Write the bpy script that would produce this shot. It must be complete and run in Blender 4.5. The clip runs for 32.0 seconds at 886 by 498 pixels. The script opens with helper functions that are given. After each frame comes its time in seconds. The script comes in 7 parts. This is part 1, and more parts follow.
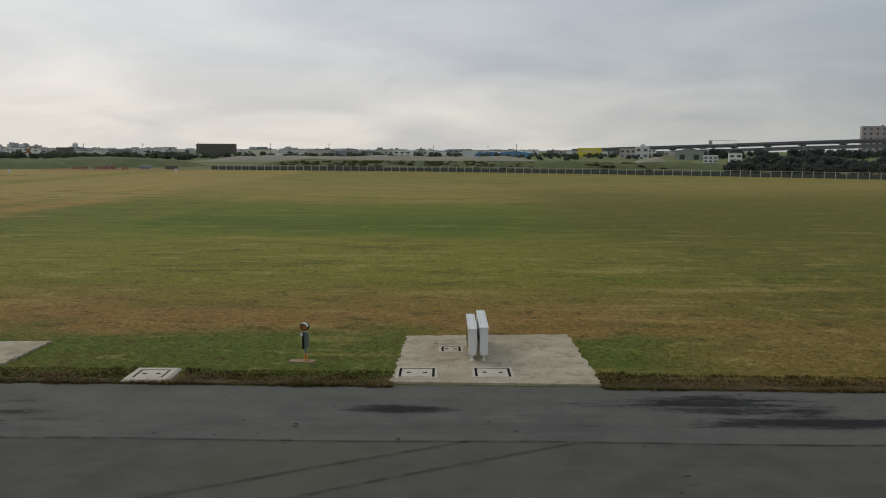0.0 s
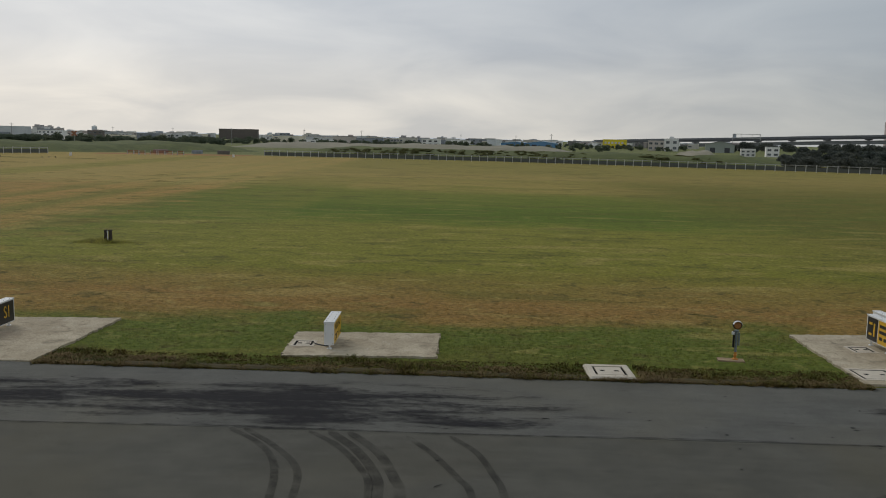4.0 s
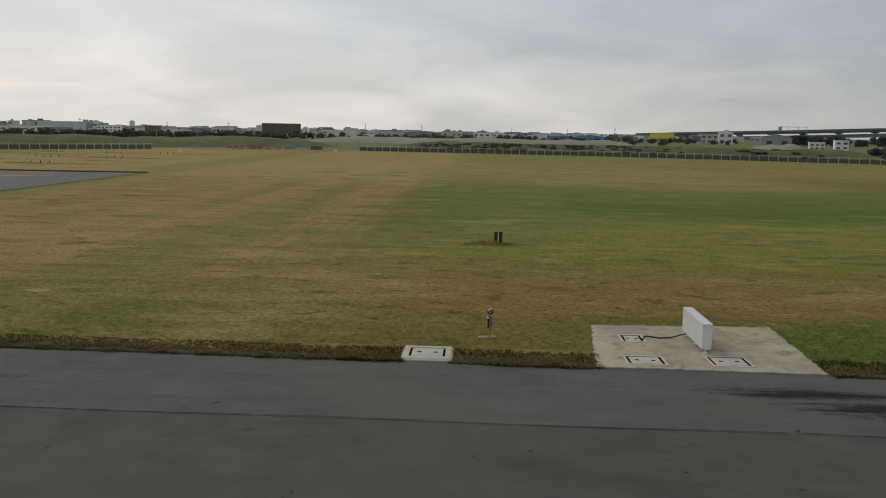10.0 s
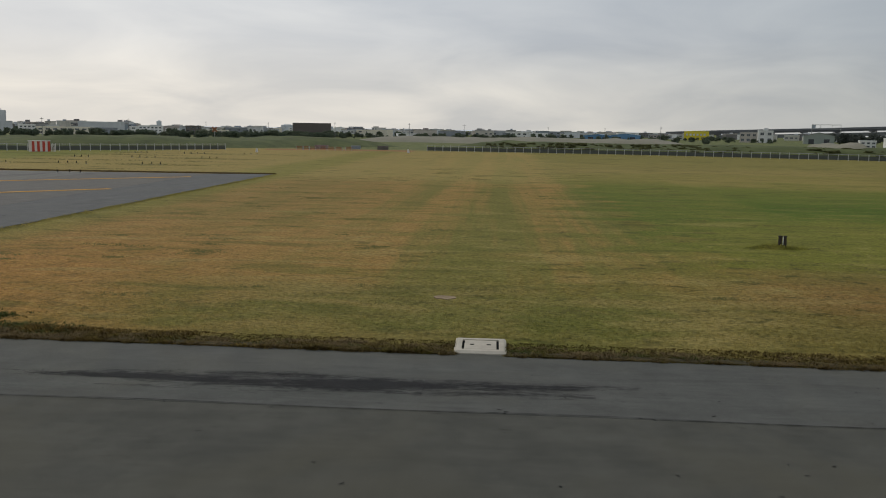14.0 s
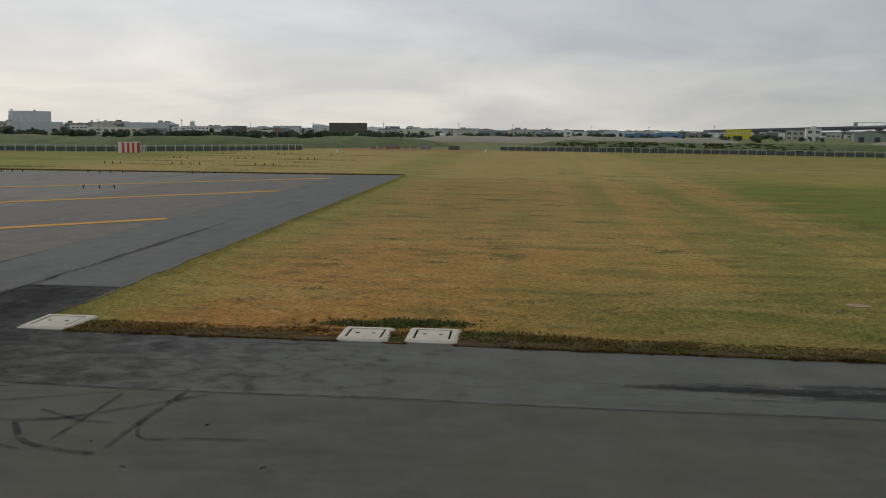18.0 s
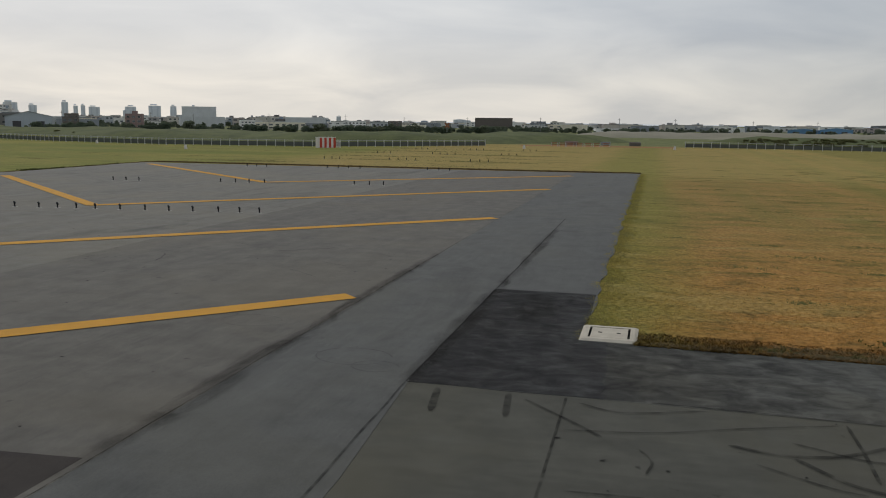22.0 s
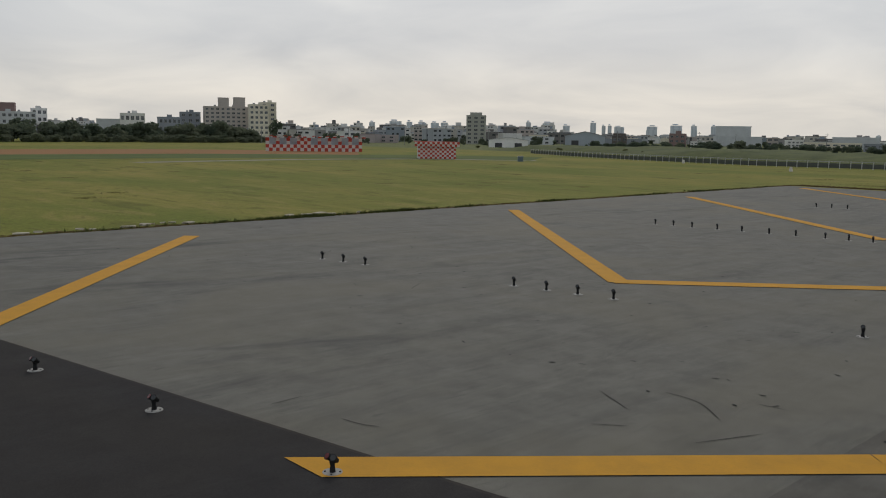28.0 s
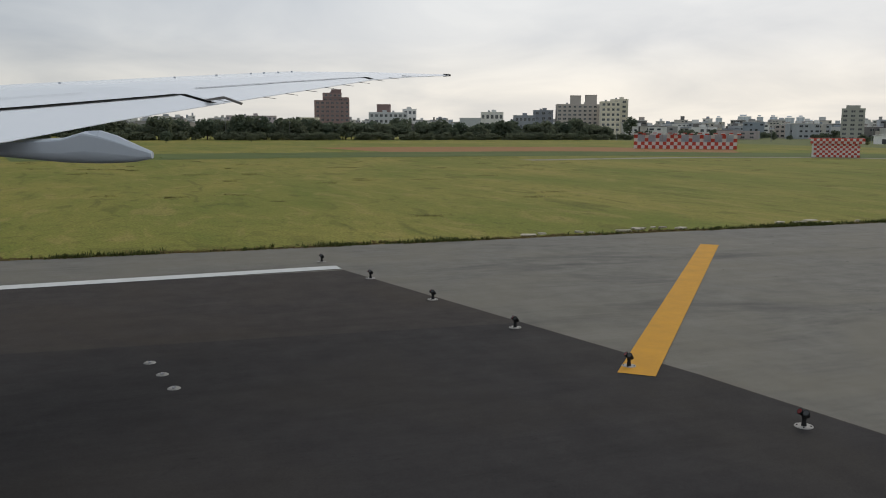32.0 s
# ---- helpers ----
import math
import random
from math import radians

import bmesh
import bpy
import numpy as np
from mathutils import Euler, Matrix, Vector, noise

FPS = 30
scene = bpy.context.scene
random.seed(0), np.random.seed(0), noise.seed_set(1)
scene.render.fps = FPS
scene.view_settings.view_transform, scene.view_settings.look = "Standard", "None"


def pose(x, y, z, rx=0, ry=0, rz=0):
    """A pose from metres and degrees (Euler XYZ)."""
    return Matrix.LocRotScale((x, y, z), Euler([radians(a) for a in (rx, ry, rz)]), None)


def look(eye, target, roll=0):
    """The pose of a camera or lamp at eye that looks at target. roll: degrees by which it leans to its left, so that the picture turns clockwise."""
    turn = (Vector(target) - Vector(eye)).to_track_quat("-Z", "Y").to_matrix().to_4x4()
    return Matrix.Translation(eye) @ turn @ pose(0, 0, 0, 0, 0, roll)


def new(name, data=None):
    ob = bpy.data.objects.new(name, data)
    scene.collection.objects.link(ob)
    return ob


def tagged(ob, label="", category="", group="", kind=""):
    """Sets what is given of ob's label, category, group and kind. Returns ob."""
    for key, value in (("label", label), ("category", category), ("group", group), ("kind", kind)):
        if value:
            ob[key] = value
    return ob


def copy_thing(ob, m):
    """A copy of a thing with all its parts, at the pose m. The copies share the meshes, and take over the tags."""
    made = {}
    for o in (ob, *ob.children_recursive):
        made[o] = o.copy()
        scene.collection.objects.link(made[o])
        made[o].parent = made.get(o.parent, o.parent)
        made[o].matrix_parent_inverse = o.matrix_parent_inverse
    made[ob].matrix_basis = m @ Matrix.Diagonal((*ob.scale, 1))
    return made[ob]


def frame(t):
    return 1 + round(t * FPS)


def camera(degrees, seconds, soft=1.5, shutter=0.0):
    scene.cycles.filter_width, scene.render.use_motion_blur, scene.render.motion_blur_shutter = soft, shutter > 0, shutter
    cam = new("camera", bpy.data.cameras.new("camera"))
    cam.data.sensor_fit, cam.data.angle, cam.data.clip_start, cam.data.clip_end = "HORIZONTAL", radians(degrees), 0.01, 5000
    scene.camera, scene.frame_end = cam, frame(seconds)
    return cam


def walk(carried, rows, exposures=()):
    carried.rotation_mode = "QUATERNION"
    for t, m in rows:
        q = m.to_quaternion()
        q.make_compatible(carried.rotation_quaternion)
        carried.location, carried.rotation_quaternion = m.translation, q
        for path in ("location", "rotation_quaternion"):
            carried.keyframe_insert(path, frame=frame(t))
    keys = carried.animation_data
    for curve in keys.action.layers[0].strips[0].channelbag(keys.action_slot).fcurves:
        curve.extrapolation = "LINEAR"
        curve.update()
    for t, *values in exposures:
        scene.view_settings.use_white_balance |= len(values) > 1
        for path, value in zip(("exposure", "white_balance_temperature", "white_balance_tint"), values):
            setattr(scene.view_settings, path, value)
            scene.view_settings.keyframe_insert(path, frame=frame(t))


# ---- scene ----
cam = camera(55.15, 32.0, soft=1.0)

# seconds, eye, yaw, pitch, lean to the left
PATH = [
    (0.0, (0.000, 0.000, 5.827), 0.000, -6.695, 0.274),
    (0.5, (-1.368, 0.148, 5.813), 0.107, -6.952, 0.237),
    (1.0, (-2.778, 0.246, 5.797), 0.152, -7.241, 0.308),
    (1.5, (-4.218, 0.373, 5.782), 0.244, -7.320, 0.781),
    (2.0, (-5.652, 0.490, 5.772), 0.288, -7.316, 0.942),
    (2.5, (-7.118, 0.573, 5.768), 0.314, -7.447, 1.080),
    (4.5, (-12.961, 0.350, 5.808), 0.792, -7.462, 1.192),
    (5.0, (-14.450, 0.238, 5.832), 0.938, -7.549, 1.146),
    (5.5, (-15.977, 0.110, 5.861), 1.022, -7.575, 1.102),
    (6.0, (-17.547, 0.009, 5.884), 1.156, -7.545, 1.072),
    (6.5, (-19.172, -0.045, 5.893), 1.235, -7.542, 0.923),
    (7.0, (-20.862, -0.011, 5.887), 1.338, -7.527, 0.876),
    (7.5, (-22.511, 0.058, 5.871), 1.417, -7.652, 0.929),
    (8.0, (-24.152, 0.160, 5.855), 1.588, -7.768, 0.903),
    (8.5, (-25.800, 0.254, 5.842), 1.744, -7.930, 0.930),
    (9.0, (-27.432, 0.324, 5.828), 1.957, -7.913, 0.988),
    (9.5, (-29.079, 0.368, 5.811), 2.095, -7.917, 0.982),
    (10.0, (-30.747, 0.430, 5.799), 2.250, -7.922, 1.035),
    (10.5, (-32.424, 0.441, 5.800), 2.406, -7.896, 0.998),
    (11.0, (-34.121, 0.347, 5.808), 2.588, -7.844, 0.999),
    (11.5, (-35.845, 0.237, 5.819), 2.700, -7.877, 1.053),
    (12.0, (-37.590, 0.134, 5.827), 2.873, -7.980, 1.069),
    (12.5, (-39.327, 0.041, 5.829), 2.983, -7.944, 1.042),
    (13.0, (-41.061, 0.016, 5.821), 3.049, -8.004, 0.950),
    (13.5, (-42.770, 0.068, 5.807), 3.279, -8.018, 0.880),
    (14.0, (-44.489, 0.082, 5.800), 3.423, -8.014, 0.850),
    (14.5, (-46.207, 0.072, 5.798), 3.478, -8.009, 0.886),
    (15.0, (-47.920, 0.040, 5.797), 3.572, -8.014, 0.939),
    (15.5, (-49.605, 0.024, 5.793), 3.645, -8.108, 0.993),
    (17.5, (-56.128, -0.285, 5.804), 4.581, -8.225, 0.984),
    (18.0, (-57.745, -0.288, 5.806), 5.045, -8.086, 0.630),
    (18.5, (-59.357, -0.321, 5.809), 5.594, -7.908, 0.452),
    (19.0, (-60.952, -0.356, 5.812), 6.150, -7.887, 0.674),
    (19.5, (-62.500, -0.388, 5.818), 7.026, -7.939, 0.898),
    (20.0, (-64.047, -0.419, 5.825), 7.974, -8.024, 0.896),
    (20.5, (-65.572, -0.447, 5.836), 9.174, -8.002, 0.915),
    (21.0, (-67.106, -0.474, 5.847), 10.613, -8.054, 0.808),
    (21.5, (-68.629, -0.528, 5.859), 12.150, -8.353, 0.894),
    (22.0, (-70.160, -0.545, 5.870), 13.970, -8.527, 0.715),
    (22.5, (-71.680, -0.592, 5.881), 16.109, -8.344, 0.473),
    (23.0, (-73.233, -0.672, 5.890), 18.537, -8.149, 0.526),
    (23.5, (-74.796, -0.788, 5.889), 21.041, -8.035, 0.418),
    (24.0, (-76.319, -0.921, 5.881), 23.800, -8.012, 0.350),
    (24.5, (-77.839, -1.033, 5.863), 26.791, -7.950, 0.203),
    (25.0, (-79.345, -1.169, 5.843), 29.993, -7.805, -0.249),
    (25.5, (-80.833, -1.439, 5.828), 32.980, -7.701, -0.171),
    (27.5, (-86.615, -3.298, 5.807), 44.348, -7.549, 0.714),
    (28.0, (-87.947, -3.834, 5.811), 47.241, -7.681, 0.812),
    (28.5, (-89.216, -4.413, 5.829), 50.228, -7.828, 0.824),
    (29.0, (-90.348, -5.083, 5.851), 53.174, -7.799, 0.743),
    (29.5, (-91.476, -5.795, 5.863), 56.032, -7.974, 0.665),
    (30.0, (-92.591, -6.523, 5.860), 58.906, -8.043, 0.559),
    (30.5, (-93.714, -7.282, 5.847), 61.661, -8.103, 0.525),
    (31.0, (-94.807, -8.050, 5.829), 64.380, -8.078, 0.478),
    (31.5, (-95.817, -8.894, 5.803), 66.994, -8.012, 0.416),
    (32.0, (-96.745, -9.786, 5.780), 69.553, -8.102, 0.324),
]


def aimed(eye, yaw, pitch, lean):
    a, p = radians(yaw), radians(pitch)
    way = Vector((-math.sin(a) * math.cos(p), math.cos(a) * math.cos(p), math.sin(p)))
    return look(eye, Vector(eye) + way, lean)


EXPOSURES = [(0.0, 0.0), (26.5, 0.0), (28.0, -0.13), (30.0, -0.12), (31.0, 0.05), (32.0, 0.14)]  # the camera adapts in the turn
walk(cam, [(t, aimed(eye, yaw, pitch, lean)) for t, eye, yaw, pitch, lean in PATH], exposures=EXPOSURES)

# ---- sky and sun: bright overcast ----
world = bpy.data.worlds.new("overcast_sky")
scene.world = world
world.use_nodes = True
SUN_EL, SUN_AZ = 38.0, -42.0  # degrees; azimuth from +y, clockwise


def link_world():
    nt = world.node_tree
    nt.nodes.clear()
    N, L = nt.nodes.new, nt.links.new
    out, bg = N("ShaderNodeOutputWorld"), N("ShaderNodeBackground")
    sky = N("ShaderNodeTexSky")
    sky.sky_type, sky.sun_disc = "NISHITA", False
    sky.sun_elevation, sky.sun_rotation = radians(SUN_EL), radians(SUN_AZ)
    sky.air_density, sky.dust_density = 1.0, 4.0
    co, sep = N("ShaderNodeTexCoord"), N("ShaderNodeSeparateXYZ")
    L(co.outputs["Generated"], sep.inputs[0])
    # cloud deck: a flat layer seen in perspective
    up = N("ShaderNodeMath"); up.operation = "MAXIMUM"; up.inputs[1].default_value = 0.0
    L(sep.outputs[2], up.inputs[0])
    den = N("ShaderNodeMath"); den.operation = "ADD"; den.inputs[1].default_value = 0.20
    L(up.outputs[0], den.inputs[0])
    div = N("ShaderNodeVectorMath"); div.operation = "DIVIDE"
    comb = N("ShaderNodeCombineXYZ")
    for i in range(3):
        L(den.outputs[0], comb.inputs[i])
    L(co.outputs["Generated"], div.inputs[0]); L(comb.outputs[0], div.inputs[1])
    n1 = N("ShaderNodeTexNoise"); n1.inputs["Scale"].default_value = 1.15; n1.inputs["Detail"].default_value = 8; n1.inputs["Roughness"].default_value = 0.50; n1.inputs["Distortion"].default_value = 0.5
    L(div.outputs[0], n1.inputs["Vector"])
    grad = N("ShaderNodeValToRGB")
    e = grad.color_ramp.elements
    e[0].position, e[0].color = 0.0, (0.77, 0.745, 0.705, 1)
    e[1].position, e[1].color = 1.0, (0.50, 0.54, 0.60, 1)
    m = e.new(0.045); m.color = (0.745, 0.735, 0.715, 1)
    m = e.new(0.10); m.color = (0.615, 0.64, 0.68, 1)
    m = e.new(0.16); m.color = (0.61, 0.645, 0.695, 1)
    L(up.outputs[0], grad.inputs[0])
    shade = N("ShaderNodeMapRange")
    shade.inputs["From Min"].default_value, shade.inputs["From Max"].default_value = 0.32, 0.68
    shade.inputs["To Min"].default_value, shade.inputs["To Max"].default_value = 0.0, 1.0
    L(n1.outputs["Fac"], shade.inputs["Value"])
    cloud = N("ShaderNodeMix"); cloud.data_type = "RGBA"
    cloud.inputs["A"].default_value, cloud.inputs["B"].default_value = (0.80, 0.825, 0.865, 1), (1.12, 1.105, 1.08, 1)
    L(shade.outputs[0], cloud.inputs["Factor"])
    mul = N("ShaderNodeVectorMath"); mul.operation = "MULTIPLY"
    L(grad.outputs[0], mul.inputs[0])
    L(cloud.outputs["Result"], mul.inputs[1])
    # brighter towards the veiled sun
    dot = N("ShaderNodeVectorMath"); dot.operation = "DOT_PRODUCT"
    dot.inputs[1].default_value = (math.sin(radians(SUN_AZ)), math.cos(radians(SUN_AZ)), 0)
    L(co.outputs["Generated"], dot.inputs[0])
    glow = N("ShaderNodeMapRange"); glow.interpolation_type = "SMOOTHSTEP"
    for key, v in zip(("From Min", "From Max", "To Min", "To Max"), (0.25, 1.0, 0.0, 1.0)):
        glow.inputs[key].default_value = v
    L(dot.outputs["Value"], glow.inputs["Value"])
    # sky opposite the sun, out of view, brightened to fill the walls facing it
    back = N("ShaderNodeMapRange"); back.interpolation_type = "SMOOTHSTEP"
    for key, v in zip(("From Min", "From Max", "To Min", "To Max"), (0.15, -0.7, 0.0, 0.62)):
        back.inputs[key].default_value = v
    L(dot.outputs["Value"], back.inputs["Value"])
    both = N("ShaderNodeMath"); both.operation = "ADD"
    L(glow.outputs[0], both.inputs[0]); L(back.outputs[0], both.inputs[1])
    glow = both
    veil = N("ShaderNodeMix"); veil.data_type = "RGBA"
    L(glow.outputs[0], veil.inputs["Factor"])
    veil.inputs["A"].default_value, veil.inputs["B"].default_value = (0.568, 0.607, 0.63, 1), (1.06, 1.04, 1.005, 1)
    mul2 = N("ShaderNodeVectorMath"); mul2.operation = "MULTIPLY"
    L(mul.outputs[0], mul2.inputs[0]); L(veil.outputs["Result"], mul2.inputs[1])
    mul = mul2
    mixn = N("ShaderNodeMix"); mixn.data_type = "RGBA"; mixn.inputs["Factor"].default_value = 0.93
    sc = N("ShaderNodeVectorMath"); sc.operation = "SCALE"; sc.inputs["Scale"].default_value = 0.12
    L(sky.outputs[0], sc.inputs[0])
    L(sc.outputs[0], mixn.inputs["A"]); L(mul.outputs[0], mixn.inputs["B"])
    L(mixn.outputs["Result"], bg.inputs["Color"])
    bg.inputs["Strength"].default_value = 1.0
    L(bg.outputs[0], out.inputs[0])


link_world()
sun_data = bpy.data.lights.new("sun", "SUN")
sun_data.energy, sun_data.angle, sun_data.color = 0.8, radians(30), (1.0, 0.95, 0.88)
sun = new("sun", sun_data)
sun.matrix_world = look((0, 0, 60), Vector((0, 0, 60)) - Vector((math.sin(radians(SUN_AZ)) * math.cos(radians(SUN_EL)), math.cos(radians(SUN_AZ)) * math.cos(radians(SUN_EL)), math.sin(radians(SUN_EL)))))


# ---- materials ----
def graph(name):
    m = bpy.data.materials.new(name)
    m.use_nodes = True
    nt = m.node_tree
    return m, nt, nt.nodes["Principled BSDF"]


def place(nt, scale=(1, 1, 1), obj=True):
    co, mp = nt.nodes.new("ShaderNodeTexCoord"), nt.nodes.new("ShaderNodeMapping")
    mp.inputs["Scale"].default_value = scale
    nt.links.new(co.outputs["Object" if obj else "Generated"], mp.inputs["Vector"])
    return mp.outputs[0]


def noise_tex(nt, vec, scale, detail=4, rough=0.55, distort=0.0):
    n = nt.nodes.new("ShaderNodeTexNoise")
    n.inputs["Scale"].default_value, n.inputs["Detail"].default_value = scale, detail
    n.inputs["Roughness"].default_value, n.inputs["Distortion"].default_value = rough, distort
    nt.links.new(vec, n.inputs["Vector"])
    return n.outputs["Fac"]


def remap(nt, val, a, b, c=0.0, d=1.0):
    r = nt.nodes.new("ShaderNodeMapRange")
    for k, v in zip(("From Min", "From Max", "To Min", "To Max"), (a, b, c, d)):
        r.inputs[k].default_value = v
    nt.links.new(val, r.inputs["Value"])
    return r.outputs[0]


def mix(nt, fac, a, b, mode="MIX"):
    m = nt.nodes.new("ShaderNodeMix")
    m.data_type, m.blend_type = "RGBA", mode
    for key, v in (("Factor", fac), ("A", a), ("B", b)):
        s = m.inputs[key] if key == "Factor" else [i for i in m.inputs if i.name == key and i.type == "RGBA"][0]
        if isinstance(v, (int, float)):
            s.default_value = v
        elif isinstance(v, tuple):
            s.default_value = (*v[:3], 1)
        else:
            nt.links.new(v, s)
    return [o for o in m.outputs if o.type == "RGBA"][0]


def maths(nt, op, a, b=None):
    m = nt.nodes.new("ShaderNodeMath")
    m.operation = op
    for i, v in enumerate((a, b)):
        if v is None:
            continue
        if isinstance(v, (int, float)):
            m.inputs[i].default_value = v
        else:
            nt.links.new(v, m.inputs[i])
    return m.outputs[0]


def bump(nt, bsdf, height, strength=0.3, dist=0.01):
    b = nt.nodes.new("ShaderNodeBump")
    b.inputs["Strength"].default_value, b.inputs["Distance"].default_value = strength, dist
    nt.links.new(height, b.inputs["Height"])
    nt.links.new(b.outputs[0], bsdf.inputs["Normal"])


def surface(name, base, dark=None, scale=3.0, fine=40.0, rough=0.7, metal=0.0, amount=0.6, relief=0.15, rand=0.0):
    """A worn surface: two scales of mottling between base and dark, with fine relief."""
    m, nt, bs = graph(name)
    v = place(nt)
    dark = dark or tuple(c * 0.62 for c in base)
    a = noise_tex(nt, v, scale, 5, 0.6)
    b = noise_tex(nt, v, fine, 3, 0.6)
    f = maths(nt, "ADD", maths(nt, "MULTIPLY", remap(nt, a, 0.35, 0.72), 0.65), maths(nt, "MULTIPLY", remap(nt, b, 0.4, 0.75), 0.35))
    col = mix(nt, maths(nt, "MULTIPLY", f, amount), base, dark)
    if rand:
        info = nt.nodes.new("ShaderNodeObjectInfo")
        col = mix(nt, 1.0, col, mix(nt, info.outputs["Random"], (1 - rand,) * 3, (1 + rand,) * 3), "MULTIPLY")
    nt.links.new(col, bs.inputs["Base Color"])
    bs.inputs["Roughness"].default_value, bs.inputs["Metallic"].default_value = rough, metal
    bs.inputs["Specular IOR Level"].default_value = 0.2 if rough > 0.65 else 0.5
    if relief:
        bump(nt, bs, b, relief, 0.02)
    return m


def grass_colour(nt):
    """Turf colour by place: patches of green, straw and bare brown, mown in bands and swaths."""
    sep = nt.nodes.new("ShaderNodeSeparateXYZ")
    nt.links.new(place(nt), sep.inputs[0])
    x, y = sep.outputs[0], sep.outputs[1]
    plus, times = (lambda a, b: maths(nt, "ADD", a, b)), (lambda a, b: maths(nt, "MULTIPLY", a, b))
    big = noise_tex(nt, place(nt, (0.4, 1.0, 1)), 0.05, 4, 0.55, 0.5)
    mid = noise_tex(nt, place(nt, (0.5, 1.0, 1)), 0.30, 6, 0.64, 0.4)
    clod = noise_tex(nt, place(nt, (0.75, 1.0, 1)), 1.05, 5, 0.66, 0.6)
    fine = noise_tex(nt, place(nt, (0.8, 1.0, 1)), 7.0, 5, 0.72)
    dash = noise_tex(nt, place(nt, (0.30, 1.0, 1)), 0.42, 3, 0.5, 1.0)
    off = maths(nt, "SUBTRACT", mid, 0.5)
    deep = maths(nt, "SUBTRACT", y, 24.0)
    yy = plus(plus(y, times(x, 0.028)), plus(times(off, plus(times(deep, 0.12), 9.0)), times(times(maths(nt, "SUBTRACT", big, 0.5), deep), 0.5)))
    # bands parallel with the taxiway
    ramp = nt.nodes.new("ShaderNodeValToRGB")
    el = ramp.color_ramp.elements
    el[0].position, el[0].color = 0.0, (0.150, 0.128, 0.034, 1)
    el[1].position, el[1].color = 1.0, (0.190, 0.160, 0.044, 1)
    for p, c in ((26.5, (0.165, 0.118, 0.034)), (29.0, (0.195, 0.118, 0.038)), (33.0, (0.170, 0.125, 0.034)), (38.0, (0.140, 0.138, 0.022)), (54.0, (0.152, 0.148, 0.025)), (59.0, (0.100, 0.125, 0.016)),
                 (66.0, (0.068, 0.104, 0.011)), (74.0, (0.090, 0.118, 0.015)), (90.0, (0.128, 0.138, 0.023)), (100.0, (0.225, 0.176, 0.050)), (115.0, (0.195, 0.165, 0.043)), (130.0, (0.235, 0.180, 0.056))):
        el.new(p / 160.0).color = (*c, 1)
    nt.links.new(maths(nt, "DIVIDE", yy, 160.0), ramp.inputs[0])
    base = ramp.outputs[0]
    # lush strip round the sign slabs
    lush = times(times(remap(nt, yy, 27.2, 25.6), remap(nt, plus(x, times(off, 6.0)), 8.5, 5.5)), remap(nt, plus(x, times(off, 6.0)), -30.0, -23.0, 0.25, 1.0))
    base = mix(nt, lush, base, mix(nt, remap(nt, clod, 0.35, 0.62), (0.060, 0.088, 0.014), (0.098, 0.112, 0.022)))
    # ranker turf to the east
    east = times(remap(nt, plus(x, times(off, 12.0)), 3.0, 15.0, 0, 0.8), times(remap(nt, yy, 27.0, 31.0), remap(nt, yy, 150.0, 100.0)))
    base = mix(nt, east, base, mix(nt, remap(nt, mid, 0.40, 0.60), (0.118, 0.098, 0.022), (0.086, 0.094, 0.017)))
    # between the mower's edge and the dry ground the green is thinner
    base = mix(nt, times(remap(nt, plus(x, times(off, 2.0)), -22.9, -24.3, 0, 0.7), times(remap(nt, y, 46.0, 56.0), remap(nt, y, 116.0, 96.0))), base, mix(nt, remap(nt, mid, 0.40, 0.62), (0.145, 0.145, 0.026), (0.100, 0.120, 0.018)))
    base = mix(nt, times(remap(nt, plus(x, times(off, 5.0)), -30.0, -35.5, 0, 0.75), times(remap(nt, y, 38.0, 48.0), remap(nt, y, 105.0, 80.0))), base, (0.088, 0.110, 0.016))
    # drier turf to the west, mown in swaths that run away from the taxiway
    swath = noise_tex(nt, place(nt, (1.0, 0.03, 1)), 0.27, 4, 0.6, 0.15)
    dry = mix(nt, remap(nt, swath, 0.43, 0.57), (0.152, 0.134, 0.032), (0.268, 0.164, 0.050))
    dry = mix(nt, remap(nt, mid, 0.51, 0.66, 0, 0.6), dry, (0.140, 0.134, 0.026))
    dry = mix(nt, remap(nt, big, 0.46, 0.34, 0, 0.5), dry, (0.290, 0.180, 0.056))
    dry = mix(nt, remap(nt, x, -46.0, -60.0, 0, 0.6), dry, (0.215, 0.138, 0.045))
    dry = mix(nt, remap(nt, mid, 0.50, 0.63, 0, 0.5), dry, (0.128, 0.116, 0.028))
    dry = mix(nt, remap(nt, yy, 84.0, 106.0, 0, 0.6), dry, (0.285, 0.222, 0.074))
    dry = mix(nt, remap(nt, yy, 31.0, 28.0, 0, 0.85), dry, mix(nt, remap(nt, mid, 0.42, 0.60), (0.190, 0.152, 0.048), (0.118, 0.118, 0.026)))
    base = mix(nt, remap(nt, plus(plus(x, times(off, 13.0)), times(maths(nt, "SUBTRACT", big, 0.5), 10.0)), -34.0, -38.5), base, dry)
    # greener again beyond the runway
    ex = plus(x, times(off, 8.0))
    far = mix(nt, remap(nt, big, 0.36, 0.62), (0.135, 0.150, 0.028), (0.215, 0.190, 0.046))
    far = mix(nt, remap(nt, mid, 0.5, 0.72, 0, 0.5), far, (0.11, 0.135, 0.024))
    beyond = remap(nt, ex, -118.0, -130.0)
    base = mix(nt, beyond, base, far)
    # scorched corner by the stub, greener along its edge
    edge = times(remap(nt, ex, -67.5, -70.5, 0, 0.6), remap(nt, ex, -80.0, -76.0))
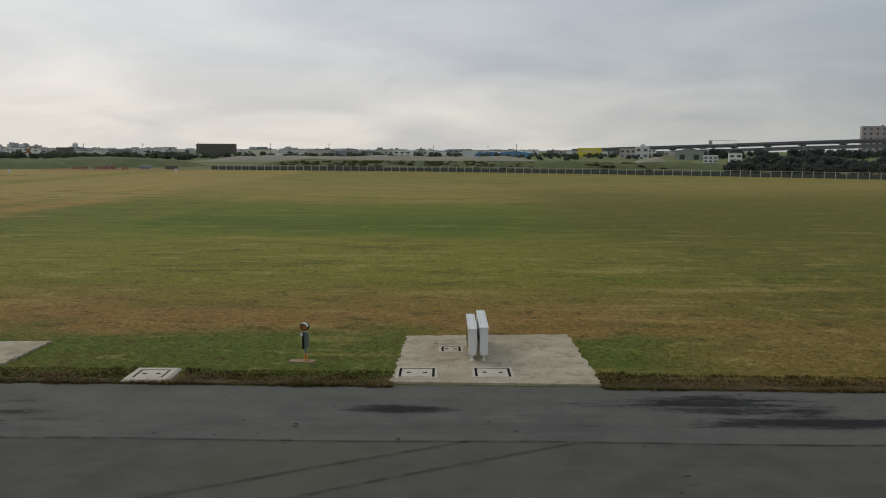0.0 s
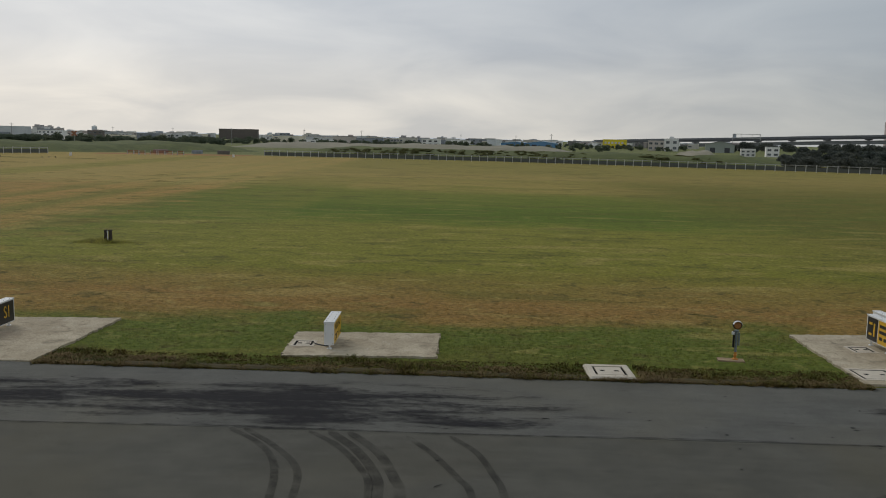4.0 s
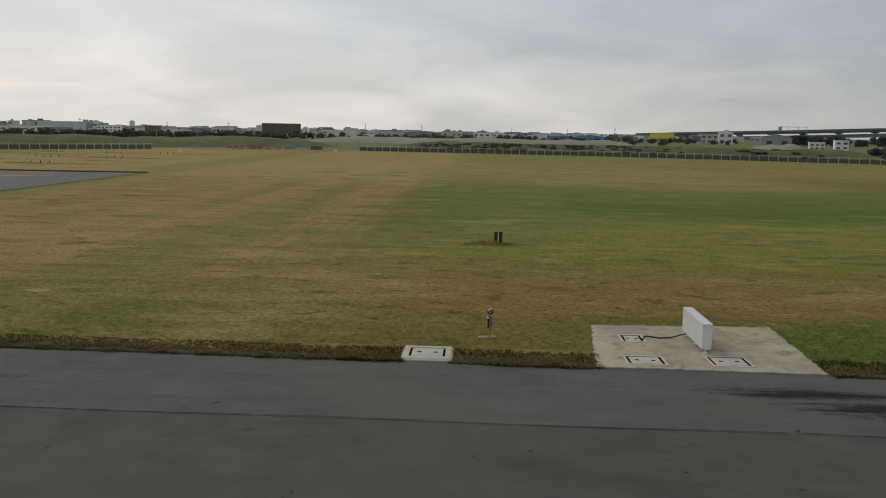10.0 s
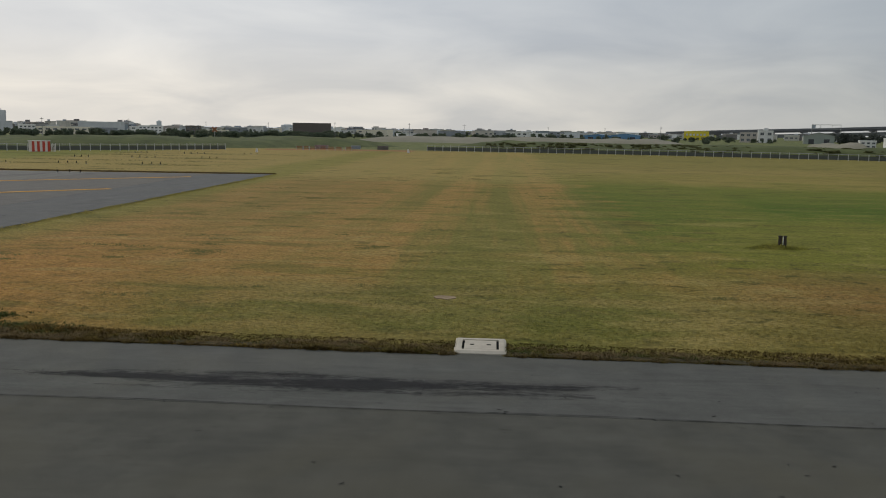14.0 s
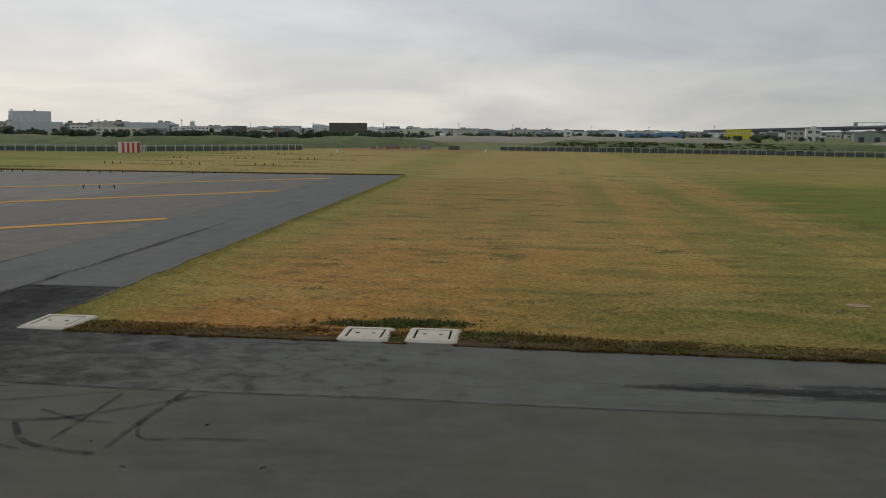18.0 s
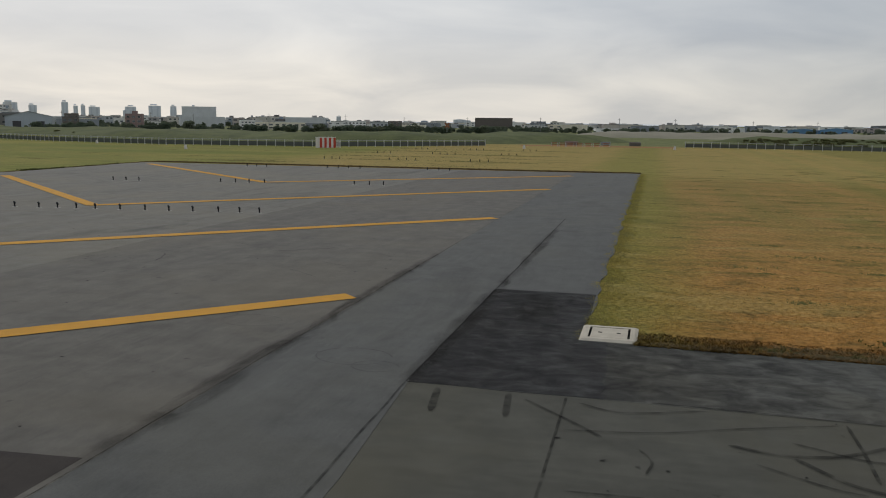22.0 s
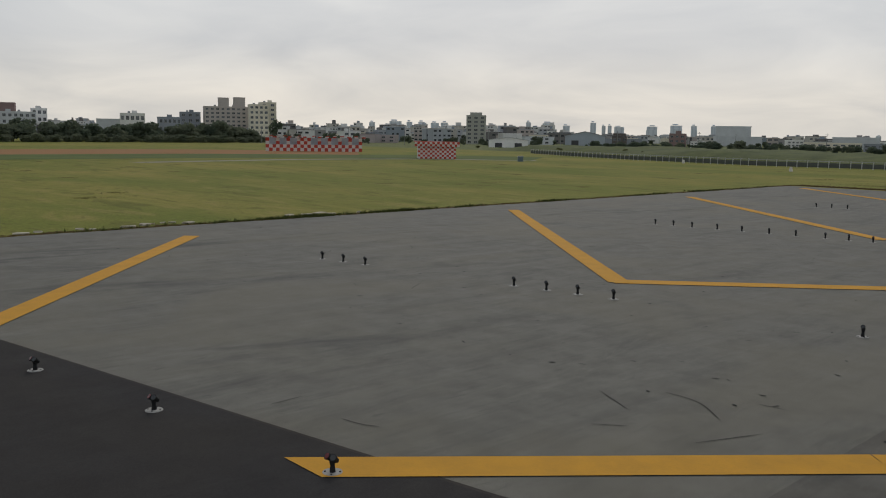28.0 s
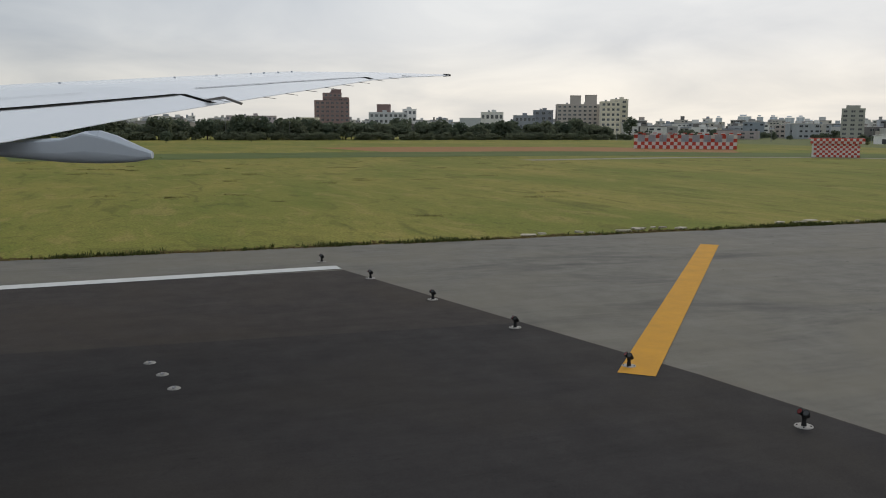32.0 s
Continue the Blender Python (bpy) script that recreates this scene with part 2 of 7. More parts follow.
    base = mix(nt, edge, base, (0.150, 0.150, 0.030))
    burnt = times(remap(nt, plus(y, times(mid, 14.0)), 64.0, 31.0), remap(nt, ex, -52.0, -63.0))
    burnt = times(burnt, remap(nt, ex, -72.5, -67.0))
    base = mix(nt, times(burnt, 0.85), base, mix(nt, remap(nt, clod, 0.35, 0.6), (0.400, 0.190, 0.055), (0.250, 0.125, 0.038)))
    # dashes, clods and gaps; the dark ones paint tuft shadows into the turf
    furrow = noise_tex(nt, place(nt, (0.26, 1.0, 1)), 0.62, 4, 0.6, 0.8)
    furrow = times(times(remap(nt, furrow, 0.55, 0.64, 0, 0.6), remap(nt, big, 0.40, 0.56, 0.25, 1.0)), times(remap(nt, y, 30.0, 42.0), remap(nt, x, -38.0, -30.0, 0.2, 1.0)))
    base = mix(nt, furrow, base, (0.070, 0.068, 0.015))
    soft = remap(nt, y, 48.0, 80.0, 1.0, 0.4)
    base = mix(nt, remap(nt, dash, 0.58, 0.68, 0, 0.55), base, (0.090, 0.088, 0.020))
    base = mix(nt, times(remap(nt, dash, 0.44, 0.33, 0, 0.4), soft), base, (0.275, 0.212, 0.075))
    calm = times(remap(nt, x, -40.0, -56.0, 1.0, 0.5), remap(nt, y, 42.0, 72.0, 1.0, 0.35))
    base = mix(nt, times(remap(nt, clod, 0.56, 0.66, 0, 0.72), calm), base, (0.062, 0.058, 0.017))
    base = mix(nt, times(remap(nt, clod, 0.44, 0.33, 0, 0.45), calm), base, (0.260, 0.220, 0.074))
    # rough unmown land outside the fence
    rough = mix(nt, remap(nt, mid, 0.40, 0.62), (0.095, 0.115, 0.042), (0.160, 0.160, 0.074))
    base = mix(nt, remap(nt, y, 222.0, 246.0), base, rough)
    grain = mix(nt, remap(nt, fine, 0.34, 0.66), (0.76, 0.77, 0.72), (1.82, 1.78, 1.68))
    grain = mix(nt, times(beyond, 0.35), grain, (1.0, 1.0, 1.0))
    return mix(nt, 1.0, base, grain, "MULTIPLY"), fine


def grass_ground():
    m, nt, bs = graph("turf")
    col, fine = grass_colour(nt)
    nt.links.new(col, bs.inputs["Base Color"])
    bs.inputs["Roughness"].default_value = 0.95
    bs.inputs["Specular IOR Level"].default_value = 0.1
    bump(nt, bs, fine, 0.15, 0.04)
    return m


def grass_blades():
    m, nt, bs = graph("turf_blades")
    col, fine = grass_colour(nt)
    geo = nt.nodes.new("ShaderNodeNewGeometry")
    tint = mix(nt, geo.outputs["Random Per Island"], (0.78, 0.80, 0.74), (1.30, 1.26, 1.18))
    nt.links.new(mix(nt, 1.0, col, tint, "MULTIPLY"), bs.inputs["Base Color"])
    bs.inputs["Roughness"].default_value = 0.8
    bs.inputs["Specular IOR Level"].default_value = 0.15
    thin, both = nt.nodes.new("ShaderNodeBsdfTranslucent"), nt.nodes.new("ShaderNodeMixShader")
    nt.links.new(bs.inputs["Base Color"].links[0].from_socket, thin.inputs["Color"])
    both.inputs[0].default_value = 0.12
    nt.links.new(bs.outputs[0], both.inputs[1])
    nt.links.new(thin.outputs[0], both.inputs[2])
    nt.links.new(both.outputs[0], nt.nodes["Material Output"].inputs[0])
    return m


def verge_blades():
    """Uncut verge: the lawn's colour gone brown and dark at the root, uneven from tuft to tuft."""
    m, nt, bs = graph("verge_blades")
    col, fine = grass_colour(nt)
    geo = nt.nodes.new("ShaderNodeNewGeometry")
    clump = noise_tex(nt, place(nt), 3.2, 4, 0.65)
    col = mix(nt, remap(nt, clump, 0.40, 0.62, 0.15, 0.85), col, (0.110, 0.076, 0.032))
    tint = mix(nt, geo.outputs["Random Per Island"], (0.34, 0.33, 0.28), (1.30, 1.20, 1.05))
    nt.links.new(mix(nt, 1.0, col, tint, "MULTIPLY"), bs.inputs["Base Color"])
    bs.inputs["Roughness"].default_value, bs.inputs["Specular IOR Level"].default_value = 0.85, 0.12
    return m


def asphalt(name, base, tint, streak=0.5, stain=0.5, relief=0.25, along="x", gloss=0.12, rough=0.9):
    """Rolled asphalt: aggregate grain, streaks along the way of rolling tyres, blotchy stains."""
    base, tint = (base[0] * 0.99, base[1], base[2] * 0.97), (tint[0] * 0.99, tint[1], tint[2] * 0.97)
    long = (lambda k: (k, 1.0, 1.0)) if along == "x" else (lambda k: (1.0, k, 1.0))
    m, nt, bs = graph(name)
    v = place(nt)
    grain = noise_tex(nt, v, 55.0, 2, 0.7)
    mott = noise_tex(nt, v, 0.9, 6, 0.65)
    streaks = noise_tex(nt, place(nt, long(0.13)), 0.9, 8, 0.70, 0.5)
    blot = noise_tex(nt, place(nt, long(0.25)), 0.26, 7, 0.68, 0.8)
    fleck = noise_tex(nt, place(nt, long(0.45)), 3.4, 4, 0.7)
    brown = noise_tex(nt, v, 0.13, 4, 0.6, 0.5)
    hair = noise_tex(nt, place(nt, long(0.10)), 6.0, 6, 0.74, 0.3)
    speck = noise_tex(nt, v, 7.0, 3, 0.6)
    col = mix(nt, remap(nt, mott, 0.34, 0.66), base, tint)
    col = mix(nt, remap(nt, streaks, 0.52, 0.68, 0, streak), col, tuple(c * 0.42 for c in base))
    col = mix(nt, remap(nt, streaks, 0.46, 0.32, 0, streak * 0.7), col, tuple(c * 1.5 for c in base))
    col = mix(nt, remap(nt, hair, 0.55, 0.68, 0, streak), col, tuple(c * 0.5 for c in base))
    col = mix(nt, remap(nt, hair, 0.44, 0.32, 0, streak * 0.6), col, tuple(c * 1.4 for c in base))
    col = mix(nt, remap(nt, blot, 0.56, 0.68, 0, stain), col, tuple(c * 0.40 for c in base))
    col = mix(nt, remap(nt, fleck, 0.64, 0.72, 0, 0.6), col, tuple(c * 0.40 for c in base))
    col = mix(nt, remap(nt, speck, 0.70, 0.74, 0, 0.7), col, tuple(c * 0.30 for c in base))
    col = mix(nt, remap(nt, brown, 0.45, 0.62, 0, 0.6), col, (base[0] * 1.03, base[1] * 0.98, base[2] * 0.86))
    col = mix(nt, 1.0, col, mix(nt, remap(nt, grain, 0.3, 0.7), (0.72,) * 3, (1.30,) * 3), "MULTIPLY")
    nt.links.new(col, bs.inputs["Base Color"])
    nt.links.new(remap(nt, mott, 0.3, 0.7, rough - 0.05, rough + 0.05), bs.inputs["Roughness"])
    bs.inputs["Specular IOR Level"].default_value = gloss
    bump(nt, bs, grain, relief, 0.01)
    return m


M_TURF, M_BLADE, M_VERGE = grass_ground(), grass_blades(), verge_blades()
M_TAXI = asphalt("asphalt_taxiway", (0.108, 0.103, 0.088), (0.083, 0.080, 0.069), 0.22, 0.30)
M_SHOULDER = asphalt("asphalt_shoulder", (0.128, 0.125, 0.114), (0.100, 0.098, 0.090), 0.35, 0.5)
M_PAD = asphalt("asphalt_blast_pad", (0.137, 0.127, 0.107), (0.105, 0.096, 0.080), 0.50, 0.9, along="y", gloss=0.7)
M_STRIP = asphalt("asphalt_stub_shoulder", (0.070, 0.070, 0.066), (0.053, 0.053, 0.050), 0.5, 0.8, along="y", gloss=0.8)
M_DARK = asphalt("asphalt_fresh_patch", (0.082, 0.081, 0.080), (0.062, 0.061, 0.061), 0.6, 1.0, gloss=0.3)
M_LANE = asphalt("asphalt_runway_lane", (0.041, 0.0375, 0.038), (0.033, 0.030, 0.031), 0.3, 0.4, along="y")
M_WEED = surface("weed_leaves", (0.088, 0.105, 0.024), (0.045, 0.052, 0.014), 2.0, 20.0, 0.85, amount=0.9, relief=0.0)
M_RUNWAY = asphalt("asphalt_runway", (0.054, 0.046, 0.043), (0.044, 0.038, 0.0365), 0.3, 0.4, along="y")
M_SEAM = surface("seam_tar", (0.030, 0.029, 0.028), rough=0.8)


def cast_concrete():
    """Old cast slab: pale worn centre, dark algae blotches, hairline stains and pits."""
    m, nt, bs = graph("pad_concrete")
    v = place(nt)
    broad, blot, pit, vein = noise_tex(nt, v, 0.45, 5, 0.62, 0.6), noise_tex(nt, v, 1.7, 7, 0.70, 0.8), noise_tex(nt, v, 22.0, 4, 0.65), noise_tex(nt, place(nt, (1.0, 0.35, 1)), 2.6, 6, 0.7, 1.2)
    col = mix(nt, remap(nt, broad, 0.36, 0.62), (0.50, 0.430, 0.310), (0.37, 0.310, 0.215))
    col = mix(nt, remap(nt, blot, 0.52, 0.68, 0, 0.75), col, (0.185, 0.155, 0.105))
    col = mix(nt, remap(nt, vein, 0.60, 0.68, 0, 0.55), col, (0.16, 0.14, 0.10))
    col = mix(nt, remap(nt, blot, 0.42, 0.32, 0, 0.5), col, (0.54, 0.49, 0.40))
    col = mix(nt, 1.0, col, mix(nt, remap(nt, pit, 0.32, 0.68), (0.78,) * 3, (1.18,) * 3), "MULTIPLY")
    nt.links.new(col, bs.inputs["Base Color"])
    bs.inputs["Roughness"].default_value, bs.inputs["Specular IOR Level"].default_value = 0.9, 0.2
    bump(nt, bs, pit, 0.3, 0.02)
    return m


M_CONC = cast_concrete()
M_CONC2 = surface("cover_concrete", (0.60, 0.54, 0.44), (0.36, 0.31, 0.24), 2.0, 30.0, 0.9, amount=0.7)
M_GAP = surface("shadow_joint", (0.012, 0.012, 0.011), rough=0.95)
for m in (M_SEAM, M_GAP):
    m.node_tree.nodes["Principled BSDF"].inputs["Specular IOR Level"].default_value = 0.05
M_YELLOW = surface("line_paint_yellow", (0.64, 0.315, 0.030), (0.40, 0.21, 0.035), 1.2, 25.0, 0.85, amount=0.6)
M_WHITE = surface("line_paint_white", (0.66, 0.66, 0.64), (0.40, 0.40, 0.38), 1.2, 25.0, 0.75, amount=0.6)


# ---- mesh helpers ----
def part(name, bm, material, parent=None, label=""):
    me = bpy.data.meshes.new(name)
    bm.to_mesh(me)
    bm.free()
    if material:
        me.materials.append(material)
    ob = new(name, me)
    ob.parent = parent
    if label:
        tagged(ob, label)
    return ob


def from_data(name, verts, faces, material, parent=None):
    me = bpy.data.meshes.new(name)
    me.from_pydata(verts, [], faces)
    me.update()
    if material:
        me.materials.append(material)
    ob = new(name, me)
    ob.parent = parent
    return ob


def empty(name, m, label, category, group="", kind=""):
    ob = new(name)
    ob.matrix_basis = m
    return tagged(ob, label, category, group, kind)


def box(bm, x0, x1, y0, y1, z0, z1, bevel=0.0, m=None):
    r = bmesh.ops.create_cube(bm, size=1.0)
    vs = r["verts"]
    bmesh.ops.scale(bm, vec=(x1 - x0, y1 - y0, z1 - z0), verts=vs)
    bmesh.ops.translate(bm, vec=((x0 + x1) / 2, (y0 + y1) / 2, (z0 + z1) / 2), verts=vs)
    if bevel:
        es = list({e for v in vs for e in v.link_edges})
        r = bmesh.ops.bevel(bm, geom=es, offset=bevel, segments=2, affect="EDGES", profile=0.6)
        vs = list({v for f in r["faces"] for v in f.verts} | {v for v in vs if v.is_valid})
    if m is not None:
        bmesh.ops.transform(bm, matrix=m, verts=[v for v in vs if v.is_valid])
    return bm


def cyl(bm, r0, r1, z0, z1, seg=12, m=None, at=(0, 0)):
    t = Matrix.Translation((at[0], at[1], (z0 + z1) / 2))
    r = bmesh.ops.create_cone(bm, cap_ends=True, segments=seg, radius1=r0, radius2=r1, depth=z1 - z0, matrix=(m or Matrix()) @ t)
    return bm


def slab(name, pts, z, thick, material, parent=None, label="", kind="structure"):
    """A flat sheet with a polygon outline and a little thickness."""
    bm = bmesh.new()
    f = bm.faces.new([bm.verts.new((x, y, z - thick)) for x, y in pts])
    if f.normal.z < 0 or f.calc_area() and (f.normal_update() or f.normal.z < 0):
        f.normal_flip()
    r = bmesh.ops.extrude_face_region(bm, geom=[f])
    bmesh.ops.translate(bm, vec=(0, 0, thick), verts=[v for v in r["geom"] if isinstance(v, bmesh.types.BMVert)])
    bmesh.ops.recalc_face_normals(bm, faces=bm.faces[:])
    ob = part(name, bm, material, parent)
    return tagged(ob, label, kind=kind)


def edge_y(x):
    """Where the taxiway's asphalt ends and the turf begins."""
    return 20.5 - 0.026 * x


def seam_y(x):
    return 16.45 - 0.0125 * x


def ragged(p, q, n, amp, rnd):
    """Points from p to q, jittered across."""
    p, q = Vector(p), Vector(q)
    side = Vector((-(q - p).y, (q - p).x)).normalized()
    return [tuple(p.lerp(q, i / n) + side * (rnd.uniform(-amp, amp) if 0 < i < n else 0)) for i in range(n)]


# ---- ground and pavements ----
rg = random.Random(3)
ground = slab("ground", [(-4500, -4500), (4500, -4500), (4500, 4500), (-4500, 4500)], -0.03, 0.5, M_TURF, None, "mown airfield turf, patchy green and straw brown")
slab("taxiway", [(90, -60), (90, seam_y(90)), (-79.4, seam_y(-79.4)), (-79.4, -60)], 0.0, 0.3, M_TAXI, None, "worn dark grey-brown asphalt taxiway with tyre marks")
slab("taxiway_shoulder", [(90, seam_y(90)), *ragged((90, edge_y(90)), (-71.9, edge_y(-71.9)), 160, 0.05, rg), (-71.9, edge_y(-71.9)), (-75.4, edge_y(-71.9)), (-75.4, seam_y(-75.4))][::-1], 0.004, 0.3, M_SHOULDER, None, "grey asphalt taxiway shoulder, streaked and stained")
slab("stub_shoulder", [(-79.4, -60), (-73.6, -60), (-75.0, 12), (-75.4, seam_y(-75.4)), (-75.4, edge_y(-71.9)), (-71.9, edge_y(-71.9)), *ragged((-71.9, 22.6), (-71.9, 104), 80, 0.12, rg), (-71.9, 104), (-79.4, 103)], 0.008, 0.3, M_STRIP, None, "grey asphalt shoulder beside the blast pad")
slab("fresh_patch", [*ragged((-75.5, 28.8), (-75.4, 17.4), 24, 0.10, rg), *ragged((-75.4, 17.4), (-71.0, 17.36), 8, 0.04, rg), *ragged((-71.0, 17.36), (-71.2, edge_y(-71.2) - 0.05), 12, 0.14, rg), (-71.2, edge_y(-71.2) - 0.05), (-71.95, edge_y(-71.95) - 0.05), *ragged((-72.0, 28.8), (-75.5, 28.8), 10, 0.08, rg)], 0.012, 0.05, M_DARK, None, "newer near-black asphalt patch with a ragged tar edge")
slab("blast_pad", [(-79.4, -60), (-79.4, 103), (-137.0, 101), *ragged((-137.5, 101), (-137.2, -60), 120, 0.1, rg), (-137.2, -60)], 0.0, 0.3, M_PAD, None, "weathered grey asphalt blast pad before the runway")
slab("runway", [(-79.6, -60), (-79.6, 11.6), (-86.6, 11.05), (-86.6, 8.3), (-92.2, 7.1), (-97, 5.8), (-113, 2.8), (-130.3, -1.6), (-129.6, -60)], 0.004, 0.3, M_RUNWAY, None, "near-black brown asphalt runway end")
slab("runway_lane", [(-97, 5.7), (-113, 2.74), (-119.3, 1.12), (-124.0, -60), (-92, -60)], 0.008, 0.05, M_LANE, None, "blacker resurfaced lane along the runway")


def ribbon(name, pts, width, z, material, parent=None, taper=False):
    """A flat strip along a line."""
    bm = bmesh.new()
    rows = []
    P = [Vector(p) for p in pts]
    for i, p in enumerate(P):
        d = (P[min(i + 1, len(P) - 1)] - P[max(i - 1, 0)]).normalized()
        w = width * 0.5 * (0.35 if taper and i in (0, len(P) - 1) else 1.0)
        n = Vector((-d.y, d.x)) * w
        rows.append((bm.verts.new((p.x + n.x, p.y + n.y, z)), bm.verts.new((p.x - n.x, p.y - n.y, z))))
    for a, b in zip(rows, rows[1:]):
        f = bm.faces.new((a[1], b[1], b[0], a[0]))
    bmesh.ops.recalc_face_normals(bm, faces=bm.faces[:])
    for f in bm.faces:
        if f.normal.z < 0:
            f.normal_flip()
    return part(name, bm, material, parent)


def curve_pts(pts, n=8):
    """A smooth line through a few points."""
    P = [Vector(p) for p in pts]
    P = [P[0] * 2 - P[1], *P, P[-1] * 2 - P[-2]]
    out = []
    for i in range(1, len(P) - 2):
        for k in range(n):
            t = k / n
            a, b, c, d = P[i - 1:i + 3]
            out.append(0.5 * ((2 * b) + (c - a) * t + (2 * a - 5 * b + 4 * c - d) * t * t + (3 * b - a - 3 * c + d) * t ** 3))
    out.append(P[-2])
    return [tuple(p) for p in out]


def rubber(name, strength, scale=2.0, stretch=(1, 1, 1)):
    """Tyre rubber or oil left on asphalt, broken up by the grain."""
    m, nt, bs = graph(name)
    v = place(nt, stretch)
    f = maths(nt, "MULTIPLY", remap(nt, noise_tex(nt, v, scale, 5, 0.65), 0.32, 0.60), remap(nt, noise_tex(nt, place(nt), 38.0, 2, 0.6), 0.25, 0.6, 0.45, 1.0))
    bs.inputs["Base Color"].default_value = (0.014, 0.0135, 0.014, 1)
    bs.inputs["Roughness"].default_value = 0.95
    bs.inputs["Specular IOR Level"].default_value = 0.08
    clear, both = nt.nodes.new("ShaderNodeBsdfTransparent"), nt.nodes.new("ShaderNodeMixShader")
    nt.links.new(maths(nt, "MULTIPLY", f, strength), both.inputs[0])
    nt.links.new(clear.outputs[0], both.inputs[1])
    nt.links.new(bs.outputs[0], both.inputs[2])
    nt.links.new(both.outputs[0], nt.nodes["Material Output"].inputs[0])
    return m


M_RUBBER, M_RUBBER2 = rubber("tyre_rubber", 0.60), rubber("tyre_rubber_faint", 0.42)


def oil(name="oil_stain", colour=(0.018, 0.0175, 0.019), strength=0.72, stretch=(0.10, 1.6, 1), scale=1.5, crisp=0.12):
    """A ragged, streaky stain that thins out towards its rim."""
    m, nt, bs = graph(name)
    co = nt.nodes.new("ShaderNodeTexCoord")
    off = nt.nodes.new("ShaderNodeVectorMath")
    off.operation = "SUBTRACT"
    off.inputs[1].default_value = (0.5, 0.5, 0.0)
    nt.links.new(co.outputs["Generated"], off.inputs[0])
    sq = nt.nodes.new("ShaderNodeVectorMath")
    sq.operation = "LENGTH"
    flat = nt.nodes.new("ShaderNodeVectorMath")
    flat.operation = "MULTIPLY"
    flat.inputs[1].default_value = (1, 1, 0)
    nt.links.new(off.outputs[0], flat.inputs[0])
    nt.links.new(flat.outputs[0], sq.inputs[0])
    rim = remap(nt, sq.outputs["Value"], 0.20, 0.50, 0.07, -0.24)
    n = noise_tex(nt, place(nt, stretch), scale, 8, 0.74, 0.5)
    f = remap(nt, maths(nt, "ADD", n, rim), 0.53 - crisp / 2, 0.53 + crisp / 2)
    bs.inputs["Base Color"].default_value = (*colour, 1)
    bs.inputs["Roughness"].default_value = 0.95
    bs.inputs["Specular IOR Level"].default_value = 0.08
    clear, both = nt.nodes.new("ShaderNodeBsdfTransparent"), nt.nodes.new("ShaderNodeMixShader")
    nt.links.new(maths(nt, "MULTIPLY", f, strength), both.inputs[0])
    nt.links.new(clear.outputs[0], both.inputs[1])
    nt.links.new(bs.outputs[0], both.inputs[2])
    nt.links.new(both.outputs[0], nt.nodes["Material Output"].inputs[0])
    return m


M_GRIME = oil("joint_grime", (0.030, 0.027, 0.024), 0.50, (1.2, 0.40, 1), 1.1, 0.34)



def worn(name, colour, x0, x1, strength, stretch, scale, both_ways=False):
    """Tar or grime that thins out along x, broken into streaks."""
    m, nt, bs = graph(name)
    sep = nt.nodes.new("ShaderNodeSeparateXYZ")
    nt.links.new(place(nt), sep.inputs[0])
    n = noise_tex(nt, place(nt, stretch), scale, 8, 0.7, 0.4)
    f = maths(nt, "ADD", remap(nt, sep.outputs[0], x0, x1, 0.40, -0.36), remap(nt, n, 0.30, 0.70, -0.24, 0.24))
    bs.inputs["Base Color"].default_value = (*colour, 1)
    bs.inputs["Roughness"].default_value, bs.inputs["Specular IOR Level"].default_value = 0.95, 0.08
    clear, blend = nt.nodes.new("ShaderNodeBsdfTransparent"), nt.nodes.new("ShaderNodeMixShader")
    nt.links.new(maths(nt, "MULTIPLY", remap(nt, f, 0.0, 0.55), strength), blend.inputs[0])
    nt.links.new(clear.outputs[0], blend.inputs[1])
    nt.links.new(bs.outputs[0], blend.inputs[2])
    nt.links.new(blend.outputs[0], nt.nodes["Material Output"].inputs[0])
    return m


slab("worn_tar", [(-75.45, 17.4), (-46, 17.1), (-46, edge_y(-46) - 0.9), (-71.85, edge_y(-71.85) - 0.1), (-71.95, 28.7), (-75.5, 28.7)], 0.0145, 0.002, worn("worn_tar", (0.030, 0.029, 0.031), -76.0, -50.0, 0.42, (0.8, 1.0, 1), 1.6), None, "black tar worn into streaks along the shoulder")

# seams and joints between lanes of asphalt
lane_seam = tagged(new("lane_seam"), "dark tarred joints between asphalt lanes", kind="structure")
for pts, w in (([(x, seam_y(x) + 0.05 * math.sin(x * 0.7)) for x in range(88, -72, -2)], 0.07), ([(-71.8, 17.2), (-71.75, 12), (-71.7, 0)], 0.06), ([(-75.45 + 0.015 * math.sin(k * 2.3) + (0.025 * (17.4 - 52 + k * 1.3) if k * 1.3 > 34.6 else 0), 52 - k * 1.3) for k in range(46)], 0.06),
               ([(-79.42 + 0.015 * math.sin(k * 1.9), k * 1.5) for k in range(69)], 0.04), ([(-75.5, 46), (-72, 46.2)], 0.05), ([(-137, 44), (-104, 44.5)], 0.05)):
    ribbon("joint", pts, w, 0.018, M_RUBBER, lane_seam)
pad_lane = slab("pad_lane", [(-79.45, 4), (-79.45, 102.6), (-93.2, 102), (-94.0, 40), (-94.0, 4)], 0.002, 0.02, asphalt("asphalt_worn_lane", (0.095, 0.084, 0.069), (0.066, 0.058, 0.047), 0.5, 0.9, along="y", gloss=0.8), None, "slightly darker lane worn into the blast pad")

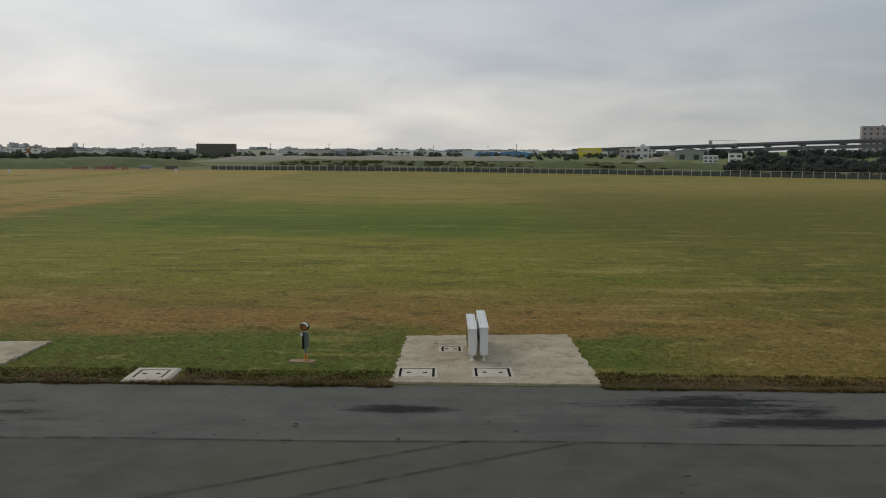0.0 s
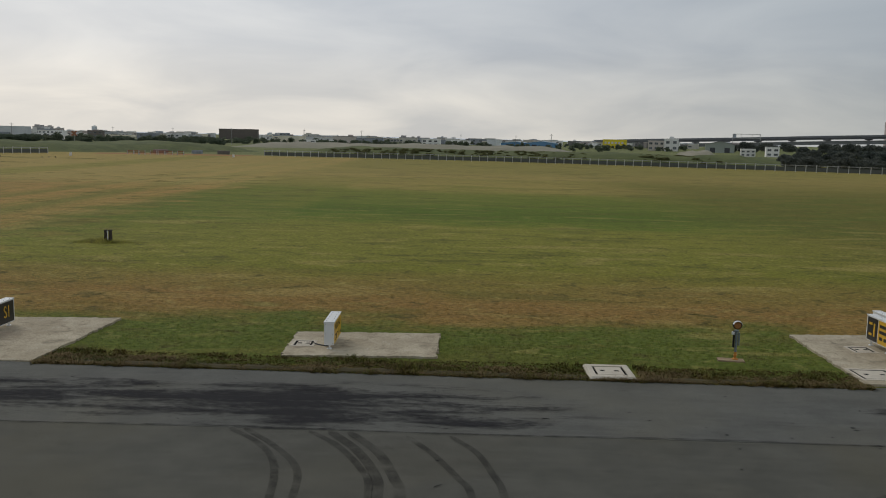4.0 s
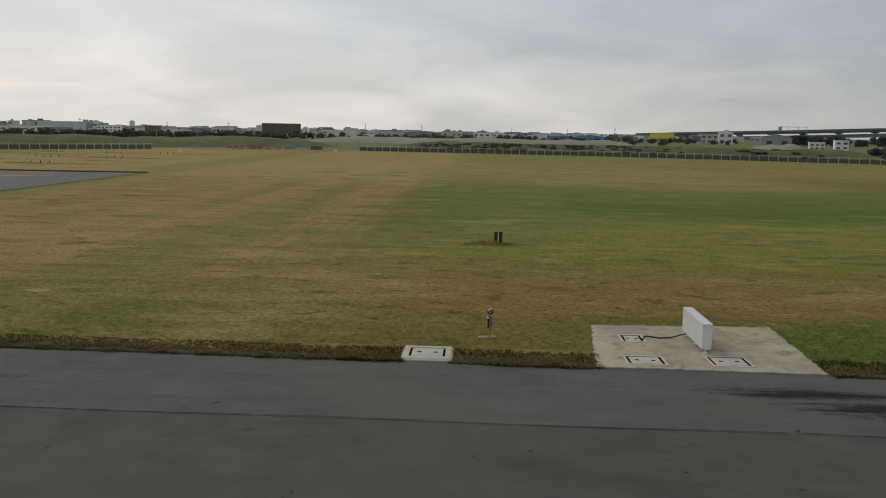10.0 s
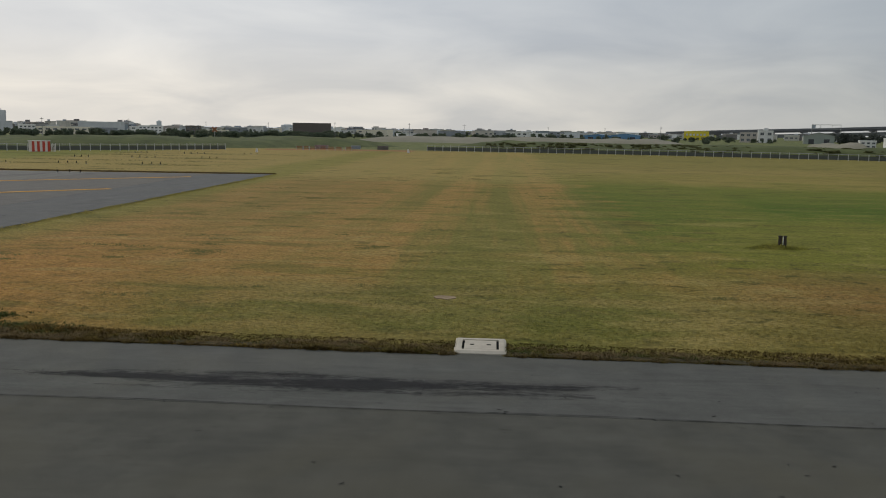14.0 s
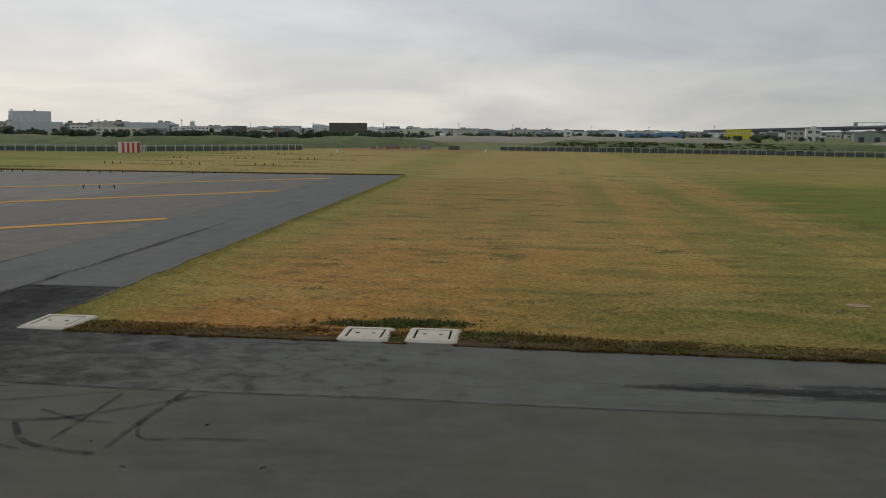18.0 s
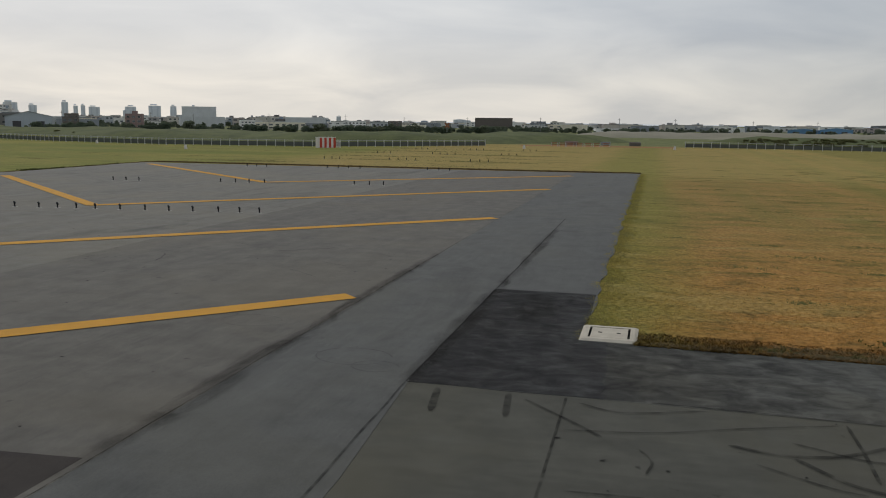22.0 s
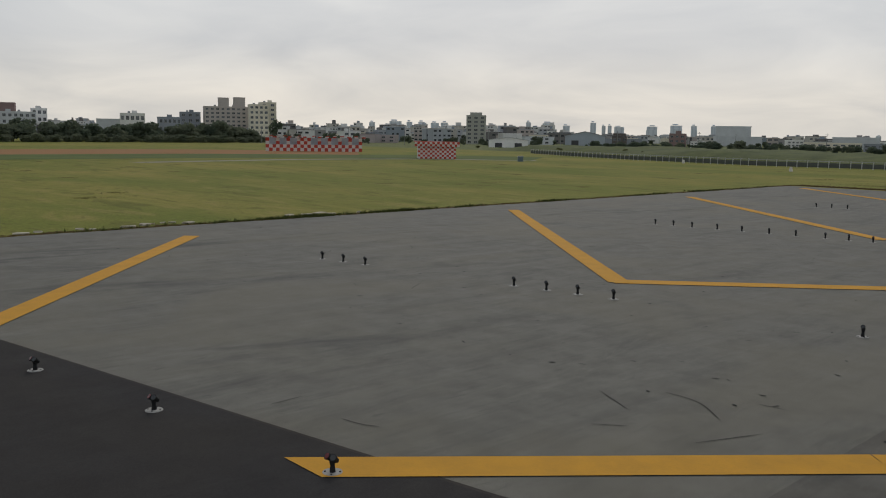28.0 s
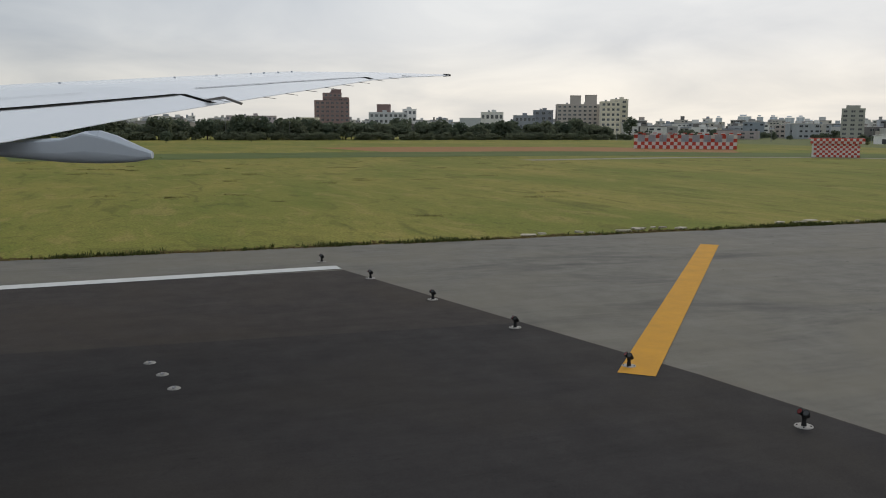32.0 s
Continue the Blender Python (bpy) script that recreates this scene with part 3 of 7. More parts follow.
# ---- painted markings ----
marking = tagged(new("pad_chevrons"), "faded yellow chevron stripes painted on the blast pad", kind="structure")
for pts in ([(-79.95, 26.0), (-93.3, 12.05)], [(-93.3, 12.05), (-100.0, 4.03)], [(-79.7, 51.0), (-108.0, 24.4)], [(-108.0, 24.4), (-133.1, 45.4)], [(-79.4, 75.4), (-107.0, 49.2)], [(-107.0, 49.2), (-133.4, 71.4)],
            [(-79.3, 95.8), (-106.0, 73.3)], [(-106.0, 73.3), (-134, 97.5)], [(-132.0, 17.8), (-113.6, 1.5)]):
    a, b = Vector(pts[0]), Vector(pts[1])
    n = Vector((-(b - a).y, (b - a).x)).normalized() * 0.45
    u = (b - a).normalized() * 0.22
    if b.y < a.y - 15 and b.x < -101:
        b = b + u
    elif b.y > a.y + 15:
        a = a - u
    cut = u.normalized() * (n.y / u.normalized().y) if -101 < b.x < -99 else u * 0  # the near stripe ends on the threshold
    bm = bmesh.new()
    f = bm.faces.new([bm.verts.new((p.x, p.y, 0.02 if b.x > a.x - 0.1 or b.y < a.y else 0.025)) for p in (a + n, a - n, b - n + cut, b + n - cut)])
    bmesh.ops.recalc_face_normals(bm, faces=bm.faces[:])
    if f.normal.z < 0:
        f.normal_flip()
    part("chevron_stripe", bm, M_YELLOW, marking)
edge_line = tagged(new("runway_edge_line"), "white painted runway edge line", kind="structure")
ribbon("edge_stripe", [(-131.0, -1.65), (-130.4, -14.1), (-129.0, -58)], 0.85, 0.02, M_WHITE, edge_line)
bar_line = tagged(new("runway_centre_stripe"), "white painted runway stripe", kind="structure")
ribbon("centre_stripe", [(-107.0, -2.42), (-106.6, -25)], 0.82, 0.02, M_WHITE, bar_line)

# ---- tyre marks and stains ----
marks = tagged(new("tyre_marks"), "black rubber tyre arcs and skid marks on the asphalt", kind="structure")
for k, pts in enumerate(([(-15.82, 16.58), (-15.11, 15.84), (-14.60, 14.88), (-14.35, 13.4), (-14.3, 11)], [(-15.54, 16.6), (-14.78, 15.71), (-14.15, 14.65), (-13.98, 13.43), (-13.95, 11)], [(-14.24, 16.53), (-13.6, 15.8), (-13.04, 14.72), (-12.79, 13.77), (-12.7, 11)],
                         [(-13.84, 16.56), (-13.18, 15.53), (-12.73, 14.37), (-12.63, 13.51), (-12.6, 11)], [(-13.45, 16.52), (-12.77, 15.42), (-12.4, 14.27), (-12.26, 13.54), (-12.2, 11)], [(-12.29, 16.35), (-11.73, 15.35), (-11.31, 14.34), (-11.09, 13.61), (-11.0, 11)], [(-11.45, 16.41), (-10.96, 15.55), (-10.69, 14.5), (-10.56, 13.69), (-10.5, 11)])):
    ribbon("tyre_arc", curve_pts(pts), 0.20 if k in (3, 4) else 0.14, 0.014 + 0.0004 * k, M_RUBBER2, marks, True)
for pts in ([(0.6, 16.5), (-2.31, 15.03), (-4.37, 13.92), (-8, 12)], [(2.8, 16.45), (-0.02, 15.01), (-2.48, 13.66), (-5, 12)]):
    ribbon("tyre_streak", curve_pts(pts), 0.12, 0.014, M_RUBBER2, marks, True)
for pts, w in (([(-68.61, 15.29), (-67.72, 15.03), (-66.67, 15.27), (-65.46, 16.16), (-64.26, 17.11)], 0.16), ([(-64.91, 17.32), (-65.05, 15.49), (-65.10, 13.76)], 0.15), ([(-67.43, 15.71), (-66.99, 15.50), (-66.36, 15.19), (-65.55, 15.09)], 0.09),
               ([(-67.51, 14.93), (-66.78, 14.0), (-66.03, 13.67), (-65.13, 13.52)], 0.16), ([(-65.08, 15.19), (-64.65, 14.35), (-63.7, 14.44), (-62.32, 14.5)], 0.09), ([(-66.25, 17.01), (-66.25, 15.51), (-66.3, 14.11)], 0.09), ([(-71.65, 15.24), (-69.88, 15.58), (-68.13, 16.32), (-66.31, 16.99)], 0.08),
               ([(-71.5, 16.93), (-70.55, 16.57), (-68.92, 17.14)], 0.09), ([(-68.21, 14.48), (-67.17, 13.79), (-66.6, 13.59)], 0.08), ([(-74.63, 17.12), (-74.4, 15.59)], 0.20), ([(-73.04, 17.19), (-72.86, 15.65)], 0.18), ([(-72.64, 16.86), (-71.57, 15.78), (-70.92, 15.07)], 0.10),
               ([(-71.35, 12.48), (-70.09, 12.53), (-68.4, 12.42)], 0.08), ([(-70.2, 14.61), (-69.98, 14.08), (-70.07, 13.52)], 0.07)):
    ribbon("skid_mark", curve_pts(pts), w * 0.85, 0.022, M_RUBBER, marks, True)
for c, r in (((-77.3, 19.0), 0.75), ((-76.5, 18.3), 0.45), ((-81.5, 21.8), 0.7)):
    ribbon("tyre_ring", [(c[0] + r * 1.3 * math.cos(a / 4), c[1] + r * math.sin(a / 4)) for a in range(1, 24)], 0.035, 0.02, M_RUBBER2, marks)
stains = tagged(new("oil_stains"), "dark oily stains on the shoulder", kind="structure")


def stain_sheet(spots, strength):
    """Oil soaked into the asphalt: ragged streaks gathered round a few spots of (x, y, half length, half width)."""
    m, nt, bs = graph("oil_stain")
    at = place(nt)
    n = maths(nt, "ADD", maths(nt, "MULTIPLY", noise_tex(nt, place(nt, (0.20, 1.15, 1)), 1.5, 8, 0.72, 0.5), 0.72), maths(nt, "MULTIPLY", noise_tex(nt, place(nt, (0.6, 1.3, 1)), 7.0, 4, 0.7), 0.28))
    near = 0.0
    for x, y, a, b in spots:
        d, q = nt.nodes.new("ShaderNodeVectorMath"), nt.nodes.new("ShaderNodeVectorMath")
        d.operation, q.operation = "SUBTRACT", "DIVIDE"
        d.inputs[1].default_value, q.inputs[1].default_value = (x, y, 0.0), (a, b, 1e6)
        nt.links.new(at, d.inputs[0])
        nt.links.new(d.outputs[0], q.inputs[0])
        size = nt.nodes.new("ShaderNodeVectorMath")
        size.operation = "LENGTH"
        nt.links.new(q.outputs[0], size.inputs[0])
        near = maths(nt, "MAXIMUM", maths(nt, "SUBTRACT", 1.0, size.outputs["Value"]), near)
    f = maths(nt, "ADD", maths(nt, "MULTIPLY", near, 0.50), maths(nt, "MULTIPLY", maths(nt, "SUBTRACT", n, 0.5), 2.2))
    f = maths(nt, "MULTIPLY", remap(nt, f, 0.14, 0.40), remap(nt, near, 0.0, 0.12))
    bs.inputs["Base Color"].default_value = (0.028, 0.027, 0.030, 1)
    bs.inputs["Roughness"].default_value, bs.inputs["Specular IOR Level"].default_value = 0.95, 0.08
    clear, both = nt.nodes.new("ShaderNodeBsdfTransparent"), nt.nodes.new("ShaderNodeMixShader")
    nt.links.new(maths(nt, "MULTIPLY", f, strength), both.inputs[0])
    nt.links.new(clear.outputs[0], both.inputs[1])
    nt.links.new(bs.outputs[0], both.inputs[2])
    nt.links.new(both.outputs[0], nt.nodes["Material Output"].inputs[0])
    x0, x1 = min(p[0] - p[2] for p in spots), max(p[0] + p[2] for p in spots)
    y0, y1 = min(p[1] - p[3] for p in spots), max(p[1] + p[3] for p in spots)
    bm = bmesh.new()
    bm.faces.new([bm.verts.new((x, y, 0.0165)) for x, y in ((x0, y0), (x1, y0), (x1, y1), (x0, y1))])
    part("oil_stain", bm, m, stains)


stain_sheet([(-14.6, 17.5, 3.6, 1.0), (-14.8, 19.2, 3.0, 0.7), (-11.2, 17.2, 2.2, 0.7), (-20.5, 18.4, 5.5, 0.75), (-16.0, 18.4, 9.0, 1.7), (-23.0, 19.4, 3.5, 0.6)], 0.72)
stain_sheet([(6.5, 19.0, 4.0, 0.9), (8.5, 17.7, 4.5, 0.7), (-1.0, 18.6, 1.6, 0.4)], 0.70)
stain_sheet([(-48.3, 18.6, 1.8, 0.75), (-48.8, 18.4, 3.0, 0.8), (-43.6, 18.8, 2.6, 0.45), (-53.0, 18.8, 3.6, 0.45), (-48.0, 18.7, 9.0, 0.9)], 0.60)
for x0, x1, y0, y1 in ((-80.1, -78.9, 9.0, 25.0), (-79.9, -79.1, 14.0, 40.0), (-75.9, -74.9, 14.0, 33.0), (-75.7, -75.0, 26.0, 52.0), (-74.8, -72.6, 23.5, 28.9)):
    bm = bmesh.new()
    bm.faces.new([bm.verts.new((x, y, 0.0175)) for x, y in ((x0, y0), (x1, y0), (x1, y1), (x0, y1))])
    part("joint_grime", bm, M_GRIME, stains)
cracks = tagged(new("pad_cracks"), "dark cracks in the blast pad", kind="structure")
for pts in ([(-101.64, 6.06), (-101.1, 6.17), (-100.76, 6.36)], [(-99.39, 11.73), (-98.14, 11.08)], [(-103.39, 5.47), (-103.42, 6.29)], [(-98.11, 9.74), (-97.53, 10.2)],
            [(-98.38, 12.8), (-97.43, 12.71), (-96.51, 12.0)], [(-96.51, 13.61), (-95.88, 13.69)], [(-96.12, 10.39), (-95.51, 11.87)]):
    ribbon("crack", curve_pts(pts, 4), 0.022, 0.012, M_SEAM, cracks, True)


# small chips and short cracks scattered over the lanes
rc = random.Random(41)
bm = bmesh.new()
for i in range(260):
    cx, cy = rc.uniform(-72, 22), rc.uniform(9.0, 20.0) if i % 3 else rc.uniform(16.8, 20.2)
    a, lx, ly = rc.gauss(0, 0.5), rc.uniform(0.02, 0.085) * (2.0 if i % 11 == 0 else 1.0), rc.uniform(0.012, 0.03)
    pts = [(lx * math.cos(k / 7 * math.tau) * rc.uniform(0.6, 1.1), ly * math.sin(k / 7 * math.tau) * rc.uniform(0.5, 1.3)) for k in range(7)]
    f = bm.faces.new([bm.verts.new((cx + u * math.cos(a) - w * math.sin(a), cy + u * math.sin(a) + w * math.cos(a), 0.0145)) for u, w in pts])
tagged(part("asphalt_chips", bm, M_SEAM), "small dark chips and short cracks in the asphalt", "crack", kind="stuff")


bm = bmesh.new()
for i in range(240):
    cx, cy = rc.uniform(-136, -80), 12.5 + 34 * rc.random() ** 1.5
    a, lx, ly = rc.gauss(0.2, 0.6), rc.uniform(0.03, 0.16), rc.uniform(0.015, 0.04)
    pts = [(lx * math.cos(k / 7 * math.tau) * rc.uniform(0.6, 1.1), ly * math.sin(k / 7 * math.tau) * rc.uniform(0.5, 1.3)) for k in range(7)]
    f = bm.faces.new([bm.verts.new((cx + u * math.cos(a) - w * math.sin(a), cy + u * math.sin(a) + w * math.cos(a), 0.0135)) for u, w in pts])
tagged(part("pad_chips", bm, M_SEAM), "small dark chips and stones on the blast pad", "crack", kind="stuff")
for i in range(26):
    cx, cy, a = rc.uniform(-126, -82), rc.uniform(13.5, 44), rc.choice((rc.gauss(0.35, 0.3), rc.gauss(1.9, 0.3)))
    pts = [(cx, cy)]
    for k in range(int(rc.uniform(3, 9))):
        a += rc.gauss(0, 0.35)
        pts.append((pts[-1][0] + 0.45 * math.cos(a), pts[-1][1] + 0.45 * math.sin(a)))
    ribbon("crack", pts, rc.uniform(0.016, 0.032), 0.0142, M_SEAM, cracks, True)


# ---- concrete pads and covers ----
def concrete_pad(corners, label):
    """Cast slab with a broken, grass-bitten outline."""
    rnd = random.Random(corners[0][0])
    pts = []
    for i, c in enumerate(corners):
        amp = 0.015 if i == 0 and corners[0][1] < 21.3 else 0.05
        pts += ragged(c, corners[(i + 1) % 4], 34, amp, rnd)
    return tagged(slab("concrete_pad", pts, 0.035, 0.25, M_CONC, None, label), label, kind="structure")


concrete_pad([(-1.3, 20.75), (3.98, 20.6), (3.95, 26.35), (-1.1, 26.05)], "stained concrete slab with ragged edges under twin signs")
concrete_pad([(-15.95, 22.2), (-11.85, 22.4), (-11.8, 25.1), (-16.0, 24.9)], "small pale concrete slab with ragged edges in turf")
concrete_pad([(-27.65, 21.2), (-22.0, 21.05), (-21.75, 26.2), (-27.2, 25.85)], "stained concrete slab with ragged edges under a sign")


def cover(x0, x1, y0, y1, curb=True, z=0.035):
    """Rectangular duct cover: rim, lid set in a joint, two lifting holes."""
    cx, cy, w, d = (x0 + x1) / 2, (y0 + y1) / 2, x1 - x0, y1 - y0
    ob = empty("duct_cover", pose(cx, cy, 0), "pale concrete duct cover with two lifting holes" + (", bedded in turf" if curb else ", set in slab"), "duct cover", "duct covers")
    h = 0.075 if curb else z + 0.012
    bm = bmesh.new()
    g = 0.13 if curb else 0.07
    flare = 1.12 if curb else 1.0
    lo = [(-w / 2, -d / 2), (w / 2, -d / 2), (w / 2, d / 2), (-w / 2, d / 2)]
    inn = [(sx * (w / 2 - g), sy * (d / 2 - g * 1.3)) for sx, sy in ((-1, -1), (1, -1), (1, 1), (-1, 1))]
    rings = [[bm.verts.new((x, y, zz)) for x, y in pts] for pts, zz in (([(x * flare, y * flare) for x, y in lo], -0.05), ([(x * flare, y * flare) for x, y in lo], h * 0.3), (lo, h), (inn, h), (inn, h - 0.05))]
    for r0, r1 in zip(rings, rings[1:]):
        for i in range(4):
            bm.faces.new((r0[i], r0[(i + 1) % 4], r1[(i + 1) % 4], r1[i]))
    part("rim", bm, M_CONC2, ob)
    bm = bmesh.new()
    iw, idp = w / 2 - g, d / 2 - g * 1.3
    box(bm, -iw, iw, -idp, idp, -0.04, h - (0.035 if curb else 0.009))
    part("joint", bm, M_GAP, ob, "dark open joint")
    bm = bmesh.new()
    box(bm, -iw + 0.065, iw - 0.065, -idp + 0.045, idp - 0.045, -0.03, h - 0.006, 0.008)
    lid = part("lid", bm, M_CONC2, ob)
    for s in (-1, 1):
        bm = bmesh.new()
        box(bm, s * iw * 0.45 - 0.055, s * iw * 0.45 + 0.055, -0.045, 0.045, h - 0.03, h - 0.002)
        part("lifting_hole", bm, M_GAP, lid, "dark lifting hole")
    return ob


for c in ((-8.0, -6.95, 20.72, 21.85), (-32.55, -31.35, 21.4, 22.6), (-45.4, -44.15, 21.75, 23.1), (-62.6, -61.3, 22.15, 23.5), (-60.7, -59.4, 22.2, 23.6), (-71.9, -70.5, 22.35, 23.9)):
    cover(*c)
for c in ((-1.2, -0.13, 21.1, 22.15), (0.78, 1.85, 21.15, 22.2), (-0.1, 0.6, 23.9, 24.65), (-15.9, -15.25, 23.15, 23.85), (-26.85, -25.8, 21.45, 22.35), (-24.7, -23.62, 21.5, 22.5), (-26.6, -25.9, 23.8, 24.7)):
    cover(*c, curb=False)

# ---- signs ----
M_SIGNBOX = surface("sign_housing", (0.72, 0.72, 0.70), (0.55, 0.54, 0.50), 2.5, 30, 0.5, amount=0.5, relief=0.05)
M_SIGNY = surface("sign_yellow", (0.62, 0.37, 0.02), (0.50, 0.30, 0.02), 3, 30, 0.4, amount=0.4, relief=0.0)
M_SIGNR = surface("sign_red", (0.48, 0.035, 0.03), (0.36, 0.03, 0.03), 3, 30, 0.4, amount=0.4, relief=0.0)
M_SIGNK = surface("sign_black", (0.016, 0.016, 0.017), rough=0.4, relief=0.0)
M_INKW = surface("sign_ink_white", (0.75, 0.72, 0.68), rough=0.5, relief=0.0, amount=0.3)
M_ALU = surface("galvanised_steel", (0.42, 0.43, 0.43), (0.28, 0.28, 0.28), 6, 50, 0.45, 0.6)
M_BLACK = surface("black_fitting", (0.014, 0.014, 0.015), (0.028, 0.026, 0.024), 8, 60, 0.7)
M_CABLE = surface("rubber_cable", (0.02, 0.02, 0.02), rough=0.6)


def writing(text, size, x, y, z, turn, material, parent, wide=1.0):
    cu = bpy.data.curves.new("lettering", "FONT")
    cu.body, cu.size, cu.extrude = text, size, 0.002
    cu.align_x, cu.align_y = "CENTER", "CENTER"
    cu.materials.append(material)
    ob = new("lettering", cu)
    ob.parent = parent
    ob.matrix_basis = pose(x, y, z, 90, 0, turn) @ Matrix.Diagonal((wide, 1, 1, 1))
    return ob


def guidance_sign(x, y0, y1, z0, h, thick, label, group=""):
    """Box sign standing across the taxiway: housing, cap, drip lips, frangible legs."""
    ob = empty("guidance_sign", pose(x, y0, 0.035), label, "sign", group)
    L, t = y1 - y0, thick / 2
    bm = bmesh.new()
    box(bm, -t, t, 0, L, z0, z0 + h, 0.015)
    part("housing", bm, M_SIGNBOX, ob)
    bm = bmesh.new()
    box(bm, -t - 0.012, t + 0.012, -0.012, L + 0.012, z0 + h, z0 + h + 0.03, 0.008)
    cap = part("cap", bm, M_SIGNBOX, ob)
    n = max(3, round(L / 0.3))
    for i in range(n):
        for sx in (-1, 1):
            bm = bmesh.new()
            cyl(bm, 0.010, 0.010, z0 + h + 0.03, z0 + h + 0.036, 8, at=(sx * t * 0.62, (i + 0.5) * L / n))
            part("cap_screw", bm, M_BLACK, cap)
    for yy in (0.12, L / 2, L - 0.12):
        bm = bmesh.new()
        cyl(bm, 0.075, 0.065, 0, 0.02, 12, at=(0, yy))
        cyl(bm, 0.028, 0.028, 0.02, z0 * 0.45, 10, at=(0, yy))
        cyl(bm, 0.020, 0.045, z0 * 0.45, z0 + 0.005, 10, at=(0, yy))
        part("frangible_leg", bm, M_SIGNBOX, ob)
    return ob, L, t


def face_panel(ob, side, t, ya, yb, z0, z1, material, name="face"):
    bm = bmesh.new()
    xa = side * t
    box(bm, min(xa, xa + side * 0.006), max(xa, xa + side * 0.006), ya, yb, z0, z1)
    return part(name, bm, material, ob)


def screw_ends(ob, t, z0, h):
    for sx in (-1, 1):
        for zz in (z0 + 0.05, z0 + h / 2, z0 + h - 0.05):
            bm = bmesh.new()
            cyl(bm, 0.007, 0.007, 0, 0.005, 8, m=Matrix.Translation((sx * (t - 0.03), -0.001, zz)) @ Matrix.Rotation(math.pi / 2, 4, "X"))
            part("end_screw", bm, M_BLACK, ob)


# twin signs on the first slab
for i, x in enumerate((0.82, 1.14)):
    ob, L, t = guidance_sign(x, 22.85, 25.35 if i else 25.0, 0.17, 0.75 if i else 0.71, 0.23, "white boxed airfield sign, one of a back-to-back pair on a slab" if i else "boxed airfield sign with yellow and black face, one of a pair", "twin signs")
    screw_ends(ob, t, 0.17, 0.71)
    if i == 0:
        face_panel(ob, -1, t, 0.06, 1.46, 0.20, 0.86, M_SIGNY)
        face_panel(ob, -1, t, 1.50, 2.09, 0.20, 0.86, M_SIGNK)
        for row, zz in enumerate((0.32, 0.50, 0.67)):
            for k in range(5 if row == 0 else 1):
                a, b = ((0.2 + k * 0.25, 0.36 + k * 0.25) if row == 0 else (0.18, 1.38))
                face_panel(ob, -1, t + 0.006, a, b, zz, zz + 0.09, M_SIGNK, "writing_bar")
        for a, b, z0, z1 in ((1.64, 1.72, 0.34, 0.72), (1.80, 1.98, 0.34, 0.41), (1.80, 1.98, 0.65, 0.72)):
            face_panel(ob, -1, t + 0.006, a, b, z0, z1, M_SIGNY, "writing_bar")
# beacon frequency sign
ob, L, t = guidance_sign(-14.78, 22.85, 24.25, 0.12, 0.62, 0.27, "yellow airfield information sign in a white box on a slab")
screw_ends(ob, t, 0.12, 0.62)
face_panel(ob, 1, t, 0.05, L - 0.05, 0.15, 0.71, M_SIGNY)
writing("VOR 114.3", 0.25, t + 0.008, L / 2, 0.57, 90, M_SIGNK, ob, 0.86)
writing("201° 1.6", 0.25, t + 0.008, L / 2 - 0.1, 0.29, 90, M_SIGNK, ob, 0.86)
writing("NM", 0.14, t + 0.008, L - 0.22, 0.25, 90, M_SIGNK, ob, 0.9)
# runway holding sign
ob, L, t = guidance_sign(-24.55, 22.72, 24.95, 0.12, 0.66, 0.25, "red runway sign beside a black location panel in a white box")
screw_ends(ob, t, 0.12, 0.66)
face_panel(ob, 1, t, 0.05, 1.38, 0.15, 0.76, M_SIGNR)
face_panel(ob, 1, t, 1.40, L - 0.05, 0.15, 0.76, M_SIGNK)
writing("05R", 0.50, t + 0.008, 0.72, 0.455, 90, M_INKW, ob, 0.92)
writing("S1", 0.50, t + 0.008, 1.80, 0.455, 90, M_SIGNY, ob, 0.80)


def cable(pts, r, parent_label):
    cu = bpy.data.curves.new("cable", "CURVE")
    cu.dimensions, cu.bevel_depth, cu.bevel_resolution = "3D", r, 2
    sp = cu.splines.new("POLY")
    sp.points.add(len(pts) - 1)
    for p, c in zip(sp.points, pts):
        p.co = (*c, 1)
    cu.materials.append(M_CABLE)
    return tagged(new("power_cable", cu), parent_label, "cable")


cable([(x, y, z) for (x, y), z in zip(curve_pts([(-25.98, 24.1), (-25.8, 24.5), (-25.45, 24.32), (-25.1, 24.42), (-24.7, 24.3)], 6), [0.05] + [0.055] * 18 + [0.08, 0.10, 0.13, 0.16, 0.18, 0.2])], 0.018, "black rubber cable from duct cover to sign")
cable([(x, y, 0.055) for x, y in curve_pts([(-15.3, 23.5), (-15.1, 23.3), (-14.85, 23.2)], 6)], 0.016, "short black cable beside the yellow sign")

# ---- guard lamps on posts ----
M_AMBER = surface("amber_lens", (0.40, 0.17, 0.05), (0.25, 0.10, 0.03), 12, 60, 0.25)
M_ORANGE = surface("orange_paint", (0.55, 0.22, 0.03), (0.35, 0.14, 0.03), 10, 60, 0.6)
M_TEAL = surface("grey_green_paint", (0.16, 0.19, 0.19), (0.10, 0.12, 0.12), 8, 50, 0.55)


M_FOOT = surface("earthy_footing", (0.36, 0.27, 0.17), (0.20, 0.13, 0.07), 3.0, 25, 0.95, amount=0.9)


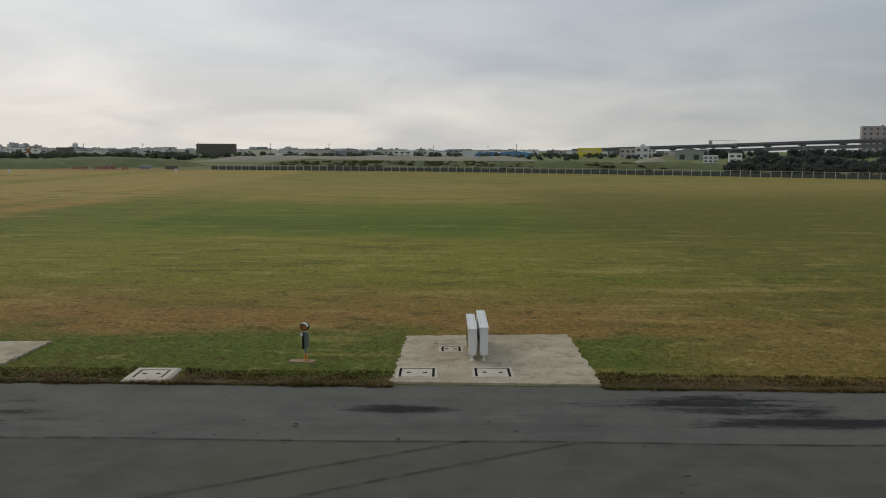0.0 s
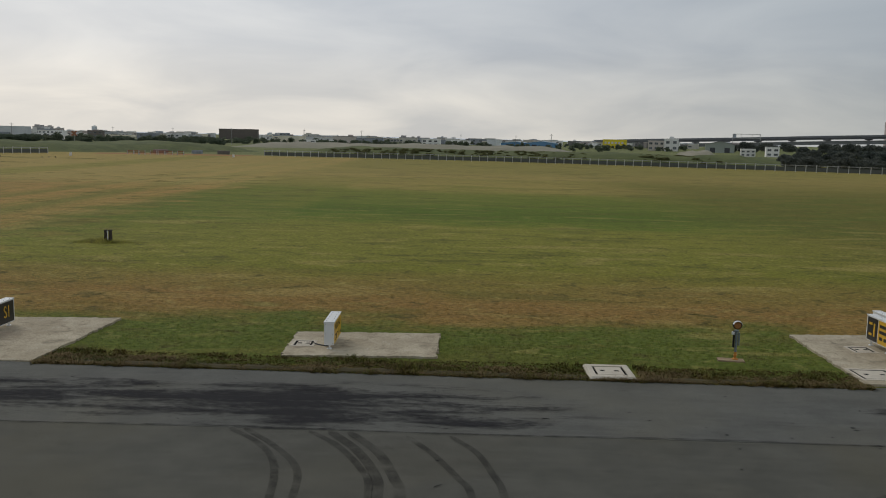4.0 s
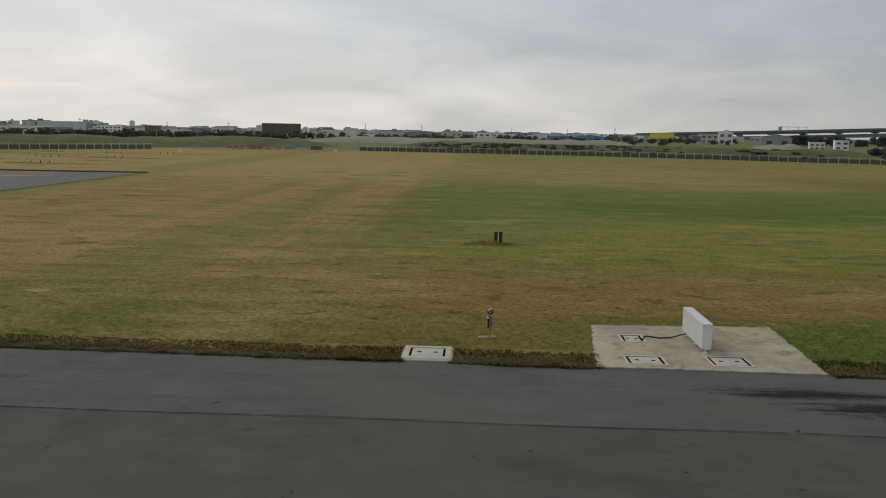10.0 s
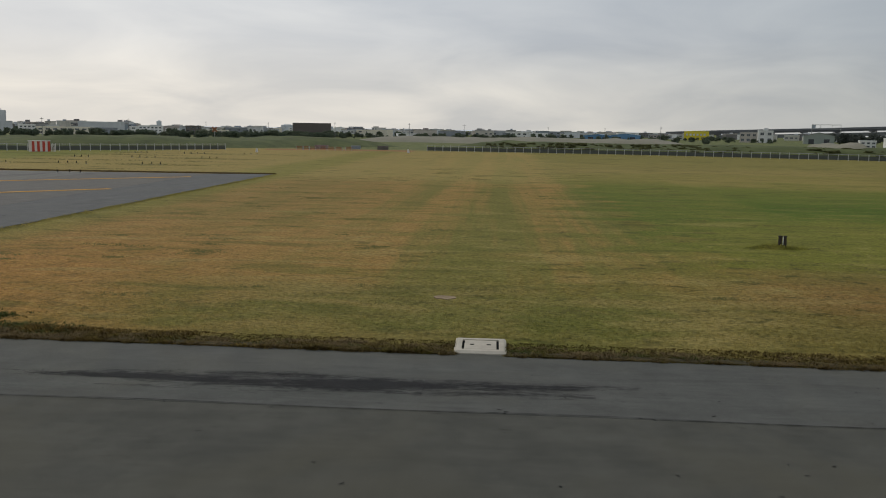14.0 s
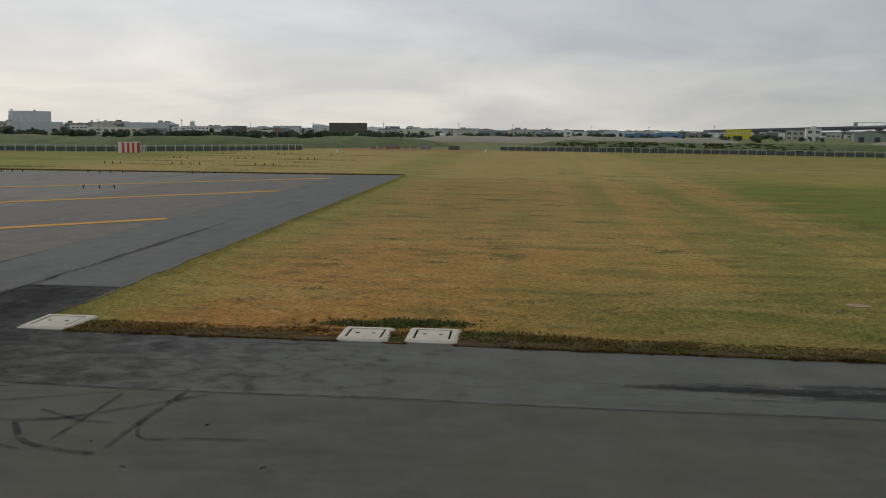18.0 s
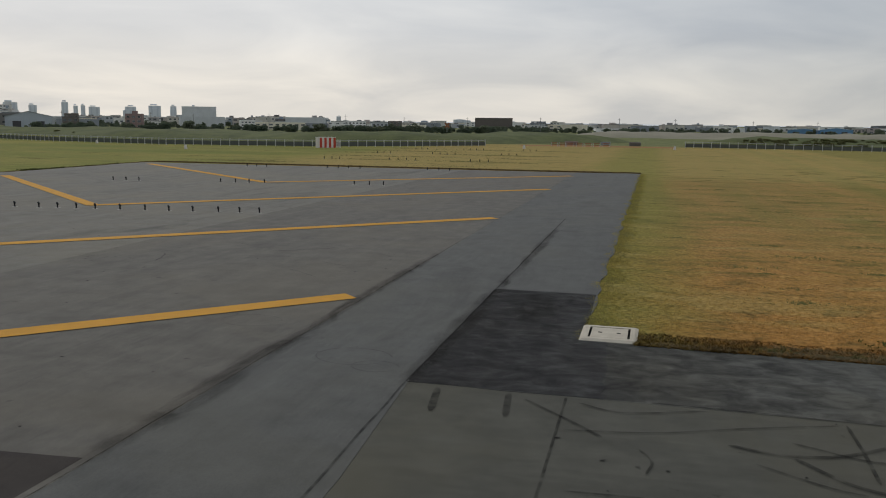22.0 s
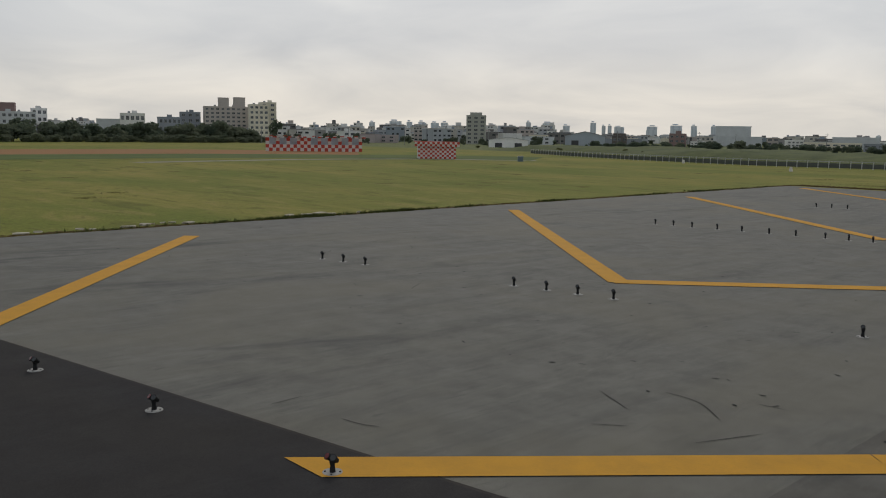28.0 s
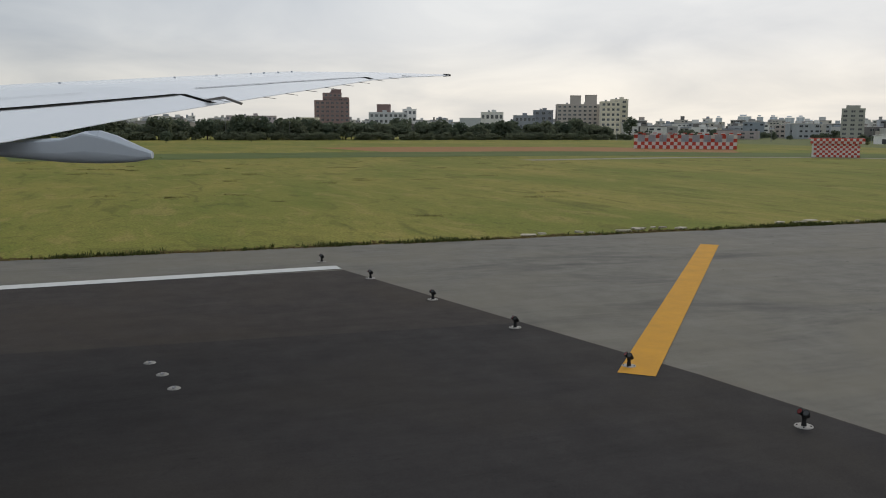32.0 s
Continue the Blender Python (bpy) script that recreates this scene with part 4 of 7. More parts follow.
def lamp_post(x, y, turn=180, tall=1.0):
    ob = empty("guard_lamp", pose(x, y, 0, 0, 0, turn) @ Matrix.Diagonal((tall, tall, tall, 1)), "short post lamp with round amber lens on orange base", "lamp", "guard lamps")
    bm = bmesh.new()
    box(bm, -0.24, 0.46, -0.15, 0.17, -0.05, 0.008, 0.02)
    part("footing", bm, M_FOOT, ob, "sandy earth-stained footing")
    bm = bmesh.new()
    cyl(bm, 0.09, 0.06, 0.02, 0.05, 14)
    cyl(bm, 0.035, 0.035, 0.05, 0.22, 12)
    cyl(bm, 0.05, 0.05, 0.12, 0.15, 12)
    part("coupling", bm, M_ORANGE, ob, "orange frangible coupling")
    bm = bmesh.new()
    cyl(bm, 0.034, 0.034, 0.22, 0.80, 12)
    cyl(bm, 0.06, 0.06, 0.78, 0.82, 12)
    part("post", bm, M_TEAL, ob)
    for s, z0, z1 in ((-1, 0.40, 0.76), (1, 0.34, 0.80)):
        bm = bmesh.new()
        box(bm, s * 0.066 - 0.024, s * 0.066 + 0.024, -0.03, 0.04, z0, z1, 0.012)
        part("control_box", bm, M_TEAL if s < 0 else M_BLACK, ob)
    bm = bmesh.new()
    box(bm, 0.06, 0.13, 0.02, 0.07, 0.70, 0.78, 0.008)
    part("junction", bm, M_SIGNBOX, ob, "small white junction box")
    rot = Matrix.Translation((0, 0.02, 0.97)) @ Matrix.Rotation(-math.pi / 2, 4, "X")
    bm = bmesh.new()
    cyl(bm, 0.120, 0.112, -0.02, 0.09, 20, m=rot)
    head = part("lamp_head", bm, M_BLACK, ob)
    bm = bmesh.new()
    cyl(bm, 0.096, 0.084, 0.085, 0.105, 20, m=rot)
    part("lens", bm, M_AMBER, head, "round amber lens")
    bm = bmesh.new()
    r = bmesh.ops.create_cone(bm, cap_ends=False, segments=24, radius1=0.126, radius2=0.126, depth=0.12, matrix=rot @ Matrix.Translation((0, 0, 0.12)))
    bmesh.ops.delete(bm, geom=[v for v in bm.verts if v.co.z < 0.98], context="VERTS")
    bmesh.ops.solidify(bm, geom=bm.faces[:], thickness=0.008)
    part("hood", bm, M_SIGNBOX, head, "pale weathered hood")


lamp_post(-3.78, 22.95, 170)
lamp_post(-30.3, 24.15, 190, 0.76)

# marker in the field, ringed by rank grass
mk = empty("marker_post", pose(-29.6, 44.5, 0), "weathered dark twin marker stubs with pale stripe in rank grass", "marker")
for sx in (-0.12, 0.12):
    bm = bmesh.new()
    cyl(bm, 0.10, 0.085, -0.05, 0.62, 12, at=(sx, 0))
    cyl(bm, 0.11, 0.11, 0.58, 0.63, 12, at=(sx, 0))
    part("stub", bm, surface("weathered_stub", (0.06, 0.05, 0.04), rough=0.9) if sx < 0 else bpy.data.materials["weathered_stub"], mk)
bm = bmesh.new()
box(bm, -0.02, 0.02, -0.10, -0.07, 0.05, 0.6)
part("stripe", bm, M_INKW, mk, "pale stripe")
rp = random.Random(8)
tagged(slab("buried_slab", [(-46.15 + 0.5 * math.cos(a / 14 * math.tau) * rp.uniform(0.75, 1.1), 29.25 + 0.34 * math.sin(a / 14 * math.tau) * rp.uniform(0.75, 1.1)) for a in range(14)], -0.015, 0.1, M_FOOT), "weathered concrete slab almost overgrown by turf", kind="structure")


# broken concrete along the far runway edge
rb = random.Random(19)
for k in range(16):
    w = rb.uniform(0.25, 0.9)
    bm = bmesh.new()
    box(bm, -w * 0.3, w * 0.3, -w / 2, w / 2, -0.05, rb.uniform(0.03, 0.09), 0.02)
    for v in bm.verts:
        v.co += Vector((rb.uniform(-0.06, 0.06), rb.uniform(-0.08, 0.08), rb.uniform(-0.02, 0.02)))
    ob = part("concrete_fragment", bm, M_CONC2)
    ob.matrix_basis = pose(-138.2 - abs(rb.gauss(0, 0.7)), rb.choice((rb.uniform(10, 21), rb.uniform(28, 36))), 0, 0, 0, rb.uniform(-30, 30))
    tagged(ob, "pale broken concrete fragment lying in the verge", "rubble", "concrete fragments")


# ---- approach and threshold lights ----
M_RED = surface("red_lens", (0.14, 0.012, 0.01), rough=0.2, relief=0)
M_GLASSY = surface("pale_lens", (0.05, 0.05, 0.05), rough=0.15, relief=0)
M_PLATE = surface("pale_base_plate", (0.40, 0.38, 0.35), (0.20, 0.19, 0.18), 6, 40, 0.7)


def light_unit(twin, tall):
    """Elevated airfield light: plate, stem, tilted lamp barrel or two."""
    ob = empty("threshold_light" if twin else "approach_light", pose(0, 0, -50), "black twin-headed threshold light on a pale base plate" if twin else "black approach light on a short stem", "airfield light", "threshold lights" if twin else "approach lights")
    bm = bmesh.new()
    cyl(bm, 0.185, 0.175, 0.0, 0.016, 18)
    plate = part("base_plate", bm, M_PLATE, ob, "pale base plate")
    for k in range(4):
        bm = bmesh.new()
        cyl(bm, 0.018, 0.018, 0.016, 0.028, 6, at=(0.13 * math.cos(k * math.pi / 2 + 0.6), 0.13 * math.sin(k * math.pi / 2 + 0.6)))
        part("bolt", bm, M_BLACK, plate)
    bm = bmesh.new()
    cyl(bm, 0.055, 0.040, 0.016, tall * 0.38, 10)
    cyl(bm, 0.040, 0.062, tall * 0.38, tall - 0.11, 10)
    part("stem", bm, M_BLACK, ob)
    for s in ((-1, 1) if twin else (0,)):
        r = Matrix.Translation((s * 0.052, 0, tall - 0.085)) @ Matrix.Rotation(radians(52), 4, "X") @ Matrix.Rotation(radians(s * 14), 4, "Y")
        bm = bmesh.new()
        cyl(bm, 0.046, 0.062, -0.09, 0.065, 14, m=r)
        cyl(bm, 0.067, 0.067, 0.065, 0.080, 14, m=r)
        head = part("lamp_head", bm, M_BLACK, ob)
        bm = bmesh.new()
        cyl(bm, 0.056, 0.052, 0.080, 0.087, 14, m=r)
        part("lens", bm, M_RED if twin and s < 0 else M_GLASSY, head, "red lens" if twin and s < 0 else "clear lens")
    return ob


def set_row(proto, pts, z=0.0, turn=0):
    for i, (x, y) in enumerate(pts):
        copy_thing(proto, pose(x, y, z, 0, 0, turn))


proto_t, proto_a = light_unit(True, 0.34), light_unit(False, 0.36)
set_row(proto_t, [(-132.7 + 4.64 * k + (0, 0, 0, 0, 0, 0.2, 0.25, 0.75)[k], -2.0 + 0.9 * k) for k in range(8)], 0.008, 12)


def bar_x(y, tilt=0.13):
    return [(x, y + (x + 107) * tilt) for x in (-120.1, -118.85, -117.6, -109.75, -108.35, -107.05, -105.6, -97.2, -95.8, -94.5)]


set_row(proto_a, [(-120.4, 18.55), (-119.1, 18.8), (-117.8, 19.05), (-110.0, 20.35), (-108.6, 20.65), (-107.3, 20.9), (-105.9, 21.2), (-97.6, 22.2), (-96.15, 22.35), (-94.85, 22.55)], 0.0, 8)
set_row(proto_a, [(x, 45.55 + (x + 120.2) * 0.117) for x in (-120.2, -118.9, -117.6, -115.9, -114.3, -112.6, -111.0, -109.3, -108.0, -106.7, -105.4, -103.7, -102.0, -100.4, -98.8, -97.1, -95.7, -94.4)], 0.0, 8)
set_row(proto_a, bar_x(72.2, 0.16), 0.0, 8)
set_row(proto_a, bar_x(98.8, 0.1), 0.0, 8)
for yy in (124, 150, 176):
    set_row(proto_a, bar_x(yy, 0.06), 0.0, 8)
for o in (proto_t, proto_a):
    for ch in list(o.children_recursive):
        bpy.data.objects.remove(ch)
    bpy.data.objects.remove(o)
# lights flush with the runway
for i, (x, y) in enumerate([(-118.3, -9.45), (-117.15, -9.2), (-115.95, -9.0)] ):
    ob = empty("inset_light", pose(x, y, 0.008), "pale metal light set flush in the runway", "airfield light", "inset lights")
    bm = bmesh.new()
    cyl(bm, 0.15, 0.12, 0, 0.022, 20)
    part("ring", bm, M_PLATE, ob)
    bm = bmesh.new()
    box(bm, -0.07, 0.07, -0.04, 0.04, 0.018, 0.03, 0.005)
    part("window", bm, M_GLASSY, ob)


# ---- turf blades: what nobody could count ----
def tufts(name, xs, ys, heights, widths, blades, material, label, zs=-0.03, flat=False, lie=1.0):
    """Many small tufts of blades, joined."""
    n = len(xs)
    rng = np.random.default_rng(abs(int(xs.sum() * 10)) % 9999)
    a = rng.uniform(0.1 * math.pi, 0.95 * math.pi, (n, blades)) if flat else rng.uniform(0, math.tau, (n, blades))
    lean = rng.uniform(0.2, 0.9, (n, blades)) * heights[:, None] * lie
    hh = heights[:, None] * rng.uniform(0.6, 1.15, (n, blades))
    bx = xs[:, None] + rng.normal(0, 1, (n, blades)) * widths[:, None] * 0.8
    by = ys[:, None] + rng.normal(0, 1, (n, blades)) * widths[:, None] * 0.8
    w = widths[:, None] * 0.35
    v = np.empty((n, blades, 3, 3))
    v[..., 0, 0], v[..., 0, 1], v[..., 0, 2] = bx - np.sin(a) * w, by + np.cos(a) * w, zs
    v[..., 1, 0], v[..., 1, 1], v[..., 1, 2] = bx + np.sin(a) * w, by - np.cos(a) * w, zs
    v[..., 2, 0], v[..., 2, 1], v[..., 2, 2] = bx + np.cos(a) * lean, by + np.sin(a) * lean, hh + zs
    me = bpy.data.meshes.new(name)
    m = n * blades
    me.vertices.add(m * 3)
    me.vertices.foreach_set("co", v.reshape(-1))
    me.loops.add(m * 3)
    me.loops.foreach_set("vertex_index", np.arange(m * 3, dtype=np.int32))
    me.polygons.add(m)
    me.polygons.foreach_set("loop_start", np.arange(0, m * 3, 3, dtype=np.int32))
    me.update(calc_edges=True)
    me.materials.append(material)
    if flat:  # lit as the lawn that they make up
        me.normals_split_custom_set_from_vertices(np.tile((0.0, 0.0, 1.0), (m * 3, 1)))
    return tagged(new(name, me), label, "grass", kind="stuff")


def off_concrete(x, y):
    ok = np.ones(len(x), bool)
    for x0, x1, y0, y1 in ((-1.25, 3.95, 20, 26.2), (-15.95, -11.85, 22.25, 25.0), (-27.5, -21.9, 20, 26.0), (-7.8, -6.75, 20.7, 22.1), (-32.55, -31.35, 21, 22.7), (-45.4, -44.15, 21, 23.2),
                           (-62.6, -61.3, 21, 23.6), (-60.7, -59.4, 21, 23.7), (-72.1, -70.5, 21, 24.2), (-4.35, -3.55, 22.7, 23.2), (-46.6, -45.7, 28.9, 29.6)):
        ok &= ~((x > x0) & (x < x1) & (y > y0) & (y < y1))
    return ok


rng = np.random.default_rng(5)


def scatter(n, x0, x1, d0, d1, power=1.0):
    x = rng.uniform(x0, x1, n)
    y = 20.5 - 0.026 * x + d0 + (d1 - d0) * rng.uniform(0, 1, n) ** power
    k = off_concrete(x, y)
    return x[k], y[k]


# thatch lip where the turf has crept over the asphalt; its dark colour paints in the verge's shade
M_THATCH = surface("verge_thatch", (0.075, 0.060, 0.026), (0.026, 0.022, 0.011), 1.4, 16.0, 0.95, amount=0.9, relief=0.3)
bm = bmesh.new()
last = None
for i in range(960):
    px = 24.0 - i * 0.1
    if not off_concrete(np.array([px]), np.array([edge_y(px) + 0.45]))[0]:
        last = None
        continue
    wv = 0.10 * noise.noise((px * 0.45, 3.1, 0)) + 0.07 * noise.noise((px * 2.3, 8.0, 0)) + 0.04 * noise.noise((px * 7.0, 1.0, 0))
    hv = 0.022 + 0.018 * noise.noise((px * 0.8, 5.0, 2.0)) + 0.012 * noise.noise((px * 5.0, 2.0, 2.0))
    row = [bm.verts.new((px, edge_y(px) + o, zz)) for o, zz in ((-0.10 + wv, -0.01), (-0.07 + wv, hv), (0.12 + wv, hv + 0.012), (0.75, -0.04))]
    if last:
        for k in range(3):
            bm.faces.new((last[k], last[k + 1], row[k + 1], row[k]))
    last = row
bmesh.ops.recalc_face_normals(bm, faces=bm.faces[:])
if sum(f.normal.z for f in bm.faces) < 0:
    bmesh.ops.reverse_faces(bm, faces=bm.faces[:])
tagged(part("turf_lip", bm, M_THATCH), "thatch lip of turf crept over the asphalt edge, darkened for its shade", kind="structure")
# rank verge along the taxiway, lower turf behind it
x, y = scatter(34000, -71.7, 24, -0.14, 1.3, 1.7)
clump = np.array([noise.noise((a * 0.6, b * 0.9, 0.3)) + 0.5 * noise.noise((a * 2.1, b * 2.0, 9.3)) for a, b in zip(x, y)])
tufts("verge_grass", x, y, 0.03 + 0.11 * np.clip(clump + 0.2, 0, 1) ** 1.3, np.full(len(x), 0.038), 6, M_VERGE, "rank brown-green grass along the taxiway edge", zs=0.0, lie=2.0)
x, y = scatter(80000, -71.7, 26, 0.4, 19, 1.8)
tufts("near_turf", x, y, rng.uniform(0.02, 0.06, len(x)) * np.clip(1.15 - (y - 20) / 22, 0.3, 1), np.full(len(x), 0.05), 4, M_BLADE, "short mown turf with dry tips", flat=True)
x, y = scatter(26000, -71.5, 24, -0.12, 0.85, 1.4)
clump = np.array([noise.noise((a * 0.9, b * 1.5, 4.3)) + 0.6 * noise.noise((a * 0.21, 1.0, 7.0)) for a, b in zip(x, y)])
k = clump > -0.25
M_STRAW = surface("dead_straw", (0.235, 0.165, 0.075), (0.070, 0.050, 0.024), 1.6, 14.0, 0.9, amount=0.9, relief=0.0)
tufts("verge_straw", x[k], y[k], 0.03 + 0.08 * np.clip(clump[k] + 0.1, 0, 1), np.full(k.sum(), 0.036), 5, M_STRAW, "dead brown straw lying along the taxiway edge", zs=0.0, lie=2.4)
x, y = scatter(15000, -71.7, 24, -0.24, 0.16)
clump = np.array([noise.noise((a * 1.3, 4.0, 0.3)) + 0.5 * noise.noise((a * 4.1, b * 2.0, 9.3)) for a, b in zip(x, y)])
k = (clump > -0.3) & (y - (20.5 - 0.026 * x) > -0.16 + 0.25 * np.clip(-clump, -0.3, 0.5))
for n, part_of, m in (("verge_fringe", 0, M_VERGE), ("verge_fringe", 1, M_STRAW)):
    kk = k & (np.arange(len(x)) % 2 == part_of)
    tufts(n, x[kk], y[kk], 0.03 + 0.07 * np.clip(clump[kk] + 0.4, 0, 1), np.full(kk.sum(), 0.028), 6, m, "ragged fringe of grass hanging over the asphalt", zs=0.0, lie=2.2)
# verge of the stub and of the far runway side
y = rng.uniform(22.4, 104, 6000)
x = -72.05 + np.abs(rng.normal(0, 0.4, len(y))) + 0.25 * np.sin(y * 2.1) * np.sin(y * 0.37)
tufts("stub_verge_grass", x, y, rng.uniform(0.03, 0.08, len(x)), np.full(len(x), 0.05), 5, M_BLADE, "rank grass creeping over the stub edge", flat=True)
y = rng.uniform(-45, 104, 14000)
x = -137.1 - np.abs(rng.normal(0, 0.5, len(y)))
x -= 0.5 * np.clip(np.sin(y * 0.9) * np.sin(y * 0.23 + 1.0) + 0.4 * np.sin(y * 3.1), 0, 1)
tufts("far_verge_grass", x, y, rng.uniform(0.02, 0.09, len(x)), np.full(len(x), 0.06), 5, M_STRAW, "rank grass along the far runway edge")
x = rng.uniform(-137, -72, 9000)
y = 102.6 + np.abs(rng.normal(0, 0.9, len(x))) + (x + 137) * 0.02
tufts("end_verge_grass", x, y, rng.uniform(0.05, 0.17, len(x)), np.full(len(x), 0.10), 5, M_STRAW, "rank grass beyond the blast pad")
a = rng.uniform(0, math.tau, 420)
r = rng.uniform(0.1, 1, 420)
tufts("marker_grass", -29.9 + 1.6 * r * np.cos(a), 44.4 + 0.6 * r * np.sin(a), rng.uniform(0.10, 0.36, 420) * (1.2 - r), np.full(420, 0.07), 4, M_BLADE, "rank dark grass round the field marker", flat=True)
M_TUSSOCK = surface("tussock_blades", (0.170, 0.150, 0.046), (0.100, 0.095, 0.030), 2.0, 20.0, 0.9, amount=0.9, relief=0.0)
cw = np.random.default_rng(12)
for k in range(34):
    cx = cw.uniform(-71, 20)
    n = int(cw.uniform(20, 90))
    xs, ys = cw.normal(cx, cw.uniform(0.15, 0.7), n), 20.62 - 0.026 * cx + np.abs(cw.normal(0, 0.16, n))
    kk = off_concrete(xs, ys)
    if kk.sum() > 3:
        tufts("verge_weeds", xs[kk], ys[kk], cw.uniform(0.04, 0.13, kk.sum()), np.full(kk.sum(), 0.05), 5, M_WEED, "dark weed clump on the taxiway verge", lie=1.8)
for k in range(18):
    cy = cw.uniform(24, 100)
    n = int(cw.uniform(20, 80))
    ys, xs = cw.normal(cy, cw.uniform(0.3, 1.2), n), -72.0 + np.abs(cw.normal(0, 0.35, n))
    tufts("stub_weeds", xs, ys, cw.uniform(0.02, 0.07, n), np.full(n, 0.06), 5, M_TUSSOCK, "dark weed clump on the stub verge", flat=True)
for k in range(40):
    cy = cw.uniform(-40, 100)
    n = int(cw.uniform(20, 90))
    ys, xs = cw.normal(cy, cw.uniform(0.4, 2.0), n), -137.2 - np.abs(cw.normal(0, 0.5, n))
    tufts("far_verge_weeds", xs, ys, cw.uniform(0.08, 0.26, n), np.full(n, 0.10), 5, M_WEED, "dark weed clump on the far runway verge")
# scattered tussocks in the mown field and beyond the runway
cx = np.concatenate((cw.uniform(-70, -26, 170), cw.uniform(-300, -142, 150)))
cy = np.concatenate((cw.uniform(27, 120, 170), cw.uniform(-40, 150, 150)))
xs, ys, hs = [], [], []
for a, b in zip(cx, cy):
    n, r = int(cw.uniform(12, 46)), cw.uniform(0.15, 0.6)
    xs.append(cw.normal(a, r * (1.4 if a > -100 else 1.0), n))
    ys.append(cw.normal(b, r * (0.5 if a > -100 else 1.6), n))
    hs.append(cw.uniform(0.02, 0.06, n) * (1.0 if a > -100 else 2.4))
for yy in (111, 124, 137, 150, 163, 176):  # unmown strips at the rows of approach lights
    for k in range(5):
        a = cw.uniform(-128, -88)
        n = int(cw.uniform(30, 70))
        xs.append(cw.normal(a, 3.0, n))
        ys.append(cw.normal(yy + cw.uniform(-1, 1), 0.25, n))
        hs.append(cw.uniform(0.10, 0.26, n))
tufts("field_tussocks", np.concatenate(xs), np.concatenate(ys), np.concatenate(hs), np.full(sum(len(v) for v in xs), 0.09), 4, M_TUSSOCK, "darker grass tussocks left by the mower", flat=True)
# weeds by the paired duct covers
for cx, cy, n in ((-62.2, 24.2, 520), (-60.6, 24.5, 720), (-58.4, 23.1, 820), (-57.0, 22.8, 500), (-69.2, 22.9, 160), (-67.0, 22.7, 120), (4.6, 21.2, 200)):
    xs, ys = rng.normal(cx, 0.75, n), rng.normal(cy, 0.28, n)
    k = off_concrete(xs, ys) & (xs > -71.7)
    tufts("weeds", xs[k], ys[k], rng.uniform(0.03, 0.10, k.sum()), np.full(k.sum(), 0.06), 5, M_WEED, "low green weeds beside the pavement edge", lie=2.0)


# ---- far field: fence, berms, trees, town ----
PAL = {"brown": (0.16, 0.14, 0.125), "slate": (0.29, 0.31, 0.34), "pink": (0.46, 0.40, 0.39), "taupe": (0.54, 0.49, 0.44), "cream": (0.80, 0.74, 0.60), "brick": (0.30, 0.21, 0.195), "olive": (0.42, 0.42, 0.37),
       "white": (0.82, 0.81, 0.78), "pale": (0.62, 0.64, 0.65), "steel": (0.42, 0.46, 0.50), "blue": (0.16, 0.31, 0.50), "green": (0.34, 0.37, 0.33)}
WALLS = {k: surface("wall_" + k, c, tuple(v * 0.72 for v in c), 0.25, 2.0, 0.9, amount=0.7, relief=0.0, rand=0.12) for k, c in PAL.items()}
ROOFS = {k: surface("roof_" + k, c, None, 0.3, 2.5, 0.8, amount=0.6, relief=0.0) for k, c in (("grey", (0.22, 0.22, 0.22)), ("red", (0.20, 0.10, 0.08)), ("lightblue", (0.50, 0.63, 0.76)), ("white", (0.55, 0.55, 0.54)), ("dark", (0.08, 0.08, 0.085)))}
M_PANE = surface("dark_glass", (0.10, 0.11, 0.12), rough=0.15, relief=0.0, amount=0.4, rand=0.5)
M_FRAME = surface("window_frame", (0.42, 0.41, 0.39), rough=0.6, relief=0.0)


def plain(bm):
    me = bpy.data.meshes.new("shared")
    bm.to_mesh(me)
    bm.free()
    return me


def mesh_child(name, me, parent, m):
    ob = new(name, me)
    ob.parent = parent
    ob.matrix_basis = m
    return ob


bm = bmesh.new()
for b in ((-0.5, 0.5, -0.04, 0.06, 0.46, 0.5), (-0.5, 0.5, -0.08, 0.06, -0.5, -0.46), (-0.5, -0.46, -0.04, 0.06, -0.46, 0.46), (0.46, 0.5, -0.04, 0.06, -0.46, 0.46), (-0.02, 0.02, -0.03, 0.05, -0.46, 0.46)):
    box(bm, *b)
ME_FRAME = plain(bm)
ME_FRAME.materials.append(M_FRAME)
bm = bmesh.new()
box(bm, -0.46, 0.46, -0.015, 0.05, -0.46, 0.46)
ME_PANE = plain(bm)
ME_PANE.materials.append(M_PANE)


def window(parent, x, y, z, w, h, turn=0):
    m = pose(x, y, z, 0, 0, turn) @ Matrix.Diagonal((w, 1.0, h, 1))
    f = mesh_child("window", ME_FRAME, parent, m)
    mesh_child("pane", ME_PANE, f, Matrix())


